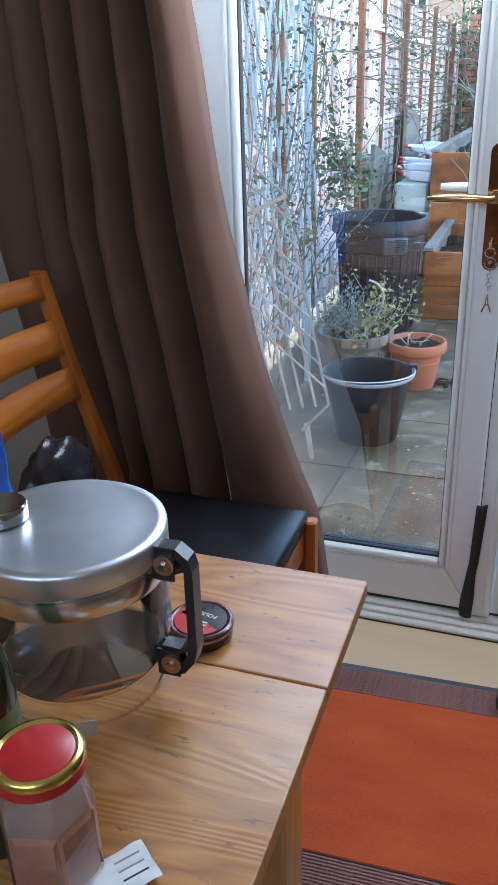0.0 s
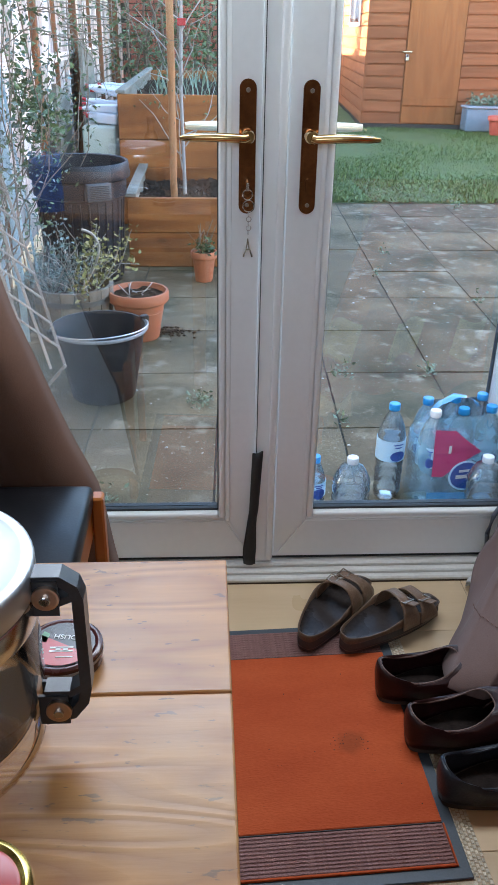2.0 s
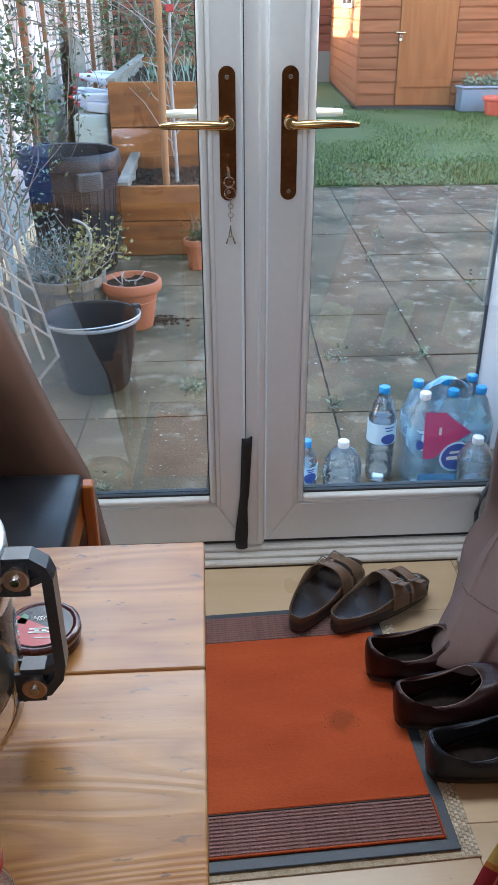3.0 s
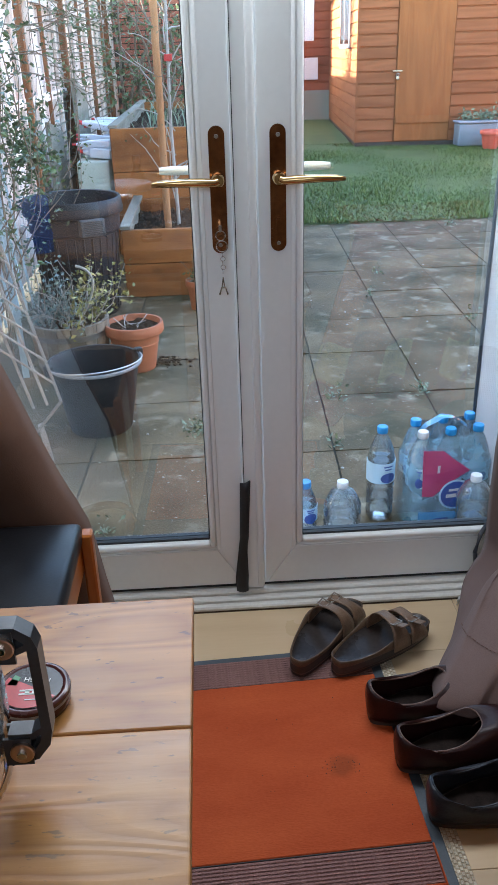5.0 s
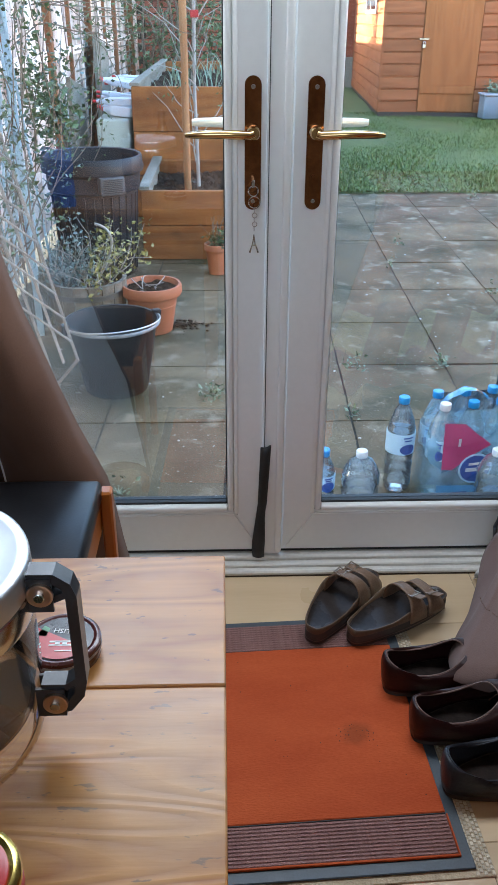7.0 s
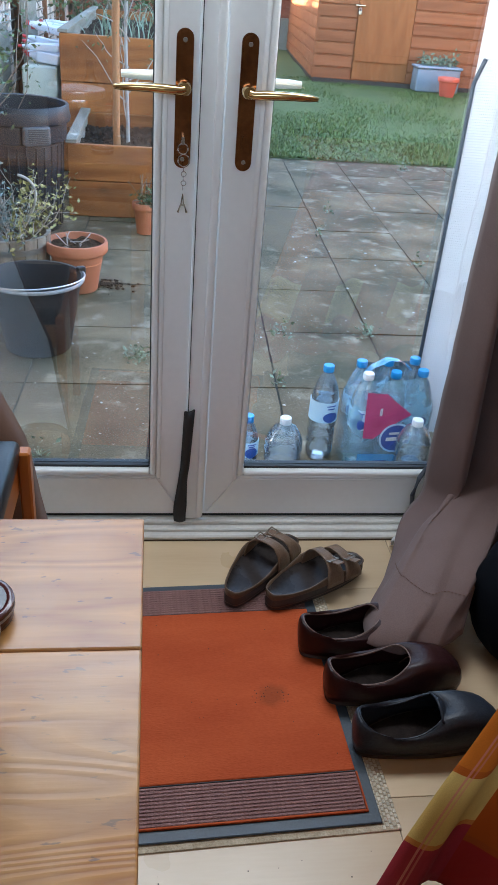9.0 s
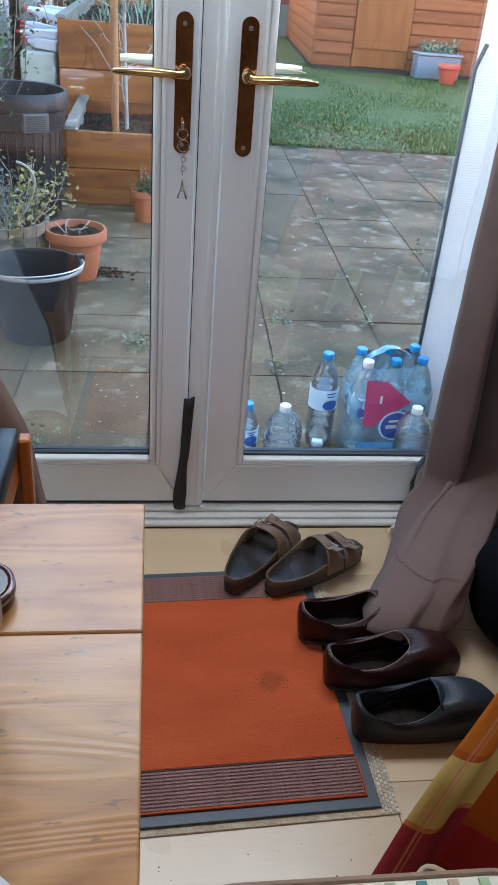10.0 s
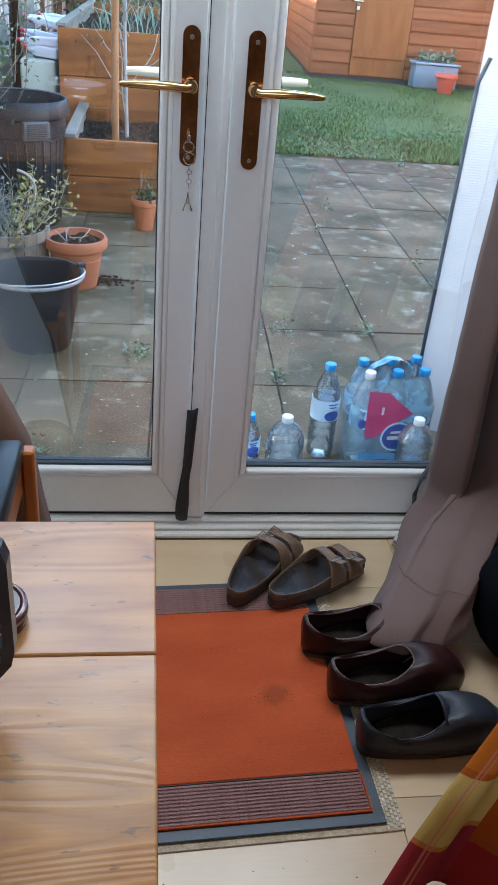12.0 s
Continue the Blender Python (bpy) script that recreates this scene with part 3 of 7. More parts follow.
part("seat_rail", box(-0.800, -0.378, CY0 + 0.008, CY0 + 0.030, 0.34, 0.404, 0.003), PINE_CHAIR, chair)
part("seat_rail", box(-0.402, -0.378, CY0 + 0.031, CY1 - 0.031, 0.34, 0.404, 0.003), PINE_Y, chair)
for y in (CY0, CY1 - 0.032):
    part("leg", box(-0.377, -0.353, y, y + 0.032, 0.0, 0.432, 0.004), PINE_V, chair)
    b = bmesh.new()
    prof = [(0.0, -0.79), (0.42, -0.815), (0.70, -0.905), (0.940, -0.968)]
    for k in range(13):
        z = 0.940 * k / 12
        x = lerp(prof, z)
        vs = [b.verts.new((x + dx, yy, z)) for dx, yy in ((-0.014, y), (0.014, y), (0.014, y + 0.026), (-0.014, y + 0.026))]
        if k:
            for i in range(4):
                b.faces.new((old[i], old[(i + 1) % 4], vs[(i + 1) % 4], vs[i]))
        old = vs
    b.faces.new(old)
    bmesh.ops.recalc_face_normals(b, faces=b.faces)
    part("back_post", b, PINE_V, chair)
for z0, z1 in ((0.665, 0.735), (0.765, 0.838), (0.885, 0.935)):
    def slat(u, v, z0=z0, z1=z1):
        y = CY0 + 0.026 + u * (CY1 - CY0 - 0.058)
        z = z0 + v * (z1 - z0)
        return (lerp(prof, z) - 0.022 * math.sin(u * math.pi), y, z)
    o = part("back_slat", sheet(slat, 12, 2), PINE_Y, chair, smooth=True)
    md = o.modifiers.new("thick", 'SOLIDIFY')
    md.thickness, md.offset = 0.014, 0

# ---------------------------------------------------------------- curtains
def gather(lines, u, z, ridge, valley, sharp):
    """A point across cloth that bellies out between valley lines; lines: tables of (z, x), left to right."""
    n = len(lines) - 1
    i = min(n - 1, int(u * n))
    f = u * n - i
    x0, x1 = lerp(lines[i], z), lerp(lines[i + 1], z)
    return x0 + (x1 - x0) * f, valley - ridge[i] * math.sin(math.pi * min(1, max(0, f))) ** sharp


LEFT_LINES = [[(0.0, -1.10), (1.0, -1.25), (2.2, -1.38)], [(0.0, -1.00), (1.0, -1.10), (2.2, -1.16)], [(0.0, -0.90), (0.4, -0.905), (1.0, -1.005), (2.2, -1.03)], [(0.0, -0.84), (0.4, -0.845), (1.0, -0.932), (1.45, -0.940), (2.2, -0.96)],
              [(0.0, -0.70), (0.42, -0.738), (1.0, -0.836), (1.45, -0.848), (2.2, -0.88)], [(0.0, -0.60), (0.43, -0.650), (1.0, -0.737), (1.45, -0.774), (2.2, -0.82)],
              [(0.03, -0.345), (0.12, -0.355), (0.19, -0.367), (0.35, -0.390), (0.49, -0.445), (0.74, -0.528), (1.01, -0.593), (1.45, -0.662), (2.2, -0.72)]]


def left_curtain(u, v):
    z = 0.03 + v * 2.17
    x, y = gather(LEFT_LINES, u, z, (0.05, 0.08, 0.10, 0.12, 0.12, 0.135), -0.068, 0.55)
    e = max(0.0, u - 0.86) / 0.14
    y -= 0.040 * math.sin(math.pi * e) * e + 0.075 * e ** 3
    y += 0.010 * noise.noise((x * 7, z * 2.2, 1.0)) + 0.003 * noise.noise((x * 24, z * 13, 4.0))
    x += 0.006 * noise.noise((u * 6, z * 4, 7.0))
    q = min(1.0, max(0.0, (1.35 - z) / 0.75)) * u
    return (-0.10 + (x + 0.10) * (1 - 0.050 * q), y - 0.080 * q, max(0.03, 1.27 + (z - 1.27) * (1 - 0.050 * q)))


LINING = surface("pale_curtain_lining", (0.80, 0.80, 0.79), (0.86, 0.86, 0.85), 0.85, 5, 40, 0.0, spec=0.1)


def lined(shape, cloth, label, nu, nv, v0=0.014):
    """A curtain of face cloth with a pale lining hung just behind it."""
    c_ = part("curtain", sheet(shape, nu, nv), cloth, None, smooth=True)
    c_.modifiers.new("thick", 'SOLIDIFY').thickness = 0.003
    tagged(c_, label, "curtain", "pair of curtains")
    b_ = sheet(lambda u, v: shape(0.006 + 0.988 * u, v0 + (0.994 - v0) * v), nu, nv)
    b_.normal_update()
    away = 0.007 if sum(v.normal.y for v in b_.verts) > 0 else -0.007
    for q in [(v, v.co + away * v.normal) for v in b_.verts]:
        q[0].co = q[1]
    part("lining", b_, LINING, c_, "pale lining on the window side", True)
    return c_


lined(left_curtain, CURTAIN, "heavy brown lined curtain hanging in deep folds behind a chair", 150, 80)
HEM = [(0.0, (0.425, -0.275, 0.006)), (0.05, (0.385, -0.315, 0.010)), (0.11, (0.352, -0.400, 0.046)), (0.19, (0.337, -0.490, 0.070)), (0.27, (0.400, -0.530, 0.074)), (0.35, (0.480, -0.528, 0.078)), (0.42, (0.548, -0.487, 0.085)), (0.47, (0.585, -0.400, 0.09)), (0.60, (0.68, -0.30, 0.07)), (0.8, (0.90, -0.24, 0.04)), (1.0, (1.22, -0.20, 0.02))]
RIGHT_LINES = [[(0, 0.555), (1.0, 0.560), (2.2, 0.59)], [(0, 0.665), (0.24, 0.655), (0.7, 0.632), (2.2, 0.68)], [(0, 0.775), (0.25, 0.765), (0.8, 0.745), (2.2, 0.79)], [(0, 0.88), (2.2, 0.89)], [(0, 1.00), (2.2, 1.00)], [(0, 1.24), (2.2, 1.20)]]


def right_curtain(u, v):
    hx, hy, hz = (lerp([(a, q[i]) for a, q in HEM], u) for i in range(3))
    z = hz + (2.2 - hz) * v ** 1.5
    w = max(0.0, 1 - (z - hz) / (0.21 + 0.10 * u))
    w = w * w * (3 - 2 * w)
    tx, ty = gather(RIGHT_LINES, u, max(z, 0.0), (0.10, 0.115, 0.09, 0.09, 0.08), -0.095, 0.7)
    x, y = tx * (1 - w) + hx * w, ty * (1 - w) + hy * w
    fl = 4 * w * (1 - w)
    x += 0.010 * fl * noise.noise((u * 7, z * 9, 3.0)) + 0.004 * noise.noise((u * 6, z * 3, 3.0))
    y += 0.034 * fl * noise.noise((u * 9, z * 11, 9.0)) + 0.012 * math.sin(u * 44 + 3 * z) * (1 - w) * 0.5 + 0.009 * noise.noise((x * 9, z * 2.4, 6.0)) + 0.004 * noise.noise((x * 28, z * 12, 2.0))
    # creases that run down into the hem
    y += 0.024 * fl * abs(math.sin(u * 21 + 9 * z)) ** 3 - 0.016 * fl * math.sin(u * 17 - 22 * z) - 0.012 * w * abs(math.sin(u * 19 + 0.6))
    return (x, y, z)


rc = lined(right_curtain, CURTAIN_B, "taupe curtain with a stitched hem draped over shoes", 170, 130, 0.40)
def stitch(u, s_):
    v = 0.115 + 0.006 * s_
    x, y, z = right_curtain(u, v)
    return Vector((x - 0.001, y - 0.0035, z + 0.002))
sb = bmesh.new()
for k in range(40):
    u0 = 0.06 + 0.0085 * k
    tube([stitch(u0, 0), stitch(u0 + 0.005, 0)], 0.0009, 5, sb)
part("hem_stitching", sb, CURTAIN, rc, "row of dark hem stitches")
rail = empty("curtain_rail", "plain dark curtain pole above the doors", "curtain pole")
part("pole", tube([(-1.4, -0.14, 2.23), (1.4, -0.14, 2.23)], 0.012, 12), BLACK_PLASTIC, rail)
for x in (-1.15, 1.15):
    part("bracket", box(x - 0.01, x + 0.01, -0.15, 0.0, 2.205, 2.217), BLACK_PLASTIC, rail)

# ---------------------------------------------------------------- doormat and rug
mat_o = empty("doormat", "red doormat with ribbed mauve bands and rubber edge", "doormat")
mat_o.matrix_world = pose(-0.30, -0.215, 0.0, 0, 0, 2.6)
# local: x to the right, y towards the room is negative
part("rubber_backing", box(-0.06, 0.560, -0.680, -0.036, 0.004, 0.008, 0.0015), MAT_RUBBER, mat_o, "blue-black rubber border")
part("carpet", box(-0.03, 0.537, -0.5735, -0.1385, 0.0078, 0.0135, 0.0015), MAT_RED, mat_o, "faded brick-red carpet pile")
rib_me = None
for a, b_ in ((-0.136, -0.054), (-0.654, -0.576)):
    band = part("ribbed_band", box(-0.03, 0.537, a, b_, 0.0078, 0.0098), MAT_GREY, mat_o, "mauve-grey ribbed pile band")
    for k in range(11):
        if rib_me is None:
            o = part("rib", box(-0.0295, 0.5365, 0, 0.0056, 0.0096, 0.0114, 0.0012), MAT_GREY, band)
            rib_me = o.data
        else:
            o = new("rib", rib_me)
            o.parent = band
        o.location = (0, a + (b_ - a) * (k + 0.15) / 11, 0)
for y0 in (-0.1383, -0.5757):
    part("edging", box(-0.03, 0.537, y0, y0 + 0.0022, 0.0078, 0.0118, 0.0006), GASKET, mat_o, "black seam between pile and ribbed band")
part("red_edging", box(-0.03, 0.537, -0.6585, -0.6542, 0.0078, 0.0128, 0.001), MAT_RED, mat_o)
part("red_edging", box(0.5372, 0.5405, -0.6585, -0.576, 0.0078, 0.0128, 0.001), MAT_RED, mat_o)
dirt = bmesh.new()
for k in range(60):
    x, y = random.uniform(0, 0.53), random.uniform(-0.56, -0.15)
    if k < 26:
        x, y = 0.41 + random.gauss(0, 0.02), -0.386 + random.gauss(0, 0.012)
    r = random.uniform(0.0005, 0.0015)
    lathe([(0, 0.0), (r, 0.0), (r * 0.6, r), (0, r * 1.1)], 6, dirt, (x, y, 0.0136))
part("crumbs", dirt, surface("crumb", (0.06, 0.018, 0.010), (0.16, 0.06, 0.035), 0.9, 50, 200, 0.1), mat_o, "dark dried mud crumbs")["kind"] = "stuff"
def mat_stain(m, centre, radius):
    """A worn brown ring and blotches in the pile round a point of the mat."""
    n, l = m.node_tree.nodes, m.node_tree.links
    p = n["Principled BSDF"]
    src = p.inputs["Base Color"].links[0].from_socket
    tc = n.new("ShaderNodeTexCoord")
    no = n.new("ShaderNodeTexNoise")
    no.inputs["Scale"].default_value, no.inputs["Detail"].default_value = 28, 5
    l.new(tc.outputs["Object"], no.inputs["Vector"])
    ds = n.new("ShaderNodeVectorMath")
    ds.operation = 'DISTANCE'
    ds.inputs[1].default_value = centre
    l.new(tc.outputs["Object"], ds.inputs[0])
    ad = n.new("ShaderNodeMath")
    ad.operation = 'MULTIPLY_ADD'
    ad.inputs[1].default_value = 0.045
    l.new(no.outputs[0], ad.inputs[0])
    l.new(ds.outputs["Value"], ad.inputs[2])
    mr = n.new("ShaderNodeMapRange")
    mr.inputs[1].default_value, mr.inputs[2].default_value, mr.inputs[3].default_value, mr.inputs[4].default_value = radius, radius + 0.022, 0.45, 0.0
    l.new(ad.outputs[0], mr.inputs[0])
    mx = n.new("ShaderNodeMix")
    mx.data_type = 'RGBA'
    l.new(mr.outputs[0], mx.inputs[0])
    l.new(src, mx.inputs[6])
    mx.inputs[7].default_value = (0.12, 0.035, 0.018, 1)
    l.new(mx.outputs[2], p.inputs["Base Color"])


mat_stain(MAT_RED, (0.412, -0.386, 0.0135), 0.036)
jr = empty("jute_rug", "woven beige jute rug under the doormat", "rug")
jr.matrix_world = pose(-0.32, -0.225, 0.0, 0, 0, 2.6)
part("weave_base", box(-0.08, 0.612, -0.684, -0.046, 0.0004, 0.0030, 0.001), JUTE, jr)
wv = bmesh.new()
for i in range(62):
    for j in range(5):
        x0, y0 = 0.578 + j * 0.0068, -0.682 + i * 0.0100 + (0.005 if j % 2 else 0)
        box(x0, x0 + 0.0058, y0, y0 + 0.0078, 0.0028, 0.0046, 0.001, 1, wv)
part("weave", wv, surface("jute_strand", (0.42, 0.36, 0.26), (0.66, 0.60, 0.48), 0.9, 40, 400, 0.5, rand=0.2, island=True), jr)

fc = bmesh.new()
for k in range(14):
    r = random.uniform(0.0005, 0.0016)
    lathe([(0, 0.0), (r, 0.0), (r * 0.6, r * 0.6), (0, r * 0.7)], 6, fc, (random.uniform(-0.12, 0.36), -0.905 - abs(random.gauss(0, 0.06)), 0.0004))
tagged(part("floor_crumbs", fc, surface("dried_mud", (0.035, 0.025, 0.018), (0.10, 0.07, 0.05), 0.9, 50, 200, 0.1)), "dark dried mud crumbs scattered on the laminate floor", "crumbs", kind="stuff")

# ---------------------------------------------------------------- footwear
def wander(p, d, length, n, wob, rnd):
    pts = [Vector(p)]
    d = Vector(d).normalized()
    for _ in range(n):
        d = (d + Vector((rnd.uniform(-wob, wob), rnd.uniform(-wob, wob), rnd.uniform(-wob, wob)))).normalized()
        pts.append(pts[-1] + d * length / n)
    return pts


def sole_outline(L, W, n=28):
    o = []
    for k in range(n):
        a = 2 * math.pi * k / n
        t = (1 - math.cos(a)) / 2                     # 0 heel, 1 toe
        half = W * (0.385 + 0.11 * math.sin(t * math.pi * 1.15 - 0.5)) * math.sin(a) / max(abs(math.sin(a)), 1e-6) * abs(math.sin(a)) ** 0.56
        o.append((t * L, half + 0.012 * math.sin(t * math.pi) * W / 0.1))
    return o


def ring_stack(outline, levels, bm):
    """levels: (z, grow) rings of the outline, joined; grow shifts it outwards."""
    cx = sum(p[0] for p in outline) / len(outline)
    rings = []
    for z, g, tilt in levels:
        ring_ = []
        for i, (x, y) in enumerate(outline):
            p, q = outline[i - 1], outline[(i + 1) % len(outline)]
            d = Vector((q[0] - p[0], q[1] - p[1]))
            d = d.normalized() if d.length > 0 else Vector((1, 0))
            ring_.append(bm.verts.new((x - d.y * g, y + d.x * g, z + tilt * x)))
        rings.append(ring_)
    n = len(outline)
    for a, b in zip(rings, rings[1:]):
        for i in range(n):
            bm.faces.new((a[i], a[(i + 1) % n], b[(i + 1) % n], b[i]))
    return rings


SANDAL_L = surface("brown_sandal_leather", (0.115, 0.070, 0.042), (0.235, 0.150, 0.095), 0.40, 18, 260, 0.35, spec=0.3)
FOOTBED = surface("worn_footbed", (0.014, 0.011, 0.010), (0.050, 0.040, 0.036), 0.28, 10, 120, 0.06, spec=0.22)
SANDAL_WALL = surface("dark_sandal_leather", (0.070, 0.042, 0.025), (0.145, 0.090, 0.056), 0.42, 18, 260, 0.35, spec=0.3)
SOLE = surface("dark_sole", (0.03, 0.022, 0.018), (0.06, 0.045, 0.038), 0.7, 18, 240, 0.2)


def sandal(label, m, side):
    """Cork sole, moulded footbed, a leather wall that rises from the heel cup into two arched straps."""
    s = empty("sandal", label, "sandal", "pair of sandals", at=m)
    L, W = 0.282, 0.100
    o = sole_outline(L, W, 56)
    b = bmesh.new()
    r = ring_stack(o, [(0.0, -0.004, 0), (0.003, 0.0, 0), (0.018, 0.001, 0), (0.030, 0.000, 0), (0.031, -0.003, 0)], b)
    b.faces.new(r[0][::-1])
    b.faces.new(r[-1])
    part("sole", b, SOLE, s, "dark cork-and-rubber sole", True)
    b = bmesh.new()
    rings = []
    for k, z in ((1.0, 0.037), (0.93, 0.034), (0.82, 0.0325), (0.62, 0.0318), (0.32, 0.0322)):
        rings.append([b.verts.new((L * 0.5 + (x - L * 0.5) * (0.25 + 0.75 * k) * 0.985, y * k * 0.95, z)) for x, y in o])
    for p_, q_ in zip(rings, rings[1:]):
        for i in range(len(o)):
            b.faces.new((p_[i], p_[(i + 1) % len(o)], q_[(i + 1) % len(o)], q_[i]))
    b.faces.new(rings[-1])
    part("footbed", b, FOOTBED, s, "dark worn shiny footbed", True)

    def wall_top(x):
        return lerp([(0.0, 0.050), (0.05, 0.042), (0.10, 0.043), (0.15, 0.060), (0.19, 0.056), (0.225, 0.042), (0.245, 0.038), (L, 0.038)], x)
    b = bmesh.new()
    lo, mid, hi = [], [], []
    for i, (x, y) in enumerate(o):
        p_, q_ = o[i - 1], o[(i + 1) % len(o)]
        d = Vector((q_[0] - p_[0], q_[1] - p_[1])).normalized()
        out = Vector((d.y, -d.x, 0))
        lo.append(b.verts.new(Vector((x, y, 0.010)) + out * 0.0022))
        mid.append(b.verts.new(Vector((x, y, 0.030)) + out * 0.0035))
        hi.append(b.verts.new(Vector((x, y, wall_top(x))) + out * 0.0012))
    for p_, q_ in ((lo, mid), (mid, hi)):
        for i in range(len(o)):
            j = (i + 1) % len(o)
            b.faces.new((p_[i], p_[j], q_[j], q_[i]))
    w_ = part("side_wall", b, SANDAL_WALL, s, "brown leather wall round the heel and sides", True)
    w_.modifiers.new("thick", 'SOLIDIFY').thickness = 0.003
    DULL = gloss_metal("dull_buckle", (0.42, 0.36, 0.30), 0.35, 30)
    for x0, wd, hgt in ((0.152, 0.030, 0.094), (0.208, 0.030, 0.076)):
        half = 0.0515 if x0 < 0.15 else 0.0480
        def strap(u, v, x0=x0, wd=wd, hgt=hgt, half=half):
            a = math.pi * u
            sx = 0.016 * math.sin(a)
            flare = (abs(math.cos(a)) ** 3) * 0.010
            return (x0 - flare + (wd + 2 * flare) * v - sx * 0.4, half * math.copysign(abs(math.cos(a)) ** 0.8, math.cos(a)) + 0.006, 0.026 + (hgt - 0.026) * math.sin(a) ** 0.75 - 0.006 * v * math.sin(a))
        st_ = part("strap", sheet(strap, 26, 4), SANDAL_L, s, "brown leather strap", True)
        md = st_.modifiers.new("thick", 'SOLIDIFY')
        md.thickness, md.offset = 0.0028, 1
        u_ = 0.66 if side < 0 else 0.40
        c = Vector(strap(u_, 0.5)) + Vector((0, 0, 0.006))
        tilt = pose(0, 0, 0, (u_ - 0.5) * -190 * 0.55)
        bm_ = Matrix.Translation(c) @ tilt
        bk = bmesh.new()
        for q in ((-0.013, 0.013, 0.009, 0.012), (-0.013, 0.013, -0.012, -0.009), (-0.014, -0.011, -0.012, 0.012), (0.011, 0.014, -0.012, 0.012)):
            box(q[0], q[1], q[2], q[3], -0.0012, 0.0016, 0.0006, 1, bk, bm_)
        part("buckle", bk, DULL, st_, "dull metal buckle")
        part("strap_end", box(-0.0095, 0.0095, -0.036, 0.008, -0.004, -0.001, 0.001, 1, None, bm_ @ pose(0, 0, 0, -5)), SANDAL_L, st_)
    return s


sandal("brown leather two-strap sandal with dark worn footbed", pose(0.064, -0.322, 0.013, 0, 0, 51), 1)
sandal("brown leather two-strap sandal, straps buckled, beside its pair", pose(0.152, -0.326, 0.013, 0, 0, 30), -1)


def slip_on(label, m, leather, lining, group, L=0.285, W=0.104, top=0.088, low=0.064, piping=None):
    """A low closed shoe: sole, upper with a wide opening at the heel end, collar, insole."""
    s = empty("shoe", label, "shoe", group, at=m)
    o = sole_outline(L, W, 36)
    b = bmesh.new()
    r = ring_stack(o, [(0.0, -0.003, 0), (0.003, 0.001, 0), (0.016, 0.001, 0), (0.018, -0.003, 0)], b)
    b.faces.new(r[0][::-1])
    b.faces.new(r[-1])
    part("sole", b, SOLE, s, smooth=True)
    n = len(o)
    b = bmesh.new()

    def rim_xy(i_):
        a_ = 2 * math.pi * i_ / n
        c_ = math.copysign(abs(math.cos(a_)) ** 0.8, math.cos(a_))
        return 0.084 - 0.082 * c_, 0.0385 * math.copysign(abs(math.sin(a_)) ** 0.75, math.sin(a_)) * (W / 0.1) * (1 - 0.10 * c_) + 0.004

    rings = []
    steps = [(0.0, 0.016), (0.15, 0.030), (0.35, 0.045), (0.6, 0.058), (0.8, 0.066), (1.0, 0.070)]
    for t, zz in steps:
        ring_ = []
        for i_, (x, y) in enumerate(o):
            f = x / L
            # opening rim: an ellipse over the heel half
            ox, oy = rim_xy(i_)
            rim_z = top - (top - low) * math.sin(math.pi * min(1, f / 0.9)) + 0.018 * max(0, f - 0.5)
            e = t ** 2.6
            bulge = 0.004 * math.sin(t * math.pi) + 0.0022 * noise.noise((f * 9, t * 4, y * 40 + top * 99))
            px = x * (1 - e) + ox * e
            py = y * (1 - e) + oy * e + (bulge if y > 0 else -bulge)
            pz = 0.016 + (rim_z - 0.016) * math.sin(t * math.pi / 2)
            if f < 0.1:
                px -= 0.004 * math.sin(t * math.pi)
            ring_.append(b.verts.new((px, py, pz)))
        rings.append(ring_)
    for a, c in zip(rings, rings[1:]):
        for i in range(n):
            b.faces.new((a[i], a[(i + 1) % n], c[(i + 1) % n], c[i]))
    last = rings[-1]
    up = part("upper", b, leather, s, smooth=True)
    md = up.modifiers.new("thick", 'SOLIDIFY')
    md.thickness, md.offset = 0.004, -1
    pts = []
    for i_, (x, y) in enumerate(o):
        f = x / L
        pts.append(Vector((*rim_xy(i_), top - (top - low) * math.sin(math.pi * min(1, f / 0.9)) + 0.018 * max(0, f - 0.5) + 0.001)))
    part("collar", tube(pts + [pts[0]], 0.0019, 6, cap=False), piping or leather, s, "rubbed edge piping", True)
    # seams: a raised heel strip and the vamp line across the instep
    hs_ = sheet(lambda u, v: (-0.0015 + 0.006 * abs(u - 0.5) * 2 + 0.004 * v, (u - 0.5) * 0.026 + 0.003, 0.020 + (top - 0.024) * v), 4, 6)
    part("heel_strip", hs_, leather, s, smooth=True).modifiers.new("thick", 'SOLIDIFY').thickness = 0.003
    vamp = [(0.172 + 0.030 * math.sin(math.pi * k / 12), (k / 6 - 1) * 0.040, 0.036 + 0.050 * math.sin(math.pi * k / 12) ** 0.7) for k in range(13)]
    part("vamp_seam", tube(vamp, 0.0016, 5), piping or leather, s, smooth=True)
    b = bmesh.new()
    r = ring_stack(o, [(0.021, -0.006, 0)], b)
    b.faces.new(r[0])
    part("insole", b, lining, s, "dark scuffed insole")
    return s


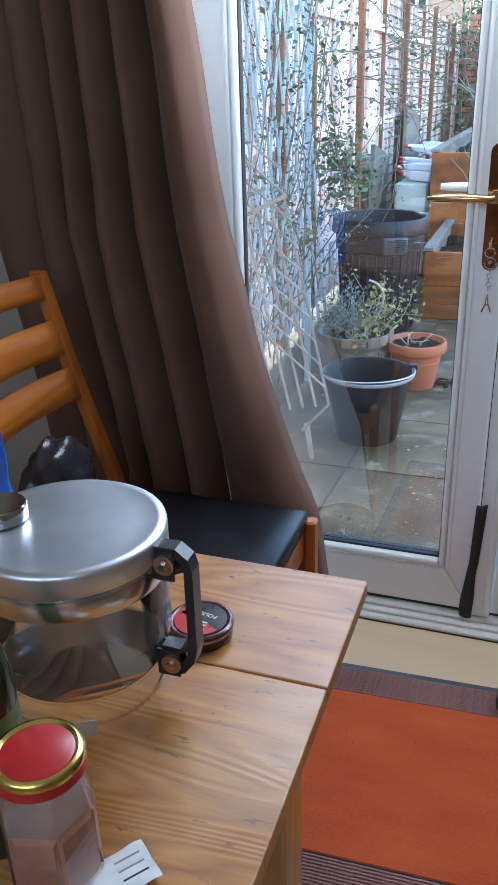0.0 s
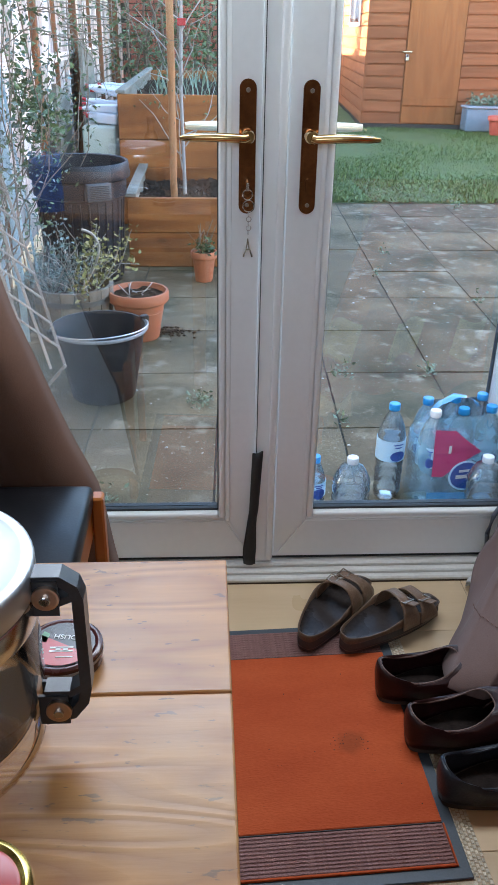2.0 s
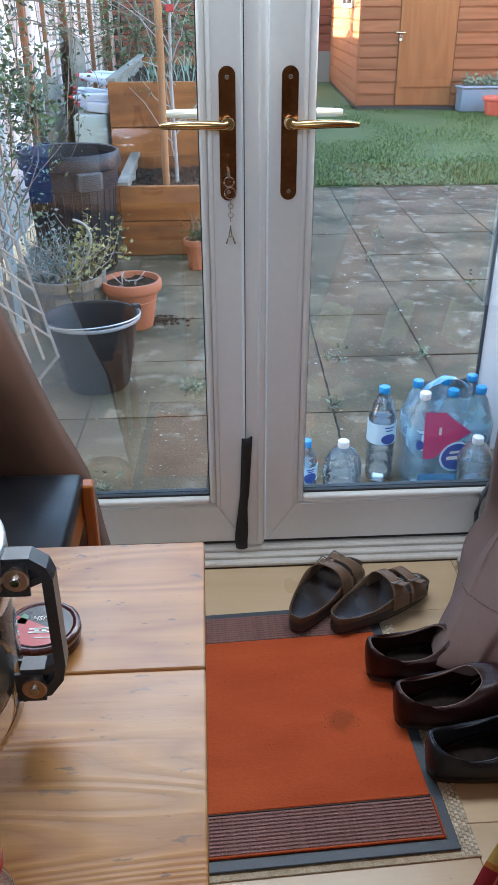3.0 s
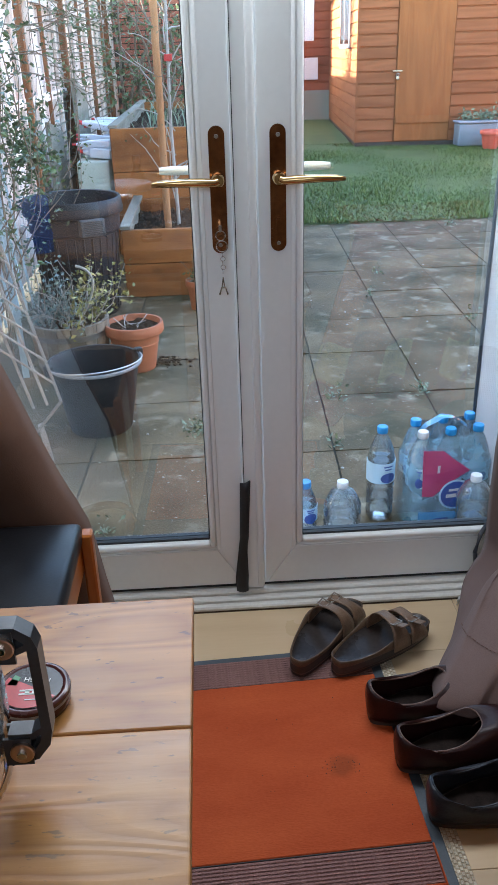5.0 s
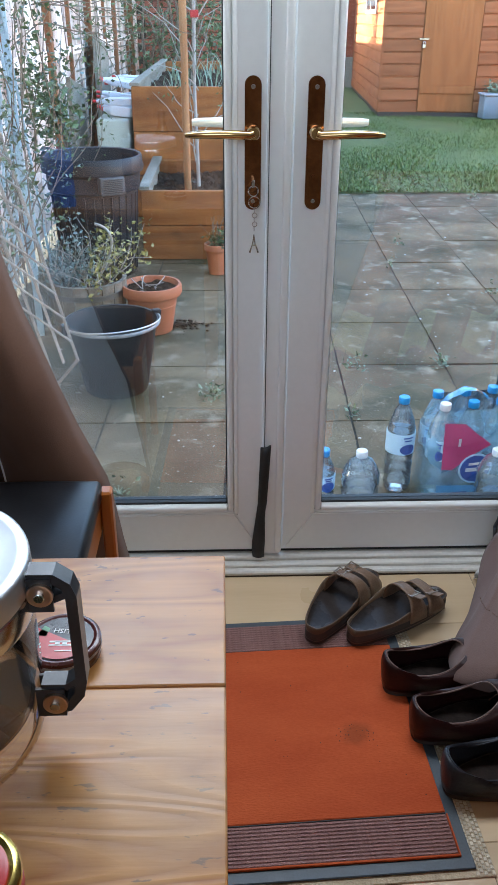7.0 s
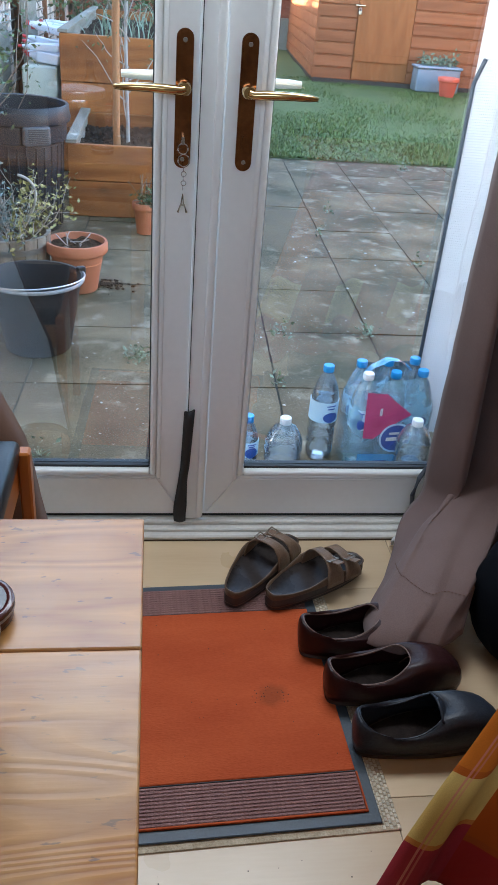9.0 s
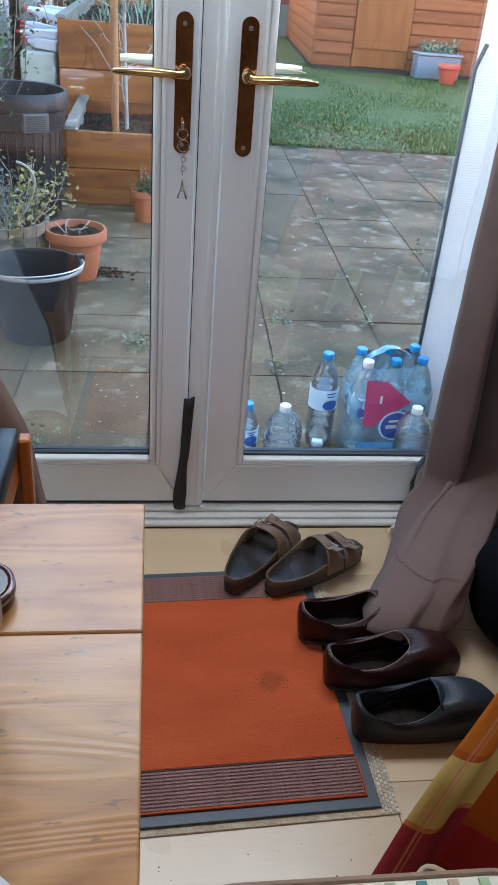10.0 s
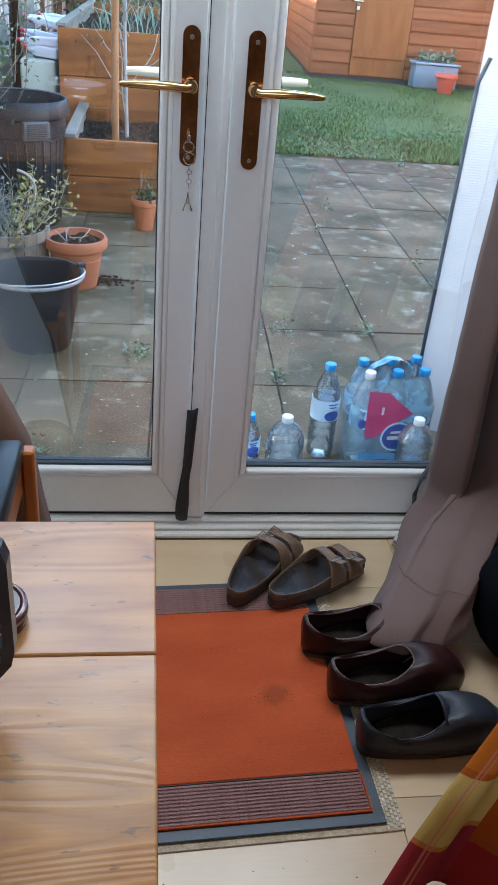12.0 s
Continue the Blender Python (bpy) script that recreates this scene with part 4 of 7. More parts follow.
MAROON = surface("maroon_leather", (0.014, 0.004, 0.004), (0.034, 0.010, 0.009), 0.36, 16, 260, 0.3, spec=0.28)
NAVY = surface("blue_black_leather", (0.012, 0.014, 0.019), (0.034, 0.038, 0.047), 0.38, 16, 260, 0.35, spec=0.28)
SHOE_LINING = surface("shoe_lining", (0.008, 0.006, 0.005), (0.030, 0.022, 0.019), 0.9, 30, 300, 0.3, spec=0.08)
PIPING = surface("rubbed_piping", (0.10, 0.060, 0.048), (0.20, 0.13, 0.105), 0.5, 20, 240, 0.2, spec=0.25)
slip_on("maroon leather slip-on shoe half under the curtain hem", pose(0.205, -0.462, 0.010, 0, 0, 3), MAROON, SHOE_LINING, "pair of maroon shoes", piping=PIPING)
m2 = slip_on("maroon leather slip-on shoe with open heel", pose(0.238, -0.592, 0.010, 0, 0, 6), MAROON, SHOE_LINING, "pair of maroon shoes", piping=PIPING)
sh = slip_on("blue-black leather slip-on shoe with raised tongue", pose(0.272, -0.712, 0.004, 0, 0, 4), NAVY, SHOE_LINING, "pair of black shoes", 0.290, 0.106, 0.088, 0.060)
ts = bmesh.new()
for k in range(6):
    tube(wander((0.182, 0.012, 0.088), (0.5 + 0.2 * k, 0.9 - 0.35 * k, 0.1), 0.030, 4, 0.3, random.Random(40 + k)), 0.0022, 5, ts)
part("tassel", ts, MAROON, m2, "small leather tassel bow", True)
tg = sheet(lambda u, v: (0.148 + 0.055 * v, (u - 0.5) * (0.072 - 0.012 * v) + 0.003, 0.108 - 0.026 * v ** 0.7 - 0.016 * (2 * u - 1) ** 2), 10, 8)
o_ = part("tongue", tg, NAVY, sh, "curled leather tongue with stitching", True)
o_.modifiers.new("thick", 'SOLIDIFY').thickness = 0.004
slip_on("black leather shoe tucked behind the hanging cloth", pose(0.385, -0.895, 0.002, 0, 0, 10), NAVY, SHOE_LINING, "pair of black shoes", 0.28, 0.10)

# ---------------------------------------------------------------- things on the table
JX, JY, JZ = -0.379, -1.199, TZ + 0.008
GLASS = clear("clear_glass", (0.97, 0.98, 0.975), gloss=1.15, tint_mix=0.012, dirt=0.05, body=(0.9, 0.92, 0.92))
jug = empty("glass_jug", "large clear glass jug with satin steel lid and black handle", "jug")
c = (JX, JY, TZ)
b = lathe([(0.080, 0.001), (0.089, 0.006), (0.092, 0.016), (0.089, 0.026), (0.086, 0.032), (0.093, 0.044), (0.0955, 0.075), (0.0955, 0.11), (0.094, 0.150)], 56, None, c)
lathe([(0.0, 0.030), (0.080, 0.032), (0.0855, 0.036)], 56, b, c)
g = part("glass_body", b, GLASS, jug, "clear glass body with a thick foot", True)
g.visible_shadow = False
part("steel_band", lathe([(0.0945, 0.128), (0.0975, 0.128), (0.0985, 0.131), (0.0985, 0.150), (0.0975, 0.152), (0.0945, 0.152)], 64, None, (JX, JY, JZ)), STEEL, jug, "brushed steel collar", True)
lid = part("lid", lathe([(0.0, 0.176), (0.070, 0.1765), (0.088, 0.1775), (0.094, 0.1785), (0.0975, 0.1765), (0.0985, 0.173), (0.0985, 0.154), (0.0975, 0.1525), (0.0, 0.1525)], 64, None, (JX, JY, JZ)), [LID_STEEL], jug, "satin steel lid", True)
part("lid_knob", lathe([(0.0, 0.1765), (0.020, 0.1765), (0.026, 0.178), (0.026, 0.192), (0.0245, 0.194), (0.0, 0.1945)], 36, None, (JX - 0.068, JY - 0.01, JZ)), CHROME, lid, "polished steel knob", True)
ha = radians(0)
hd = Vector((math.cos(ha), math.sin(ha), 0))
hs = Vector((-hd.y, hd.x, 0))
def jp(r, z, s=0.0):
    return Vector((JX, JY, JZ)) + hd * r + hs * s + Vector((0, 0, z))
def strip(path, half, thick, bm):
    """Square-section bar through (radius, height) points."""
    n = len(path)
    rr = []
    for i, (r, z) in enumerate(path):
        p, q = path[max(i - 1, 0)], path[min(i + 1, n - 1)]
        d = Vector((q[0] - p[0], q[1] - p[1])).normalized()
        nx, nz = -d.y, d.x
        rr.append([bm.verts.new(jp(r + nx * thick * e, z + nz * thick * e, half * f)) for e, f in ((-1, -1), (1, -1), (1, 1), (-1, 1))])
    for a, c_ in zip(rr, rr[1:]):
        for i in range(4):
            bm.faces.new((a[i], a[(i + 1) % 4], c_[(i + 1) % 4], c_[i]))
    bm.faces.new(rr[0][::-1])
    bm.faces.new(rr[-1])
hb = bmesh.new()
strip([(0.097, 0.168), (0.118, 0.168), (0.128, 0.160), (0.131, 0.150), (0.131, 0.060), (0.128, 0.046), (0.118, 0.032), (0.095, 0.026)], 0.0085, 0.0045, hb)
bmesh.ops.recalc_face_normals(hb, faces=hb.faces)
handle = part("handle", hb, BLACK_PLASTIC, jug, "black plastic strap handle")
for path in ([(0.100, 0.140), (0.118, 0.148), (0.127, 0.152)], [(0.097, 0.055), (0.118, 0.055), (0.129, 0.062)]):
    hb = bmesh.new()
    strip(path, 0.0082, 0.003, hb)
    bmesh.ops.recalc_face_normals(hb, faces=hb.faces)
    part("handle_brace", hb, BLACK_PLASTIC, handle)
for sx in (-1, 1):
    part("handle_cheek", box(0, 1, 0, 1, 0, 1, m=Matrix.Translation(jp(0.095, 0.137, sx * 0.0085 - 0.0015)) @ Matrix.Diagonal((0.022, 0.003, 0.032, 1))), BLACK_PLASTIC, handle)
    part("handle_cheek", box(0, 1, 0, 1, 0, 1, m=Matrix.Translation(jp(0.092, 0.024, sx * 0.0085 - 0.0015)) @ Matrix.Diagonal((0.024, 0.003, 0.030, 1))), BLACK_PLASTIC, handle)
for z in (0.155, 0.040):
    b = disc_y(JX + 0.108, JZ + z, 0.0105, JY - 0.0135, JY - 0.010, 24)
    part("rivet_plate", b, gloss_metal("copper_plate", (0.62, 0.46, 0.36), 0.3, 30), handle, "worn steel rivet plate")
    part("rivet", disc_y(JX + 0.108, JZ + z, 0.0042, JY - 0.0165, JY - 0.013, 14), CHROME, handle)
tagp = part("price_sticker", box(-0.011, 0.011, -0.008, 0.008, 0, 0.0008, 0.0002, 1, None, pose(JX + 0.048, JY - 0.084, TZ + 0.012, 78, 0, 28)), surface("sticker_paper", (0.72, 0.72, 0.70), (0.82, 0.82, 0.80), 0.6, 20, 200, 0.05), jug, "small white paper sticker")

TIN_X, TIN_Y = -0.288, -1.098
tin = empty("polish_tin", "round maroon shoe-polish tin with printed red and black lid", "tin")
TINM = surface("maroon_tin", (0.055, 0.012, 0.012), (0.085, 0.02, 0.018), 0.25, 20, 200, 0.03)
part("base", lathe([(0, 0.0), (0.0355, 0.0), (0.0365, 0.001), (0.0365, 0.008), (0.036, 0.009), (0, 0.009)], 48, None, (TIN_X, TIN_Y, TZ)), TINM, tin, smooth=True)
part("lid", lathe([(0, 0.0195), (0.0315, 0.0195), (0.0325, 0.0205), (0.0355, 0.0205), (0.0378, 0.019), (0.0378, 0.010), (0, 0.010)], 48, None, (TIN_X, TIN_Y, TZ)), TINM, tin, smooth=True)
def flat_disc(outline, z, name, material, parent, label=""):
    b = bmesh.new()
    f = b.faces.new([b.verts.new((x, y, z)) for x, y in outline])
    r = bmesh.ops.extrude_face_region(b, geom=[f])
    for v in r["geom"]:
        if isinstance(v, bmesh.types.BMVert):
            v.co.z += 0.0004
    bmesh.ops.recalc_face_normals(b, faces=b.faces)
    return part(name, b, material, parent, label)
def arc(cx, cy, r, a0, a1, n=20):
    return [(cx + r * math.cos(radians(a0 + (a1 - a0) * k / n)), cy + r * math.sin(radians(a0 + (a1 - a0) * k / n))) for k in range(n + 1)]
INK_B = surface("print_black", (0.012, 0.011, 0.012), (0.03, 0.028, 0.03), 0.3, 30, 200, 0.02)
INK_R = surface("print_red", (0.40, 0.02, 0.025), (0.50, 0.035, 0.035), 0.3, 30, 200, 0.02)
INK_W = surface("print_white", (0.72, 0.70, 0.68), (0.80, 0.78, 0.76), 0.3, 30, 200, 0.02)
INK_G = surface("print_green", (0.05, 0.20, 0.08), (0.08, 0.28, 0.12), 0.3, 30, 200, 0.02)
flat_disc(arc(TIN_X, TIN_Y, 0.0310, 0, 359), TZ + 0.0197, "printed_disc", INK_B, tin, "black printed lid face")
flat_disc(arc(TIN_X, TIN_Y, 0.0300, 150, 330, 24), TZ + 0.0203, "red_field", INK_R, tin, "red printed half")
flat_disc([(TIN_X - 0.026, TIN_Y + 0.004), (TIN_X - 0.016, TIN_Y + 0.002), (TIN_X - 0.014, TIN_Y + 0.014), (TIN_X - 0.020, TIN_Y + 0.018)], TZ + 0.0203, "green_mark", INK_G, tin)
for sx, sy, w, h in ((0.000, -0.006, 0.011, 0.0022), (0.000, -0.011, 0.011, 0.0022), (-0.003, -0.0085, 0.0022, 0.006), (0.004, -0.0085, 0.0022, 0.006), (0.004, -0.019, 0.008, 0.0012)):
    flat_disc([(TIN_X + sx - w, TIN_Y + sy - h / 2), (TIN_X + sx + w, TIN_Y + sy - h / 2), (TIN_X + sx + w, TIN_Y + sy + h / 2), (TIN_X + sx - w, TIN_Y + sy + h / 2)], TZ + 0.0208, "emblem_bar", INK_W, tin)
def lettering(text, size, m, material, parent, name="lettering"):
    cv = bpy.data.curves.new(name, 'FONT')
    cv.body, cv.size, cv.extrude = text, size, 0.0002
    cv.align_x, cv.align_y = 'CENTER', 'CENTER'
    cv.materials.append(material)
    o = new(name, cv)
    o.matrix_world = m
    o.parent = parent
    return o
lettering("POLISH", 0.0085, pose(TIN_X + 0.004, TIN_Y + 0.009, TZ + 0.0208, 0, 0, 172), INK_W, tin)
part("tin_marks", lathe([(0.0381, 0.012), (0.0383, 0.0125), (0.0383, 0.0150), (0.0381, 0.0155)], 48, None, (TIN_X, TIN_Y, TZ)), surface("pale_marks", (0.05, 0.012, 0.012), (0.60, 0.55, 0.5), 0.4, 90, 30, 0.0), tin)

jar = empty("jam_jar", "hexagonal glass jar of pinkish salt with red and gold lid", "jar")
AX, AY = -0.281, -1.418
def hexa(r, zs, bm, grow=()):
    rings = []
    for r_, z in zs:
        rings.append([bm.verts.new((AX + r_ * math.cos(math.pi / 3 * k + 0.25), AY + r_ * math.sin(math.pi / 3 * k + 0.25), TZ + z)) for k in range(6)])
    for a, d in zip(rings, rings[1:]):
        for k in range(6):
            bm.faces.new((a[k], a[(k + 1) % 6], d[(k + 1) % 6], d[k]))
    bm.faces.new(rings[0][::-1])
    bm.faces.new(rings[-1])
    bmesh.ops.bevel(bm, geom=[e for e in bm.edges if abs(e.verts[0].co.z - e.verts[1].co.z) > 0.02], offset=0.004, segments=2, affect='EDGES')
    return bm
gj = part("jar_glass", hexa(0, [(0.036, 0.001), (0.040, 0.006), (0.040, 0.085), (0.034, 0.100), (0.031, 0.112)], bmesh.new()), GLASS, jar, "clear six-sided glass", True)
gj.visible_shadow = False
part("contents", hexa(0, [(0.034, 0.004), (0.0375, 0.008), (0.0375, 0.066), (0.034, 0.072)], bmesh.new()), surface("pink_salt", (0.36, 0.135, 0.075), (0.52, 0.26, 0.16), 0.8, 14, 90, 0.6), jar, "coarse pinkish-orange contents")
part("residue", hexa(0, [(0.0372, 0.074), (0.0380, 0.086), (0.033, 0.098)], bmesh.new()), clear("dusty_film", (0.95, 0.93, 0.92), gloss=0.3, tint_mix=0.10, dirt=0.25, body=(0.62, 0.48, 0.40)), jar, "dusty film inside the glass")
lidj = part("lid", lathe([(0.0, 0.128), (0.026, 0.128), (0.0285, 0.1265)], 48, None, (AX, AY, TZ)), surface("red_lid_paint", (0.36, 0.012, 0.014), (0.46, 0.022, 0.02), 0.35, 12, 120, 0.05), jar, "red painted lid centre", True)
part("lid_rim", lathe([(0.0280, 0.1266), (0.031, 0.1285), (0.034, 0.1275), (0.0355, 0.1245), (0.0355, 0.121), (0.034, 0.120)], 48, None, (AX, AY, TZ)), gloss_metal("gold_rim", (0.72, 0.55, 0.16), 0.25, 30), lidj, "gold lacquered rim", True)
part("lid_skirt", lathe([(0.0345, 0.1205), (0.0350, 0.113), (0.0355, 0.112), (0.0345, 0.111), (0.0, 0.111)], 48, None, (AX, AY, TZ)), surface("red_skirt", (0.30, 0.012, 0.014), (0.40, 0.02, 0.02), 0.35, 12, 120, 0.05), lidj, smooth=True)

oil = empty("oil_bottle", "dark green glass oil bottle with a green printed label", "bottle")
OXB, OYB = -0.343, -1.400
part("bottle_glass", lathe([(0, 0.0), (0.027, 0.0), (0.029, 0.004), (0.029, 0.165), (0.025, 0.185), (0.014, 0.205), (0.013, 0.225), (0, 0.225)], 36, None, (OXB, OYB, TZ)), surface("dark_bottle", (0.010, 0.014, 0.008), (0.02, 0.028, 0.014), 0.12, 10, 90, 0.02), oil, smooth=True)
part("cap", lathe([(0, 0.2255), (0.0145, 0.2255), (0.0145, 0.252), (0.013, 0.254), (0, 0.254)], 28, None, (OXB, OYB, TZ)), BLACK_PLASTIC, oil, smooth=True)
part("label", lathe([(0.0293, 0.040), (0.0296, 0.0402), (0.0296, 0.140), (0.0293, 0.1402)], 36, None, (OXB, OYB, TZ)), surface("green_label", (0.06, 0.085, 0.03), (0.10, 0.13, 0.05), 0.5, 12, 120, 0.03), oil, "olive-green paper label", True)
for z, w in ((0.118, 0.010), (0.095, 0.014), (0.085, 0.010), (0.070, 0.006), (0.060, 0.005)):
    b = bmesh.new()
    rr = 0.0300
    a0, a1 = radians(-75), radians(15)
    lo = [b.verts.new((OXB + rr * math.cos(a0 + (a1 - a0) * k / 10), OYB + rr * math.sin(a0 + (a1 - a0) * k / 10), TZ + z)) for k in range(11)]
    hi = [b.verts.new((v.co.x, v.co.y, TZ + z + w * 0.5)) for v in lo]
    for k in range(10):
        b.faces.new((lo[k], lo[k + 1], hi[k + 1], hi[k]))
    part("label_bar", b, INK_W if z < 0.11 else INK_R, oil)

pp = empty("receipt", "crumpled white printed paper slip on the table", "paper")
pm = pose(-0.236, -1.415, TZ + 0.001, 0, 0, 52)
part("sheet", sheet(lambda u, v: pm @ Vector(((u - 0.5) * 0.075, (v - 0.5) * 0.040, 0.002 + 0.0035 * noise.noise((u * 4, v * 3, 2.0)) + 0.003 * (u - 0.5) ** 2)), 14, 8), surface("receipt_paper", (0.66, 0.66, 0.65), (0.74, 0.74, 0.73), 0.7, 20, 200, 0.05), pp, smooth=True)
for k in range(3):
    part("print_bar", sheet(lambda u, v, k=k: pm @ Vector((0.008 + 0.022 * u, -0.012 + 0.009 * k + 0.0018 * v, 0.0072)), 2, 1), INK_B if k == 0 else surface("grey_ink", (0.2, 0.2, 0.2), (0.3, 0.3, 0.3), 0.7, 30, 200, 0), pp)

pk = empty("blue_packet", "blue plastic food packet standing on the table", "packet")
PX, PY = -0.662, -0.985
def pouch(u, v):
    a = 2 * math.pi * u
    fl = 1 - v ** 2
    return (PX + 0.052 * math.cos(a) + 0.004 * noise.noise((math.cos(a) * 2, v * 5, 1)), PY + (0.030 * fl + 0.003) * math.sin(a), TZ + 0.185 * v)
b = sheet(pouch, 28, 14)
part("packet_body", b, surface("blue_film", (0.02, 0.09, 0.42), (0.04, 0.16, 0.58), 0.3, 16, 120, 0.2), pk, "glossy blue film", True)
part("packet_panel", sheet(lambda u, v: (PX - 0.036 + 0.072 * u, PY - 0.0325 * (1 - (0.05 + 0.3 * v) ** 2) * math.sqrt(max(0.0, 1 - ((u - 0.5) * 1.38) ** 2)) - 0.0030, TZ + 0.008 + 0.045 * v), 10, 4), INK_W, pk, "white printed panel", True)

bag = empty("black_bag", "shiny black bag slumped on the chair seat", "bag")
b = bmesh.new()
bmesh.ops.create_icosphere(b, subdivisions=4, radius=1)
for v in b.verts:
    n_ = noise.noise(v.co * 1.8) * 0.28 + noise.noise(v.co * 4.5) * 0.10
    v.co = Vector((-0.815, -0.575, 0.560)) + Vector((v.co.x * 0.058, v.co.y * 0.090, v.co.z * 0.115)) * (1 + n_)
    v.co.z = max(v.co.z, 0.4565)
part("bag_body", b, surface("black_nylon", (0.012, 0.012, 0.014), (0.03, 0.03, 0.034), 0.30, 12, 200, 0.2), bag, smooth=True)
part("bag_strap", tube([(-0.71, -0.55, 0.56), (-0.685, -0.52, 0.52), (-0.67, -0.50, 0.475), (-0.65, -0.48, 0.464), (-0.62, -0.50, 0.464)], 0.007, 8, flat=0.4), BLACK_PLASTIC, bag, smooth=True)

# ---------------------------------------------------------------- cloth and cushion beside the camera
def plaid():
    m, n, l, p = nodes_of("plaid_cotton")
    tc = n.new("ShaderNodeTexCoord")
    sp = n.new("ShaderNodeSeparateXYZ")
    l.new(tc.outputs["UV"], sp.inputs[0])
    r1, r2 = n.new("ShaderNodeValToRGB"), n.new("ShaderNodeValToRGB")
    def fill(r, stops):
        r.color_ramp.interpolation = 'CONSTANT'
        e = r.color_ramp.elements
        while len(e) < len(stops):
            e.new(0.5)
        for k, (pos, col) in zip(e, stops):
            k.position, k.color = pos, (*col, 1)
    r3 = n.new("ShaderNodeValToRGB")
    fill(r1, [(0.0, (0.33, 0.030, 0.045)), (0.205, (0.52, 0.20, 0.05)), (0.222, (0.60, 0.42, 0.13)), (0.425, (0.42, 0.10, 0.012)), (0.445, (0.54, 0.15, 0.014)), (0.86, (0.32, 0.032, 0.02))])
    # r2 columns carry their print colours, darkened to paint in the folds' shade
    fill(r2, [(0.0, (0.33, 0.022, 0.020)), (0.155, (0.36, 0.070, 0.012)), (0.175, (0.40, 0.080, 0.008)), (0.46, (0.30, 0.046, 0.008)), (0.48, (0.40, 0.085, 0.008)), (0.86, (0.32, 0.032, 0.02))])
    fill(r3, [(0.0, (0, 0, 0)), (0.165, (1, 1, 1)), (0.36, (0, 0, 0)), (0.52, (1, 1, 1)), (0.72, (0, 0, 0)), (0.88, (1, 1, 1))])
    l.new(sp.outputs[1], r1.inputs[0])
    l.new(sp.outputs[1], r2.inputs[0])
    l.new(sp.outputs[0], r3.inputs[0])
    mx0 = n.new("ShaderNodeMix")
    mx0.data_type = 'RGBA'
    l.new(r3.outputs[0], mx0.inputs[0])
    l.new(r1.outputs[0], mx0.inputs[6])
    l.new(r2.outputs[0], mx0.inputs[7])
    # narrow pink and white lines beside the selvedge
    r4 = n.new("ShaderNodeValToRGB")
    fill(r4, [(0.0, (0, 0, 0)), (0.020, (0.8, 0.8, 0.8)), (0.024, (0, 0, 0)), (0.030, (0.5, 0.5, 0.5)), (0.0325, (0, 0, 0))])
    l.new(sp.outputs[0], r4.inputs[0])
    mx = n.new("ShaderNodeMix")
    mx.data_type = 'RGBA'
    l.new(r4.outputs[0], mx.inputs[0])
    l.new(mx0.outputs[2], mx.inputs[6])
    mx.inputs[7].default_value = (0.62, 0.22, 0.16, 1)
    no = n.new("ShaderNodeTexNoise")
    no.inputs["Scale"].default_value = 600
    l.new(tc.outputs["Object"], no.inputs["Vector"])
    hv = n.new("ShaderNodeHueSaturation")
    mr = n.new("ShaderNodeMapRange")
    mr.inputs[3].default_value, mr.inputs[4].default_value = 0.8, 1.15
    l.new(no.outputs[0], mr.inputs[0])
    l.new(mr.outputs[0], hv.inputs["Value"])
    l.new(mx.outputs[2], hv.inputs["Color"])
    l.new(hv.outputs[0], p.inputs["Base Color"])
    p.inputs["Roughness"].default_value = 0.85
    p.inputs["Specular IOR Level"].default_value = 0.12
    bp = n.new("ShaderNodeBump")
    bp.inputs["Strength"].default_value, bp.inputs["Distance"].default_value = 0.3, 0.001
    l.new(no.outputs[0], bp.inputs["Height"])
    l.new(bp.outputs[0], p.inputs["Normal"])
    return m


def drape(u, v):
    # v: 0 hem, 1 top edge on the stool
    z = 0.030 + 0.705 * v
    x0 = lerp([(0.0, 0.225), (0.176, 0.262), (0.302, 0.296), (0.37, 0.318), (0.51, 0.358), (0.735, 0.425)], z)
    x = x0 + (0.72 - 0.30 * v * 0) * u * (0.82 + 0.18 * (1 - v))
    spread = 1 - v
    y = -1.0 - 0.032 * math.sin(2 * math.pi * (4.7 * u + 0.02) + 0.3 * v) * (0.45 + 0.55 * spread) - 0.05 * spread * u
    return (x, y, z - 0.022 * spread * (0.5 - 0.5 * math.sin(2 * math.pi * (4.7 * u + 0.02))))
cl = empty("tablecloth", "orange, yellow and red plaid cotton cloth hanging in folds", "tablecloth")
b = sheet(drape, 60, 30)
uv = b.loops.layers.uv.new("UVMap")
b.verts.index_update()
for f in b.faces:
    for lp in f.loops:
        lp[uv].uv = (lp.vert.index // 31 / 60, lp.vert.index % 31 / 30)
PLAID = plaid()
o_ = part("cloth_front", b, PLAID, cl, smooth=True)
o_.modifiers.new("thick", 'SOLIDIFY').thickness = 0.002
o_ = part("cloth_top", sheet(lambda u, v: (0.425 + 0.59 * u, -1.0 - 0.030 * math.sin(2 * math.pi * (4.7 * u + 0.02) + 0.3) * 0.45 * (1 - v) - 0.5 * v, 0.735 + 0.004 * noise.noise((u * 5, v * 5, 0))), 20, 20), PLAID, cl, smooth=True)
o_.modifiers.new("thick", 'SOLIDIFY').thickness = 0.002
side = empty("side_table", "small pine side table under the plaid cloth", "table")
part("tabletop", box(0.46, 1.0, -1.5, -1.06, 0.70, 0.726, 0.004), PINE_TABLE, side)
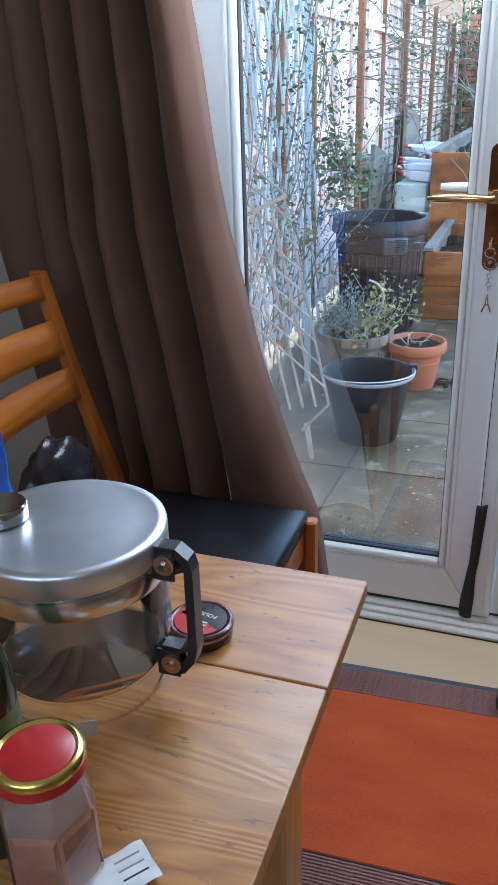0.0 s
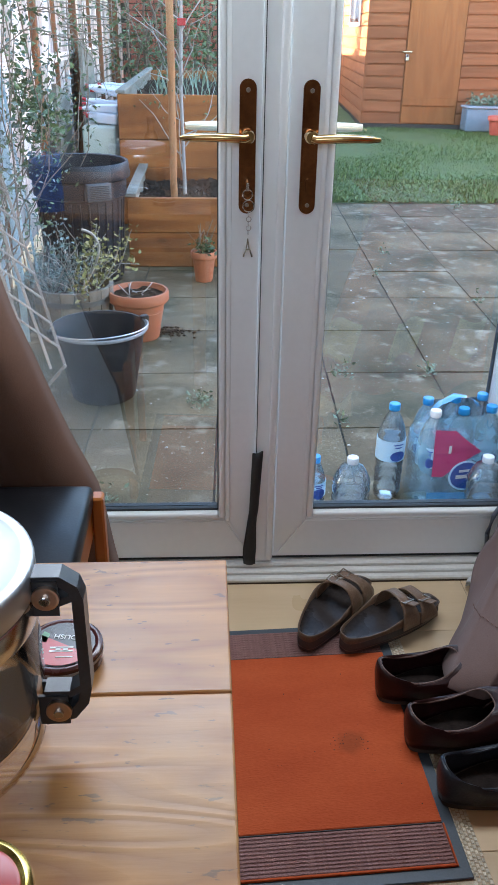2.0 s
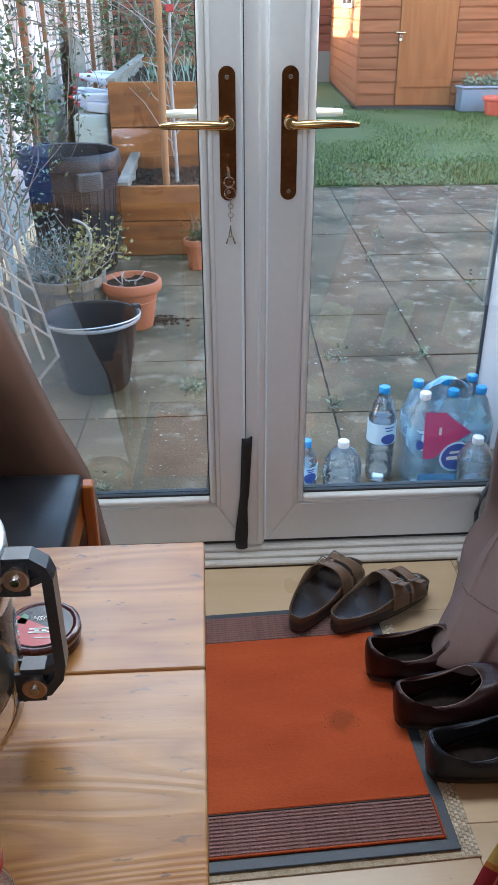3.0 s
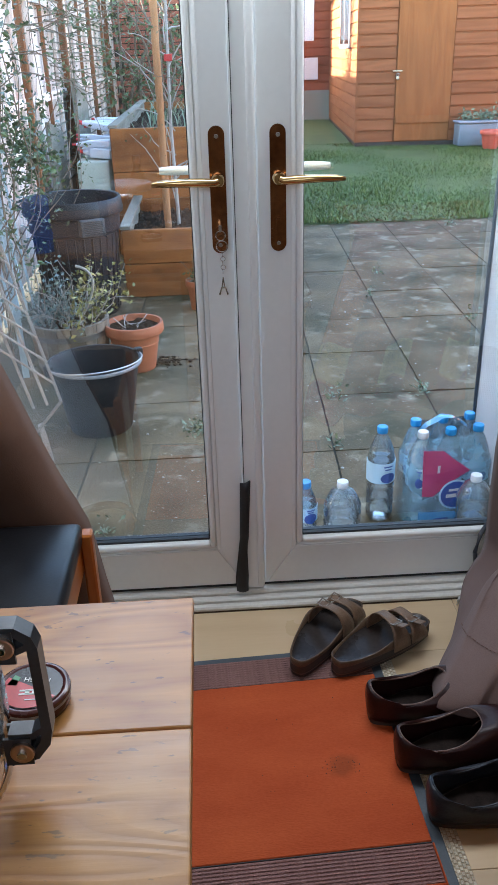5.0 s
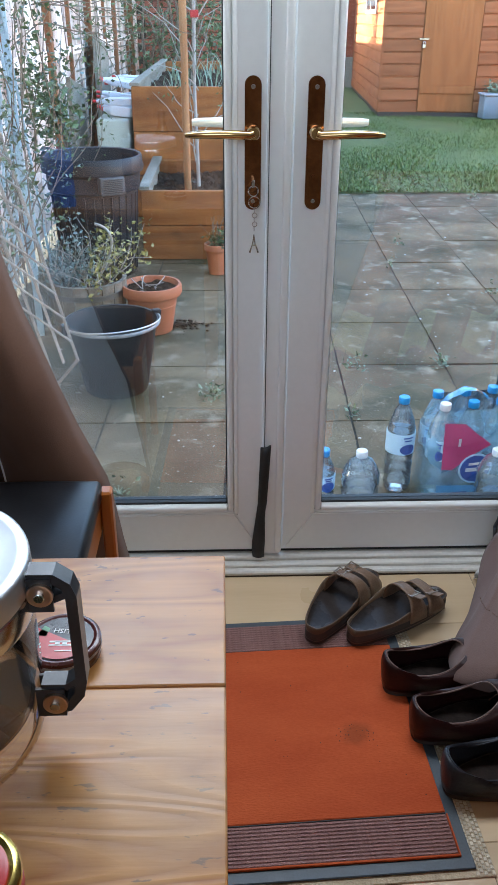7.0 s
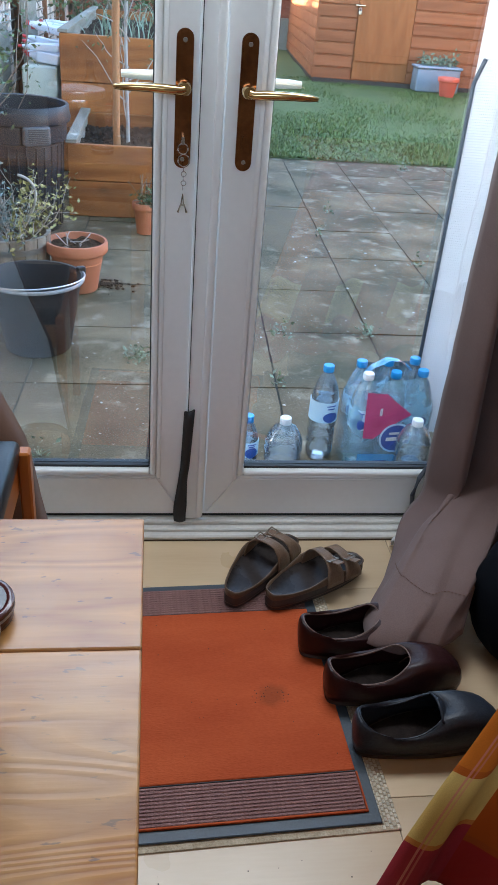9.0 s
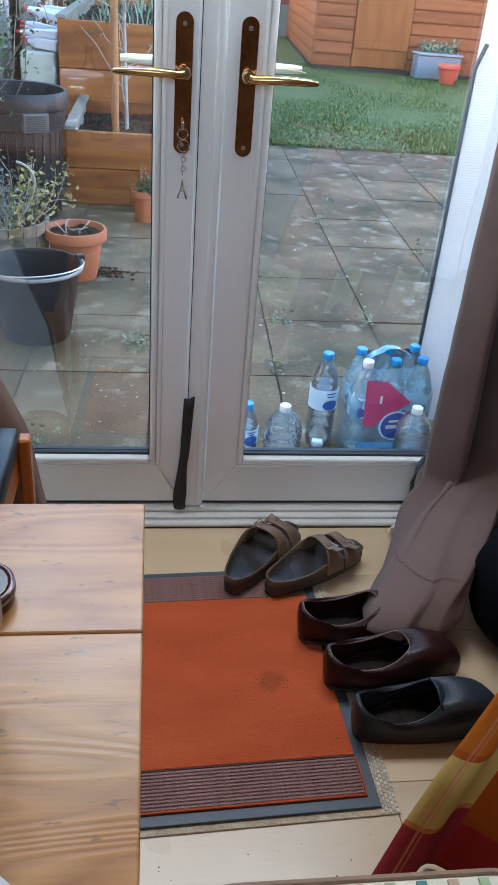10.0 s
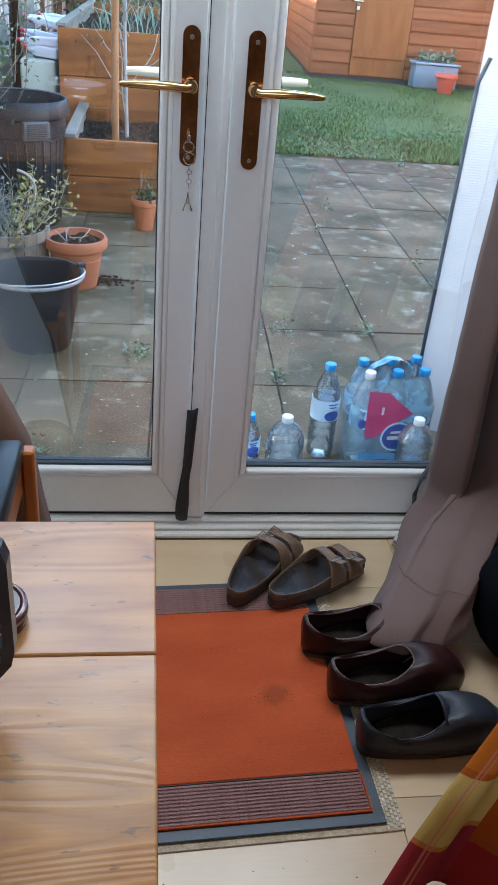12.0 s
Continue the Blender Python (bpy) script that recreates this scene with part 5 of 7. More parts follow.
for x in (0.48, 0.94):
    for y in (-1.48, -1.12):
        part("leg", box(x, x + 0.04, y, y + 0.04, 0, 0.699, 0.003), PINE_LEG, side)

stool = empty("stool", "low pine stool with a padded seat", "stool")
part("seat_board", box(-0.085, 0.30, -1.60, -1.242, 0.395, 0.415, 0.006, 2), PINE_TABLE, stool)
for x in (-0.07, 0.245):
    for y in (-1.585, -1.29):
        part("leg", box(x, x + 0.035, y, y + 0.035, 0, 0.394, 0.003), PINE_LEG, stool)
cs = empty("seat_cushion", "cream cushion with teal and brown squares and piping", "cushion")
b = bmesh.new()
o2 = []
rc = 0.06
for cx, cy, a0 in ((0.245, -1.302, 0), (-0.030, -1.302, 90), (-0.030, -1.545, 180), (0.245, -1.545, 270)):
    o2 += arc(cx, cy, rc, a0, a0 + 90, 8)
rings = []
for g, z in ((0.0, 0.418), (-0.001, 0.440), (-0.012, 0.447), (-0.05, 0.450)):
    cxm, cym = 0.1075, -1.4235
    rings.append([b.verts.new((cxm + (x - cxm) * (1 + g * 4), cym + (y - cym) * (1 + g * 4), z)) for x, y in o2])
for p_, q_ in zip(rings, rings[1:]):
    for i in range(len(o2)):
        b.faces.new((p_[i], p_[(i + 1) % len(o2)], q_[(i + 1) % len(o2)], q_[i]))
b.faces.new(rings[-1])
b.faces.new(rings[0][::-1])
CREAM_CLOTH = surface("cream_print_cloth", (0.55, 0.50, 0.36), (0.66, 0.61, 0.46), 0.85, 12, 400, 0.3)
part("pad", b, CREAM_CLOTH, cs, smooth=True)
part("piping", tube([(x, y, 0.443) for x, y in o2] + [(o2[0][0], o2[0][1], 0.443)], 0.004, 6, cap=False), surface("brown_piping", (0.22, 0.13, 0.08), (0.32, 0.2, 0.13), 0.8, 20, 300, 0.2), cs, smooth=True)
SQ = [surface("teal_print", (0.05, 0.18, 0.17), (0.08, 0.24, 0.22), 0.85, 12, 400, 0.2), surface("rust_print", (0.42, 0.28, 0.18), (0.5, 0.34, 0.22), 0.85, 12, 400, 0.2), surface("sage_print", (0.30, 0.38, 0.20), (0.38, 0.45, 0.26), 0.85, 12, 400, 0.2)]
for i in range(9):
    for j in range(3):
        x, y = -0.045 + 0.034 * i, -1.252 - 0.035 * j
        part("printed_square", box(x, x + 0.011, y - 0.011, y, 0.4475, 0.4508), SQ[(i + 2 * j) % 3], cs)

# by the right curtain; the near-black bulk is added to darken the shaded floor
rk = empty("dark_bag", "near-black bag shape filling the shaded area by the curtain, grey tube handle", "bag")
b = bmesh.new()
bmesh.ops.create_icosphere(b, subdivisions=4, radius=1)
for v in b.verts:
    s_ = Vector((math.copysign(abs(v.co.x) ** 0.6, v.co.x), math.copysign(abs(v.co.y) ** 0.6, v.co.y), math.copysign(abs(v.co.z) ** 0.7, v.co.z)))
    s_ *= 1 + 0.06 * noise.noise(v.co * 3)
    v.co = Vector((0.800, -0.47, 0.14)) + Vector((s_.x * 0.215, s_.y * 0.13, s_.z * 0.15))
    v.co.z = max(v.co.z, 0.0)
part("bag_body", b, surface("near_black_fill", (0.0025, 0.003, 0.0045), (0.006, 0.0075, 0.010), 0.8, 12, 260, 0.3, spec=0.06), rk, smooth=True)
part("tube_handle", tube([(0.575, -0.055, 0.23), (0.556, -0.062, 0.20), (0.546, -0.066, 0.15), (0.552, -0.066, 0.10), (0.585, -0.06, 0.06)], 0.006, 8), surface("grey_tube", (0.05, 0.06, 0.08), (0.1, 0.11, 0.13), 0.4, 20, 200, 0.1), rk, smooth=True)
pb = part("plastic_bag", sheet(lambda u, v: (0.505 + 0.10 * u + 0.012 * noise.noise((u * 4, v * 4, 4)), -0.085 - 0.03 * v + 0.02 * noise.noise((u * 6, v * 6, 5)), 0.004 + 0.12 * v * (0.4 + 0.6 * u)), 12, 12), surface("white_film", (0.68, 0.70, 0.72), (0.8, 0.82, 0.84), 0.35, 14, 120, 0.3), None, smooth=True)
pb.modifiers.new("thick", 'SOLIDIFY').thickness = 0.001
tagged(pb, "crumpled white plastic bag corner beside the curtain", "bag")

# ---------------------------------------------------------------- garden
ground = tagged(part("ground", box(-80, 80, -60, 140, G - 0.30, G - 0.036), EARTH), "bare dark garden soil around the paving", "ground", kind="structure")
JOINTS = part("paving_bed", box(-1.6, 5.6, 0.262, 5.14, G - 0.034, G - 0.007), JOINT, None)
tagged(JOINTS, "dirty recessed joints of the patio paving", "paving", kind="structure")


def leaf_cloud(bm, centres, n, spread, size, seed, droop=0.4):
    """Scatter small folded leaves round the given centres."""
    rnd = random.Random(seed)
    for _ in range(n):
        c_ = Vector(rnd.choice(centres))
        p = c_ + Vector((rnd.gauss(0, spread), rnd.gauss(0, spread), rnd.gauss(0, spread)))
        d = Vector((rnd.uniform(-1, 1), rnd.uniform(-1, 1), rnd.uniform(-droop - 0.3, 0.7))).normalized()
        s = d.cross(Vector((rnd.uniform(-1, 1), rnd.uniform(-1, 1), rnd.uniform(-1, 1)))).normalized()
        k = size * rnd.uniform(0.6, 1.35)
        a, m_, e = bm.verts.new(p), None, bm.verts.new(p + d * k)
        up = s.cross(d)
        l_, r_ = bm.verts.new(p + d * k * 0.45 + s * k * 0.26 + up * k * 0.08), bm.verts.new(p + d * k * 0.45 - s * k * 0.26 + up * k * 0.08)
        bm.faces.new((a, l_, e))
        bm.faces.new((a, e, r_))
    return bm


def leaf_mat(name, a, b, rough=0.5):
    m = surface(name, a, b, rough, 6, 90, 0.1, rand=0.35, island=True)
    m.node_tree.nodes["Principled BSDF"].inputs["Subsurface Weight"].default_value = 0.0
    return m


LEAF = leaf_mat("shrub_leaf", (0.050, 0.085, 0.030), (0.11, 0.16, 0.06))
LEAF_PALE = leaf_mat("pale_leaf", (0.14, 0.19, 0.12), (0.24, 0.30, 0.19))
LEAF_BLUE = leaf_mat("grey_green_leaf", (0.10, 0.16, 0.15), (0.20, 0.28, 0.26))
LEAF_YEL = leaf_mat("yellowing_leaf", (0.22, 0.22, 0.06), (0.36, 0.33, 0.12))
TWIG = surface("twig_bark", (0.13, 0.095, 0.066), (0.26, 0.20, 0.145), 0.85, 20, 200, 0.4)
GREY_TWIG = surface("grey_twig", (0.30, 0.27, 0.24), (0.46, 0.43, 0.39), 0.85, 20, 200, 0.4)


# --- fence along the left side
fence = empty("fence", "tall pale close-board garden fence with reddish posts", "fence")
FX, FH = -1.27, 2.02
fb = box(-0.0028, 0.0028, 0, 0.190, 0, FH - 0.05, 0.003)
me_board = None
y = 0.35
k = 0
# the run beyond about y = 14 is added, unseen, to keep sun off the shed
while y < 19.0:
    if me_board is None:
        o_ = part("board", fb, FENCE, fence)
        me_board = o_.data
    else:
        o_ = new("board", me_board)
        o_.parent = fence
    o_.matrix_world = pose(FX - 0.02 + 0.006 * (k % 2), y, G + 0.02, random.uniform(-0.3, 0.3), 0, 0)
    y += 0.178
    k += 1
for i in range(10):
    yy = 0.45 + 1.83 * i
    part("post", box(FX + 0.004, FX + 0.060, yy, yy + 0.055, G - 0.03, G + FH + 0.03, 0.004), FENCE_POST, fence)
for i in range(26):
    yy = 0.9 + 0.52 * i
    part("batten", box(FX + 0.0, FX + 0.028, yy, yy + 0.036, G + 0.05, G + FH, 0.003), FENCE if i % 4 else FENCE_POST, fence)
for z in (0.35, 1.0, 1.65):
    part("rail", box(FX - 0.005, FX + 0.022, 0.45, 18.9, z, z + 0.06, 0.003), FENCE, fence)
lat = bmesh.new()
for i in range(22):
    z = 0.35 + 0.075 * i
    box(FX + 0.023, FX + 0.031, 5.2, 9.6, z, z + 0.012, bm=lat)
part("lattice", lat, GREY_WOOD, fence, "weathered square lattice strips")
wind = empty("garden_boards", "weathered upright boards with cut corners against the fence", "board")
for yy, w, h in ((4.25, 0.55, 0.90), (5.65, 0.75, 1.14)):
    b = bmesh.new()
    o = [(yy, G), (yy + w, G), (yy + w, h * 0.84), (yy + w * 0.86, h * 0.90), (yy, h)]
    lo = [b.verts.new((FX + 0.10, a, z)) for a, z in o]
    hi = [b.verts.new((FX + 0.13, a, z)) for a, z in o]
    b.faces.new(lo[::-1])
    b.faces.new(hi)
    for i in range(5):
        b.faces.new((lo[i], lo[(i + 1) % 5], hi[(i + 1) % 5], hi[i]))
    bmesh.ops.recalc_face_normals(b, faces=b.faces)
    part("board", b, GREY_WOOD, wind)

# --- trellises
TRELLIS = surface("pale_trellis_lath", (0.24, 0.21, 0.19), (0.42, 0.38, 0.34), 0.75, 8, 160, 0.3, rand=0.2)
BLUE_T = surface("blue_grey_trellis_lath", (0.34, 0.46, 0.54), (0.50, 0.62, 0.68), 0.7, 8, 160, 0.3, rand=0.2)


def lath(p, q, w, t, material, parent):
    p, q = Vector(p), Vector(q)
    L = (q - p).length
    b = box(0, L, -w / 2, w / 2, -t / 2, t / 2, 0.0015)
    d = (q - p).normalized()
    nrm = Vector((0.25, -1, 0)).normalized()
    s_ = nrm.cross(d).normalized()
    m = Matrix((d, s_, d.cross(s_))).transposed().to_4x4()
    m.translation = p
    for v in b.verts:
        v.co = m @ v.co
    return part("lath", b, material, parent)


tr = empty("trellis", "broken pale wooden trellis leaning beside the door", "trellis")
def tp(x, z, lift=0.0):
    return (x, 0.92 - lift, z)
for k in range(8):
    dx = -0.052 * k
    lath(tp(-0.800 + dx, 0.94 - 0.012 * k), tp(-0.636 + dx * 0.95, 0.205 - 0.012 * k), 0.010, 0.007, TRELLIS, tr)
for k in range(10):
    z = 1.06 - 0.085 * k
    x1 = -0.800 + (0.94 - z) * 0.223 + 0.02
    lath(tp(x1 - 0.40, z + 0.29, 0.010), tp(x1 - 0.01, z - 0.02, 0.010), 0.007, 0.006, TRELLIS, tr)
lath(tp(-1.02, 0.845, 0.018), tp(-0.79, 0.950, 0.018), 0.014, 0.009, TRELLIS, tr)
lath(tp(-1.00, 0.915, 0.018), tp(-0.86, 0.975, 0.018), 0.013, 0.009, TRELLIS, tr)
lath(tp(-0.735, 0.095, 0.018), tp(-0.630, 0.215, 0.018), 0.010, 0.007, TRELLIS, tr)
lath(tp(-0.90, 0.2, 0.0), tp(-0.9, G + 0.002, 0.0), 0.02, 0.02, TRELLIS, tr)
lath(tp(-0.72, 0.12, 0.0), tp(-0.70, G + 0.002, 0.0), 0.02, 0.02, TRELLIS, tr)
tr2 = empty("trellis", "tall blue-grey expanding trellis on the fence", "trellis")
def t2(a, z, lift=0.0):
    return (-1.10 + 0.14 * a + lift, 1.25 + 0.55 * a, z)
for k in range(9):
    a = k / 8
    lath(t2(a - 0.28, G + 0.28), t2(a + 0.28, 2.1), 0.011, 0.008, BLUE_T, tr2)
    lath(t2(a + 0.28, G + 0.28, 0.009), t2(a - 0.28, 2.1, 0.009), 0.011, 0.008, BLUE_T, tr2)
lath(t2(0.0, G), t2(0.0, 2.1), 0.03, 0.02, BLUE_T, tr2)
lath(t2(1.0, G), t2(1.0, 2.1), 0.03, 0.02, BLUE_T, tr2)

# --- climbing shrub over trellis and fence
rnd = random.Random(11)
climb = empty("climbing_shrub", "tangled winter climber with small green leaves", "shrub")
b = bmesh.new()
tips = []
for k in range(44):
    y0 = rnd.uniform(0.95, 2.9)
    x0 = -1.12 + rnd.uniform(-0.06, 0.10)
    pts = wander((x0, y0, G + rnd.uniform(0, 0.3)), (0.08, rnd.uniform(-0.25, 0.25), 1), rnd.uniform(1.3, 2.5), 14, 0.28, rnd)
    pts = [Vector((min(max(p.x, -1.17), -0.76), p.y, p.z)) for p in pts]
    tube(pts, [0.0038 - 0.0026 * i / 14 for i in range(15)], 4, b, cap=False)
    tips += [p for p in pts[5:]]
part("stems", b, TWIG, climb, "thin grey tangled stems")
b = leaf_cloud(bmesh.new(), tips, 2400, 0.045, 0.026, 3)
part("leaves", b, LEAF, climb, "small mid-green leaves")
b = leaf_cloud(bmesh.new(), [p for p in tips if p.y < 1.9], 1500, 0.05, 0.020, 4)
part("leaves", b, LEAF_BLUE, climb, "small grey-green leaves")
b = leaf_cloud(bmesh.new(), [(-0.95, 2.35, 0.9), (-0.90, 2.3, 0.83), (-0.98, 2.4, 0.98), (-0.86, 2.25, 0.9)], 420, 0.06, 0.04, 5)
part("leaf_spray", b, LEAF, climb, "dense spray of brighter leaves")
hi_ = bmesh.new()
t_h = []
for k in range(26):
    pts = wander((-1.15, rnd.uniform(2.6, 6.5), rnd.uniform(1.1, 1.9)), (0.8, rnd.uniform(-0.6, 0.2), rnd.uniform(-0.3, 0.3)), rnd.uniform(0.5, 1.2), 9, 0.35, rnd)
    tube(pts, [0.004 - 0.0028 * i / 9 for i in range(10)], 4, hi_, cap=False)
    t_h += pts[3:]
part("branches", hi_, TWIG, climb)
part("leaves", leaf_cloud(bmesh.new(), t_h, 650, 0.04, 0.028, 6), LEAF, climb)

# --- bin
binn = empty("dustbin", "dark grey ribbed plastic dustbin without lid", "bin")
BX, BY = -0.825, 2.86
prof_o = [(0.200, 0.0), (0.205, 0.005), (0.232, 0.46), (0.250, 0.47), (0.252, 0.55), (0.272, 0.56), (0.276, 0.58), (0.270, 0.60), (0.268, 0.635), (0.262, 0.642), (0.250, 0.638), (0.246, 0.60), (0.225, 0.46), (0.196, 0.02), (0.0, 0.02)]
part("body", lathe(prof_o, 56, None, (BX, BY, G)), BIN, binn, smooth=True)
for k in range(30):
    a = 2 * math.pi * k / 30
    r0, r1 = 0.207, 0.231
    b = tube([(BX + r0 * math.cos(a), BY + r0 * math.sin(a), G + 0.02), (BX + r1 * math.cos(a), BY + r1 * math.sin(a), G + 0.45)], 0.007, 6)
    part("rib", b, BIN, binn)
hm = Matrix.Translation((BX, BY, G)) @ pose(0, 0, 0, 0, 0, -62)
hg = part("handle_box", box(0.240, 0.292, -0.068, 0.068, 0.470, 0.560, 0.008, 2, None, hm), surface("grey_handle", (0.06, 0.062, 0.066), (0.09, 0.092, 0.096), 0.45, 12, 200, 0.1), binn, "lighter grey moulded grip", True)
for k in range(8):
    part("grip_slot", box(0.2915, 0.2945, -0.052, 0.052, 0.482 + 0.009 * k, 0.486 + 0.009 * k, 0, 1, None, hm), BIN, hg)

# --- barrel planter with shrub
brl = empty("barrel_planter", "weathered half-barrel planter with hoops and straggly shrub", "planter")
RX, RY = -0.745, 1.88
NS = 18
for k in range(NS):
    a0, a1 = 2 * math.pi * (k + 0.03) / NS, 2 * math.pi * (k + 0.97) / NS
    b = bmesh.new()
    rings = []
    for z, r in ((0, 0.150), (0.06, 0.163), (0.12, 0.172), (0.19, 0.178), (0.25, 0.182)):
        rings.append([b.verts.new((RX + rr * math.cos(a), RY + rr * math.sin(a), G + z)) for rr, a in ((r, a0), (r, (a0 + a1) / 2), (r, a1), (r - 0.018, a1), (r - 0.018, a0))])
    for p_, q_ in zip(rings, rings[1:]):
        for i in range(5):
            b.faces.new((p_[i], p_[(i + 1) % 5], q_[(i + 1) % 5], q_[i]))
    b.faces.new(rings[0][::-1])
    b.faces.new(rings[-1])
    part("stave", b, BARREL, brl)
HOOP = gloss_metal("dull_hoop", (0.26, 0.25, 0.24), 0.5, 20)
for z, r in ((0.045, 0.1615), (0.185, 0.1785)):
    part("hoop", lathe([(r, z), (r + 0.002, z), (r + 0.003, z + 0.024), (r + 0.001, z + 0.024)], 48, None, (RX, RY, G)), HOOP, brl, "dull iron hoop", True)
part("soil", lathe([(0, 0.225), (0.08, 0.228), (0.160, 0.218), (0.160, 0.2)], 24, None, (RX, RY, G)), SOIL, brl)
part("hoop_handle", tube([(RX + 0.04 + 0.09 * math.sin(math.pi * k / 14), RY - 0.02, G + 0.225 + 0.27 * math.sin(math.pi * k / 28)) if k < 14 else (RX + 0.04 - 0.15 + 0.11, RY, G + 0.49) for k in range(14)], 0.006, 8), surface("pale_hose", (0.36, 0.34, 0.29), (0.48, 0.45, 0.39), 0.6, 20, 150, 0.1), brl, "bent pale grey hoop", True)
b = bmesh.new()
t3 = []
for k in range(46):
    pts = wander((RX + rnd.uniform(-0.11, 0.11), RY + rnd.uniform(-0.11, 0.11), G + 0.22), (rnd.uniform(-0.8, 0.9), rnd.uniform(-0.8, 0.5), 1), rnd.uniform(0.12, 0.34), 6, 0.4, rnd)
    tube(pts, [0.0032 - 0.002 * i / 6 for i in range(7)], 4, b, cap=False)
    t3 += pts[2:]
part("twigs", b, GREY_TWIG, brl)
part("foliage", leaf_cloud(bmesh.new(), [p for p in t3 if p.x < RX + 0.08], 900, 0.028, 0.020, 7), LEAF_BLUE, brl, "grey-green small leaves")
part("foliage", leaf_cloud(bmesh.new(), [p for p in t3 if p.x > RX + 0.05], 380, 0.022, 0.026, 8), LEAF_YEL, brl, "yellow-green tips")

# --- bucket
bk = empty("bucket", "black plastic builder's bucket with wire handle", "bucket")
UX, UY = -0.548, 1.215
part("body", lathe([(0.118, 0.0), (0.122, 0.004), (0.168, 0.262), (0.178, 0.264), (0.181, 0.272), (0.178, 0.281), (0.170, 0.281), (0.162, 0.262), (0.116, 0.012), (0, 0.012)], 56, None, (UX, UY, G)), BUCKET, bk, smooth=True)
part("rim_lip", lathe([(0.1815, 0.268), (0.1835, 0.272), (0.1825, 0.279), (0.180, 0.2815)], 56, None, (UX, UY, G)), surface("grey_lip", (0.20, 0.22, 0.24), (0.34, 0.36, 0.38), 0.4, 30, 200, 0.1), bk, "pale grey rim lip", True)
hp = []
for k in range(25):
    a = math.pi * k / 24
    ax = radians(28)
    q_ = Vector((0.184 * math.cos(a), -0.170 * math.sin(a), 0.275 + 0.012 * math.sin(a)))
    hp.append(Vector((UX, UY, G)) + Vector((q_.x * math.cos(ax) - q_.y * math.sin(ax), q_.x * math.sin(ax) + q_.y * math.cos(ax), q_.z)))
part("wire_handle", tube(hp, 0.0035, 8), gloss_metal("galvanised_wire", (0.6, 0.6, 0.6), 0.35, 30), bk, "galvanised wire handle", True)
for s_ in (1, -1):
    part("handle_lug", box(-0.016, 0.016, -0.012, 0.012, 0.250, 0.292, 0.003, 1, None, Matrix.Translation((UX, UY, G)) @ pose(0, 0, 0, 0, 0, 28) @ Matrix.Translation((0.183 * s_, 0, 0))), BUCKET, bk)

# --- terracotta pots
def pot(name, label, x, y, r, h, material, parent_group="", fill=True):
    p = empty(name, label, "flower pot", parent_group)
    part("pot_body", lathe([(0.0, 0.0), (r * 0.62, 0.0), (r * 0.64, 0.004), (r * 0.84, h * 0.74), (r * 0.86, h * 0.76), (r * 0.96, h * 0.78), (r, h * 0.82), (r, h * 0.95), (r * 0.97, h), (r * 0.90, h), (r * 0.87, h * 0.93), (r * 0.85, h * 0.86)], 48, None, (x, y, G)), material, p, smooth=True)
    if fill:
        bs = lathe([(0, h * 0.90)] + [(r * 0.86 * k / 9, h * 0.89) for k in range(1, 10)], 30, None, (x, y, G))
        for v in bs.verts:
            v.co.z += r * 0.10 * noise.noise(v.co * 24) + r * 0.07 * noise.noise(v.co * 70)
        part("soil", bs, SOIL, p, "dark crumbly soil")
    return p


p_ = pot("flower_pot", "terracotta plastic pot with dark soil and dead stalks", -0.452, 1.872, 0.138, 0.222, TERRACOTTA)
part("saucer_line", lathe([(0.1085, 0.125), (0.1110, 0.127), (0.1120, 0.131), (0.1095, 0.134)], 48, None, (-0.452, 1.872, G)), TERRACOTTA, p_)
b = bmesh.new()
for k in range(7):
    tube(wander((-0.452 + rnd.uniform(-0.05, 0.05), 1.86 + rnd.uniform(-0.04, 0.04), G + 0.205), (rnd.uniform(-1, 1), rnd.uniform(-1, 1), 0.12), 0.09, 4, 0.3, rnd), 0.0025, 4, b)
part("stalks", b, GREY_TWIG, p_, "dry pale stalks")
p2 = pot("flower_pot", "small orange pot with a twiggy green plant", -0.155, 2.80, 0.075, 0.17, TERRACOTTA)
b = bmesh.new()
t4 = []
for k in range(12):
    pts = wander((-0.155, 2.80, G + 0.15), (rnd.uniform(-1, 0.6), rnd.uniform(-0.6, 0.6), 1.3), rnd.uniform(0.1, 0.22), 5, 0.3, rnd)
    tube(pts, 0.0022, 4, b)
    t4 += pts
part("twigs", b, TWIG, p2)
part("foliage", leaf_cloud(bmesh.new(), [(-0.15, 2.79, G + 0.19)], 120, 0.03, 0.03, 9), LEAF, p2)
sp_ = bmesh.new()
for k in range(150):
    r = abs(rnd.gauss(0, 0.05))
    a = rnd.uniform(0, 6.28)
    s_ = rnd.uniform(0.003, 0.010)
    lathe([(0, 0), (s_, 0), (s_ * 0.7, s_ * 0.6), (0, s_ * 0.8)], 6, sp_, (-0.315 + 1.3 * r * math.cos(a), 1.93 + r * math.sin(a), G))
tagged(part("spilt_soil", sp_, SOIL), "scatter of spilt dark soil on the paving", "soil", kind="stuff")

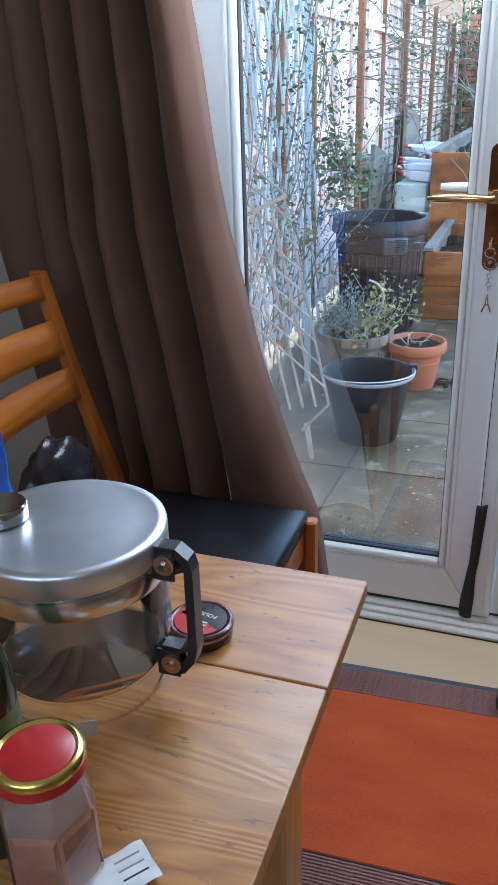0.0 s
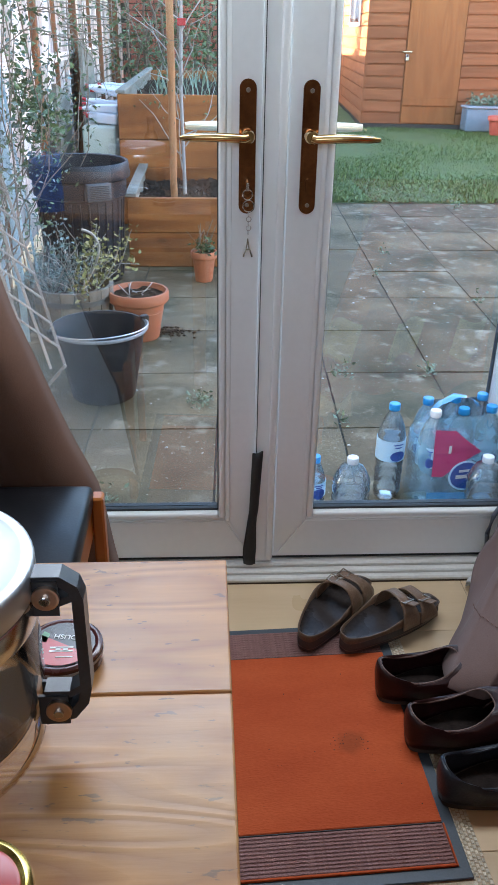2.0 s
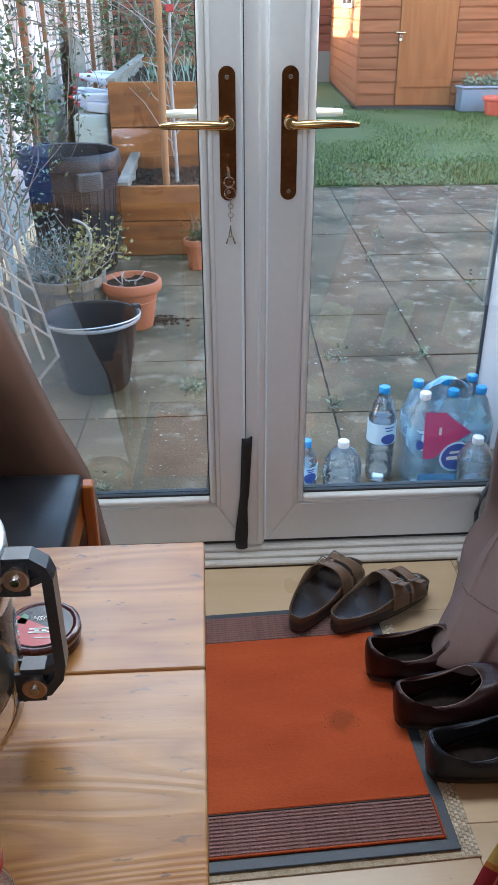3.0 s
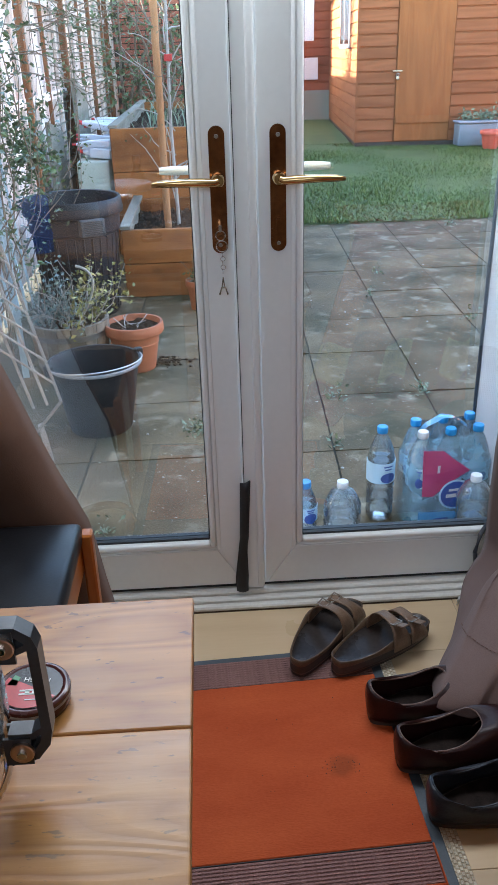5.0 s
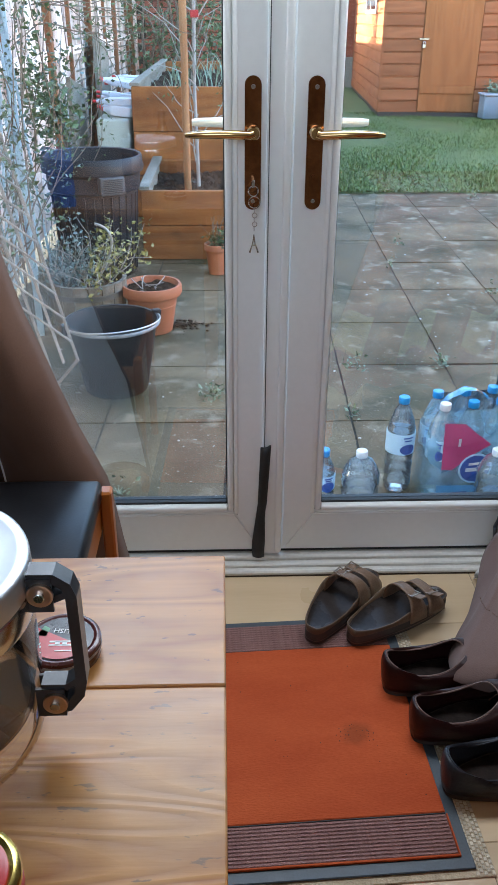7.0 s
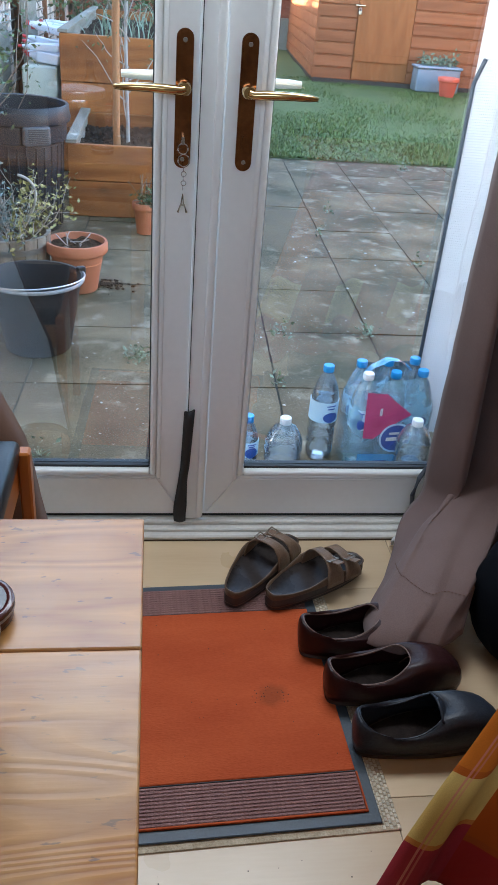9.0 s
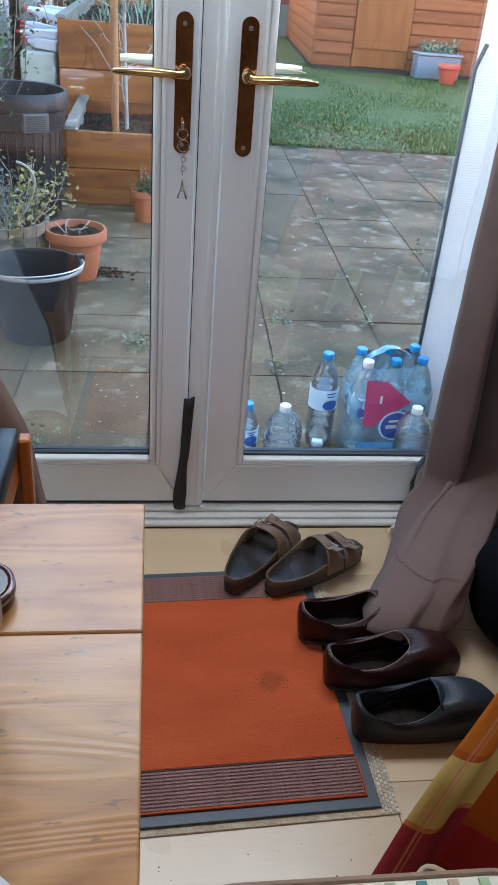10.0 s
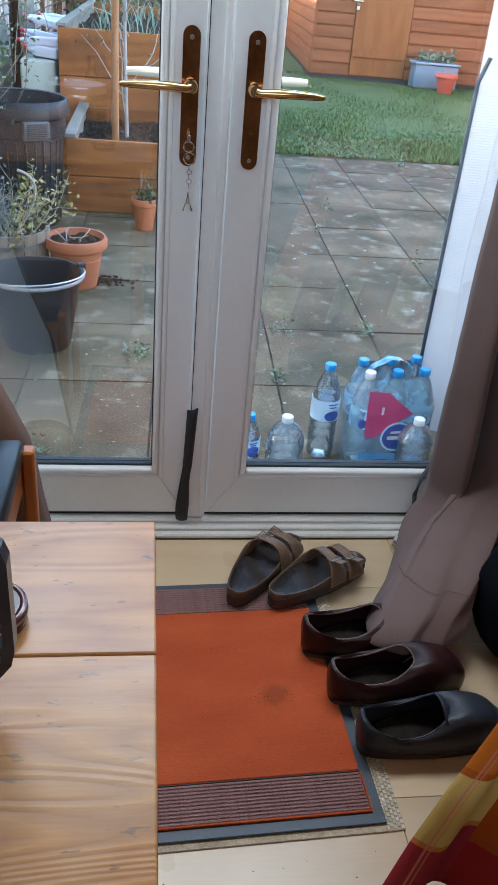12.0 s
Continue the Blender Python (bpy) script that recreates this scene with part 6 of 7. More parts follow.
# --- raised beds
def raised_bed(label, x0, x1, y0, y1, h, boards):
    p = empty("raised_bed", label, "planter", "raised beds")
    t = 0.035
    for k in range(boards):
        z0, z1 = G + h * k / boards + 0.002, G + h * (k + 1) / boards - 0.002
        part("front_board", box(x0, x1, y0, y0 + t, z0, z1, 0.004), BED_WOOD, p)
        part("side_board", box(x0, x0 + t, y0 + t + 0.001, y1, z0, z1, 0.004), GREY_WOOD, p)
        part("side_board", box(x1 - t, x1, y0 + t + 0.001, y1, z0, z1, 0.004), GREY_WOOD, p)
        part("back_board", box(x0, x1, y1 + 0.001, y1 + t, z0, z1, 0.004), BED_WOOD, p)
    part("rim", box(x0 - 0.01, x0 + t + 0.02, y0, y1 + t, G + h + 0.001, G + h + 0.022, 0.003), GREY_WOOD, p, "weathered grey capping board")
    b = sheet(lambda u, v: (x0 + t + u * (x1 - x0 - 2 * t), y0 + t + v * (y1 - y0 - t), G + h - 0.09 + 0.035 * noise.noise((u * 6, v * 6, h)) + 0.030 * noise.noise((u * 26, v * 26, h)) + 0.020 * noise.noise((u * 60, v * 60, h))), 110, 110)
    part("soil", b, SOIL, p, "dark crumbly soil", True)
    return p


raised_bed("low orange wooden raised bed filled with dark soil", -0.597, 0.42, 3.085, 4.20, 0.405, 2)
raised_bed("taller orange wooden raised bed with green shoots", -0.735, 0.42, 4.245, 7.6, 0.875, 3)
b = bmesh.new()
for k in range(150):
    x0, y0 = rnd.uniform(-0.6, 0.3), rnd.uniform(4.6, 7.2)
    L = rnd.uniform(0.15, 0.34)
    a = rnd.uniform(0, 6.28)
    d = Vector((math.cos(a), math.sin(a), 0))
    s_ = Vector((-d.y, d.x, 0)) * 0.007
    p = Vector((x0, y0, G + 0.785))
    pr = None
    for i in range(5):
        f = i / 4
        q_ = p + d * L * 0.55 * f * f + Vector((0, 0, L * (f - 0.35 * f * f)))
        cur = (b.verts.new(q_ - s_ * (1 - 0.9 * f)), b.verts.new(q_ + s_ * (1 - 0.9 * f)))
        if pr:
            b.faces.new((pr[0], pr[1], cur[1], cur[0]))
        pr = cur
tagged(part("bed_shoots", b, LEAF_PALE), "clump of pale green onion-like shoots", "plants", kind="stuff")
stake = tagged(part("garden_stake", tube([(-0.338 + 0.006 * noise.noise((0, 1, k * 0.6)), 3.50, G + 0.25 + 0.09 * k) for k in range(25)], [0.022 + 0.0025 * noise.noise((3, 1, k * 0.9)) for k in range(25)], 14), timber("stake_wood", (0.50, 0.26, 0.12), (0.34, 0.16, 0.07), (0.2, 0.08, 0.03), 2, 0.7, 9, 0.05, 0.3), None, smooth=True), "round orange-brown wooden stake standing in the bed", "stake")
sap = empty("bare_sapling", "thin bare sapling tied beside a stake", "sapling")
b = bmesh.new()
tt = []
for k in range(22):
    z = 0.45 + 0.07 * k
    pts = wander((-0.28 + rnd.uniform(-0.02, 0.02), 3.6, z), (rnd.uniform(-1, 1), rnd.uniform(-0.8, 0.8), 0.7), rnd.uniform(0.25, 0.6), 7, 0.35, rnd)
    tube(pts, [0.005 - 0.0035 * i / 7 for i in range(8)], 4, b, cap=False)
    tt += pts[3:]
part("twigs", b, GREY_TWIG, sap)
part("trunk", tube([(-0.27, 3.6, G + 0.27), (-0.285, 3.6, 0.9), (-0.27, 3.6, 1.6), (-0.25, 3.6, 2.3)], [0.012, 0.010, 0.008, 0.004], 8), GREY_TWIG, sap, smooth=True)
part("leaves", leaf_cloud(bmesh.new(), tt, 220, 0.03, 0.024, 12), LEAF, sap)
part("red_tie", box(-0.30, -0.25, 3.575, 3.592, 1.26, 1.30, 0.004), INK_R, sap, "red plastic tie")

# --- storage box and milk jugs
tub = tagged(part("storage_tub", box(-1.00, -0.765, 4.32, 6.0, G, 0.628, 0.02, 3), surface("greenish_tub", (0.42, 0.46, 0.38), (0.54, 0.57, 0.48), 0.45, 5, 100, 0.1), None, smooth=True), "pale greenish translucent storage tub beside the bed", "tub")
MILK = surface("milky_plastic", (0.66, 0.69, 0.74), (0.80, 0.82, 0.86), 0.35, 9, 120, 0.15)
RED_CAP = surface("red_cap", (0.55, 0.02, 0.025), (0.66, 0.04, 0.04), 0.4, 12, 150, 0.05)


def milk_jug():
    j = empty("milk_jug", "empty white plastic milk jug with red cap lying down", "jug", "row of milk jugs")
    b = box(-0.048, 0.048, -0.048, 0.048, 0.0, 0.14, 0.016, 3)
    for v in b.verts:
        v.co.x *= 1 + 0.05 * noise.noise(v.co * 30)
    part("jug_body", b, MILK, j, smooth=True)
    part("jug_neck", lathe([(0.044, 0.136), (0.034, 0.165), (0.019, 0.185), (0.018, 0.198), (0, 0.198)], 20), MILK, j, smooth=True)
    part("cap", lathe([(0.0215, 0.187), (0.0215, 0.204), (0.019, 0.207), (0, 0.207)], 20), RED_CAP, j, "red screw cap", True)
    return j


mj = milk_jug()
first = True
for r_ in range(14):
    for c_ in range(2):
        z = 0.628 + 0.035
        m = pose(-0.750 + 0.015 * (r_ % 2), 4.40 + 0.108 * r_, z, 0, -88 + rnd.uniform(-6, 6), rnd.uniform(-16, 16))
        if c_ == 1:
            m = pose(-0.745 - rnd.uniform(0, 0.03), 4.44 + 0.108 * r_, 0.628 + 0.102 + (0.0 if r_ < 4 else 0.067), 0, -86 + rnd.uniform(-8, 8), rnd.uniform(-20, 20))
        m = m @ Matrix.Diagonal((0.70, 0.70, 1.15, 1))
        if first:
            mj.matrix_world = m
            first = False
        else:
            copy_thing(mj, m)

# --- bottles outside the door
PET = clear("clear_pet", (0.92, 0.965, 0.99), gloss=2.8, tint_mix=0.13, dirt=0.14, body=(0.66, 0.87, 1.0))
WATER = clear("water", (0.86, 0.94, 0.97), gloss=0.5, tint_mix=0.02, body=(0.7, 0.85, 0.95))
CAP_B = surface("blue_cap", (0.02, 0.26, 0.62), (0.04, 0.34, 0.72), 0.35, 20, 150, 0.05)
CAP_W = surface("white_cap", (0.74, 0.74, 0.74), (0.82, 0.82, 0.82), 0.35, 20, 150, 0.05)
LBL = surface("pale_blue_label", (0.52, 0.76, 0.94), (0.66, 0.86, 0.98), 0.35, 20, 150, 0.05)
LBL_D = surface("deep_blue_print", (0.01, 0.06, 0.30), (0.02, 0.09, 0.38), 0.35, 20, 150, 0.05)
LBL_R = surface("raspberry_print", (0.52, 0.03, 0.13), (0.62, 0.05, 0.18), 0.3, 20, 150, 0.05)


def bottle(label, x, y, r, h, cap, labelled, group, turn=0.0, ribs=6, fill=True):
    t_ = empty("water_bottle", label, "bottle", group)
    pr = [(0.0, 0.006), (r * 0.55, 0.004), (r * 0.8, 0.0), (r * 0.96, 0.008)]
    sh = h * 0.66
    for k in range(ribs):
        z = 0.02 + (sh - 0.02) * k / ribs
        dz = (sh - 0.02) / ribs
        pinch = 0.90 if ribs > 5 and k == ribs // 2 - 1 else 0.955
        pr += [(r, z + dz * 0.15), (r, z + dz * 0.55), (r * pinch, z + dz * 0.8)]
    pr += [(r, sh), (r * 0.97, sh + 0.03 * h), (r * 0.82, sh + 0.12 * h), (r * 0.55, sh + 0.22 * h), (0.0145, sh + 0.265 * h), (0.0135, h - 0.012), (0.0, h - 0.012)]
    o = part("bottle_body", lathe(pr, 32, None, (x, y, G)), PET, t_, smooth=True)
    o.visible_shadow = False
    part("cap", lathe([(0.0155, h - 0.020), (0.0165, h - 0.018), (0.0165, h - 0.002), (0.015, h), (0, h)], 24, None, (x, y, G)), cap, t_, smooth=True)
    if labelled:
        lb = part("label", lathe([(r + 0.0008, h * 0.44), (r + 0.0014, h * 0.44), (r + 0.0014, h * 0.655), (r + 0.0008, h * 0.655)], 32, None, (x, y, G)), LBL, t_, "pale blue wrap label", True)
        b = bmesh.new()
        cz = G + h * 0.50
        ring_ = []
        for k in range(24):
            a = 2 * math.pi * k / 24
            aa = radians(-90 + turn) + 0.55 * math.cos(a)
            ring_.append(b.verts.new((x + (r + 0.0025) * math.cos(aa), y + (r + 0.0025) * math.sin(aa), cz + 0.017 * math.sin(a))))
        cc = b.verts.new((x + (r + 0.004) * math.cos(radians(-90 + turn)), y + (r + 0.004) * math.sin(radians(-90 + turn)), cz))
        for k in range(24):
            b.faces.new((cc, ring_[k], ring_[(k + 1) % 24]))
        part("emblem", b, LBL_D, lb, "dark blue oval emblem")
        for z, w in ((0.615, 0.5), (0.585, 0.38)):
            b = bmesh.new()
            lo = [b.verts.new((x + (r + 0.0022) * math.cos(radians(-90 + turn + 40 * w * s_)), y + (r + 0.0022) * math.sin(radians(-90 + turn + 40 * w * s_)), G + h * z)) for s_ in (-1, -0.5, 0, 0.5, 1)]
            hi = [b.verts.new((v.co.x, v.co.y, v.co.z + 0.004)) for v in lo]
            for k in range(4):
                b.faces.new((lo[k], lo[k + 1], hi[k + 1], hi[k]))
            part("label_bar", b, LBL_D, lb)
    return t_


bottle("tall clear water bottle with blue cap and label", 0.407, 0.425, 0.0425, 0.312, CAP_B, True, "water bottles", 20)
bottle("squat clear plastic bottle with white cap", 0.262, 0.262, 0.055, 0.222, CAP_W, False, "squat bottles", 0, 4)
bottle("squat clear plastic bottle with white cap beside the multipack", 0.652, 0.268, 0.052, 0.218, CAP_W, False, "squat bottles", 0, 4)
bottle("small clear water bottle with blue label", 0.158, 0.285, 0.034, 0.215, CAP_B, True, "water bottles", 20, 5)
mp_ = []
for i in range(3):
    for j in range(2):
        xx, yy = 0.520 + 0.088 * i, 0.385 + 0.088 * j + 0.015 * i
        bottle("clear water bottle with blue cap in a shrink-wrapped pack", xx, yy, 0.0425, 0.308, CAP_W if (i, j) == (0, 0) else CAP_B, True, "multipack bottles", -30 + 15 * i, 6, False)
        mp_.append((xx, yy))
wrap = empty("multipack_wrap", "clear shrink wrap with raspberry and blue printed panels", "packaging")
def wr(u, v):
    a = 2 * math.pi * u
    cx, cy = 0.608, 0.444
    sx, sy = 0.139, 0.096
    k = 1 - 0.30 * max(0, v - 0.68) / 0.32
    ex = math.copysign(abs(math.cos(a)) ** 0.45, math.cos(a))
    ey = math.copysign(abs(math.sin(a)) ** 0.45, math.sin(a))
    return (cx + sx * ex * k, cy + sy * ey * k + 0.015 * ex, G + 0.004 + 0.285 * v + 0.006 * noise.noise((ex * 3, ey * 3, v * 4)) * v)
FILM = clear("shrink_film", (0.90, 0.965, 0.99), gloss=1.9, rough=0.08, tint_mix=0.22, dirt=0.26, body=(0.40, 0.78, 1.0))
wo = part("film", sheet(wr, 64, 14), FILM, wrap, smooth=True)
wo.visible_shadow = False
def on_front(px, pz):
    """A point on the pack's front face; px along the face in metres."""
    return Vector((0.608 + px, 0.3455 + 0.108 * px - 0.002, G + pz))
def panel(name, outline, material, parent, lift, label=""):
    b = bmesh.new()
    b.faces.new([b.verts.new(on_front(a, z) + Vector((0, -lift, 0))) for a, z in outline])
    b.normal_update()
    o = part(name, b, material, parent, label)
    md = o.modifiers.new("thick", 'SOLIDIFY')
    md.thickness = 0.0004
    return o
panel("printed_panel", [(-0.092, 0.115), (-0.060, 0.110), (-0.030, 0.135), (0.010, 0.165), (0.052, 0.190), (0.030, 0.208), (-0.005, 0.235), (-0.035, 0.262), (-0.098, 0.268)], LBL_R, wrap, 0.001, "raspberry red printed panel")
panel("printed_panel", [(0.012 + 0.052 * math.cos(2 * math.pi * k / 28), 0.112 + 0.050 * math.sin(2 * math.pi * k / 28)) for k in range(28)], LBL, wrap, 0.002, "pale blue ring")
panel("printed_panel", [(0.012 + 0.046 * math.cos(2 * math.pi * k / 28), 0.112 + 0.044 * math.sin(2 * math.pi * k / 28)) for k in range(28)], LBL_D, wrap, 0.003, "dark blue round emblem")
for z, w0, w1, hgt in ((0.124, -0.022, 0.030, 0.010), (0.103, -0.030, 0.044, 0.014)):
    panel("emblem_bar", [(0.012 + w0, z), (0.012 + w1, z + 0.002), (0.012 + w1, z + hgt), (0.012 + w0, z + hgt - 0.002)], INK_W, wrap, 0.004)
panel("printed_panel", [(-0.10, 0.010), (0.12, 0.012), (0.12, 0.045), (-0.10, 0.060)], surface("sky_blue_print", (0.12, 0.40, 0.75), (0.2, 0.5, 0.82), 0.3, 20, 150, 0.05), wrap, 0.001, "sky-blue printed foot")
panel("emblem_bar", [(-0.05, 0.012), (-0.005, 0.013), (-0.005, 0.034), (-0.05, 0.034)], LBL_D, wrap, 0.002)
panel("emblem_bar", [(-0.050, 0.190), (-0.042, 0.190), (-0.042, 0.215), (-0.050, 0.215)], INK_W, wrap, 0.002)
hn = part("carry_handle", sheet(lambda u, v: (0.60 + 0.075 * (u - 0.5) * 2, 0.44 + 0.03 * (v - 0.5) + 0.01 * (u - 0.5), G + 0.285 + 0.045 * math.sin(math.pi * u) + 0.008 * noise.noise((u * 5, v * 5, 0))), 16, 4), clear("blue_tape", (0.5, 0.75, 0.95), gloss=1.5, tint_mix=0.5, body=(0.15, 0.5, 0.85)), wrap, "blue printed carry tape", True)

# --- mesh screen beside the door
scr = empty("mesh_screen", "white mesh screen panel in a dark slim frame", "screen")
DARK_T = surface("dark_tube", (0.03, 0.04, 0.055), (0.07, 0.085, 0.105), 0.4, 20, 200, 0.1)
S0, S1 = Vector((0.715, 0.52, 0)), Vector((1.15, 0.34, 0))
def sp3(a, z, off=0.0):
    p = S0.lerp(S1, a)
    return Vector((p.x, p.y + off, z))
part("frame_tube", tube([sp3(0, G), sp3(0, 0.5), sp3(0.0, 1.06), sp3(0.04, 1.12)], 0.006, 8), DARK_T, scr, smooth=True)
part("frame_tube", tube([sp3(1, G), sp3(1, 1.35)], 0.006, 8), DARK_T, scr, smooth=True)
WHITE_MESH = surface("white_mesh_strand", (0.72, 0.74, 0.76), (0.82, 0.83, 0.85), 0.6, 20, 200, 0.05)
b = bmesh.new()
for k in range(190):
    z = 0.02 + 0.0070 * k
    lo, hi = [], []
    for a, zz in ((0, z), (1, z + 0.02)):
        p = sp3(a, zz)
        lo.append(b.verts.new(p))
        hi.append(b.verts.new(p + Vector((0, 0.003, 0.0058))))
    b.faces.new((lo[0], lo[1], hi[1], hi[0]))
for k in range(90):
    a = k / 89
    p, q_ = sp3(a, 0.02, 0.001), sp3(a, 1.34, 0.001)
    b.faces.new([b.verts.new(v) for v in (p, p + Vector((0.0025, -0.001, 0)), q_ + Vector((0.0025, -0.001, 0)), q_)])
part("mesh", b, WHITE_MESH, scr, "fine white plastic mesh")

# --- lawn, shed, far things
lawn = tagged(part("lawn", sheet(lambda u, v: (-0.2 + 8 * u, 5.13 + 12 * v, G - 0.012 + 0.02 * noise.noise((u * 9, v * 9, 0)) + 0.03 * min(1, v * 6)), 60, 80), surface("lawn_base", (0.050, 0.075, 0.018), (0.110, 0.145, 0.040), 0.9, 3, 70, 0.6)), "damp green garden lawn base", "lawn", kind="structure")
rs = np.random.RandomState(5)
N = 80000
gx = 0.3 + 5.2 * rs.rand(N)
gy = 5.12 + 6.2 * rs.rand(N) ** 1.25
gh = (0.014 + 0.026 * rs.rand(N)) * (1 + 0.5 * np.sin(gx * 3) * np.cos(gy * 2.3))
ga = rs.rand(N) * 6.283
gl_ = rs.rand(N) * 0.05
co = np.empty((N, 3, 3))
wdt = 0.0055 + 0.004 * rs.rand(N)
zz = np.full(N, G + 0.006)
for i, s_ in ((0, -1), (1, 1)):
    co[:, i, 0], co[:, i, 1], co[:, i, 2] = gx + s_ * wdt * np.cos(ga), gy + s_ * wdt * np.sin(ga), zz
co[:, 2, 0], co[:, 2, 1], co[:, 2, 2] = gx - gl_ * np.sin(ga), gy + gl_ * np.cos(ga), zz + gh
me = bpy.data.meshes.new("grass")
me.from_pydata(co.reshape(-1, 3).tolist(), [], np.arange(3 * N).reshape(-1, 3).tolist())
me.materials.append(leaf_mat("grass_blade", (0.065, 0.110, 0.018), (0.150, 0.205, 0.050)))
tagged(new("grass", me), "short damp green grass with uneven tufts", "grass", kind="stuff")

shed = empty("shed", "orange shiplap garden shed with padlocked plank door", "shed")
SX0, SX1, SY0, SY1, SH = 2.13, 4.9, 10.70, 15.7, 2.25
part("core", box(SX0 + 0.02, SX1, SY0 + 0.03, SY1, 0.0, SH - 0.02), SHED_WOOD, shed)
DX0, DX1 = 2.69, 3.49
BHT = 0.158
def shiplap(L):
    b = bmesh.new()
    o = [(0, 0), (-0.018, 0.0), (-0.022, 0.006), (-0.020, BHT * 0.86), (-0.003, BHT * 0.90), (-0.002, BHT), (0, BHT)]
    a = [b.verts.new((0, y_, z_)) for y_, z_ in o]
    c_ = [b.verts.new((L, y_, z_)) for y_, z_ in o]
    for i in range(len(o) - 1):
        b.faces.new((a[i], a[i + 1], c_[i + 1], c_[i]))
    b.faces.new(a[::-1])
    b.faces.new(c_)
    bmesh.ops.recalc_face_normals(b, faces=b.faces)
    return b
fl = part("shiplap_board", shiplap(DX0 - SX0 - 0.01), SHED_WOOD, shed)
fr_ = part("shiplap_board", shiplap(SX1 - DX1), SHED_WOOD, shed)
sl_ = part("shiplap_board", shiplap(SY1 - SY0), SHED_WOOD, shed)
for k in range(14):
    z = 0.05 + BHT * k
    for src, m in ((fl, pose(SX0, SY0 + 0.028, z)), (fr_, pose(DX1, SY0 + 0.028, z)), (sl_, pose(SX0 + 0.018, SY1, z, 0, 0, -90))):
        if k == 0:
            src.matrix_world = m
        else:
            o = new("shiplap_board", src.data)
            o.parent = shed
            o.matrix_world = m
sdoor = part("shed_door", box(DX0 + 0.008, DX1 - 0.008, SY0 - 0.002, SY0 + 0.026, 0.06, 2.0, 0.004), SHED_DOOR, shed, "smooth orange-brown boarded door")
for k in range(1, 6):
    x = DX0 + (DX1 - DX0) * k / 6
    part("door_groove", box(x - 0.003, x + 0.003, SY0 - 0.0035, SY0 - 0.0005, 0.07, 1.99), SHED_DOOR, sdoor)
part("door_ledge", box(DX0 + 0.02, DX1 - 0.02, SY0 - 0.022, SY0 - 0.004, 0.30, 0.40, 0.003), SHED_DOOR, sdoor)
part("bolt", box(DX0 - 0.05, DX0 + 0.085, SY0 - 0.028, SY0 - 0.006, 0.985, 1.005, 0.003), CHROME, sdoor, "galvanised bolt")
pl_ = bmesh.new()
box(DX0 - 0.005, DX0 + 0.045, SY0 - 0.045, SY0 - 0.025, 0.88, 0.935, 0.006, 1, pl_)
part("padlock", pl_, CHROME, sdoor, "small steel padlock")
b = ring((DX0 + 0.02, SY0 - 0.035, 0.945), 0.018, 0.004, "y", 14)
part("shackle", b, CHROME, sdoor)
# dark colour here paints the shade beneath the shed
part("base_plate", box(SX0 + 0.01, SX1, SY0 + 0.01, SY1, G - 0.02, 0.048), SOLE, shed, "bearer under the shed, its shade put into the dark colour")
part("corner_trim", box(SX0 - 0.006, SX0 + 0.03, SY0 - 0.006, SY0 + 0.004, 0.05, SH, 0.002), SHED_WOOD, shed)
sw = part("window", box(SX0 - 0.020, SX0 - 0.004, 11.75, 13.3, 1.30, 2.08, 0.004), UPVC, shed, "pale framed side window")
for y0 in (11.83, 12.57):
    part("pane", box(SX0 - 0.024, SX0 - 0.0205, y0, y0 + 0.66, 1.36, 2.02), surface("dark_pane", (0.02, 0.025, 0.03), (0.05, 0.06, 0.07), 0.08, 3, 60, 0.0), sw)
rf = bmesh.new()
for sgn in (-1, 1):
    cx = (SX0 + SX1) / 2
    vs = [(cx, SY0 - 0.15, SH + 0.45), (cx + sgn * (SX1 - SX0 + 0.3) / 2, SY0 - 0.15, SH - 0.06), (cx + sgn * (SX1 - SX0 + 0.3) / 2, SY1 + 0.1, SH - 0.06), (cx, SY1 + 0.1, SH + 0.45)]
    rf.faces.new([rf.verts.new(v) for v in vs])
o = part("roof", rf, surface("roof_felt", (0.04, 0.05, 0.04), (0.08, 0.09, 0.08), 0.9, 8, 200, 0.5), shed, "dark green roofing felt")
o.modifiers.new("thick", 'SOLIDIFY').thickness = 0.02
turn_ = pose(SX0, SY0, 0, 0, 0, -4.0) @ Matrix.Translation((-SX0, -SY0, 0))
shed.matrix_world = turn_
crt = empty("plastic_crate", "grey-blue plastic trough with plants by the shed", "crate")
part("trough", box(3.54, 4.16, 10.24, 10.52, 0.0, 0.30, 0.015, 2), surface("blue_grey_plastic", (0.16, 0.20, 0.24), (0.25, 0.30, 0.34), 0.5, 8, 120, 0.1), crt, smooth=True)
part("rim", box(3.52, 4.18, 10.22, 10.54, 0.301, 0.33, 0.008), surface("blue_grey_rim", (0.25, 0.29, 0.33), (0.36, 0.40, 0.44), 0.5, 8, 120, 0.1), crt)
part("foliage", leaf_cloud(bmesh.new(), [(3.68, 10.38, 0.38), (3.88, 10.38, 0.36), (4.03, 10.38, 0.40)], 260, 0.05, 0.06, 21), LEAF_PALE, crt)
_G = G
G = 0.0
pot("flower_pot", "bright red plastic pot standing on the grass", 3.87, 9.85, 0.15, 0.24, surface("red_pot", (0.58, 0.10, 0.06), (0.68, 0.16, 0.10), 0.55, 8, 120, 0.1))
G = _G
hut = empty("far_hut", "red-brown boarded outbuilding beyond the shed", "outbuilding")
part("core", box(-0.2, 3.6, 16.03, 18.5, 0.55, 2.9), SHED_WOOD, hut)
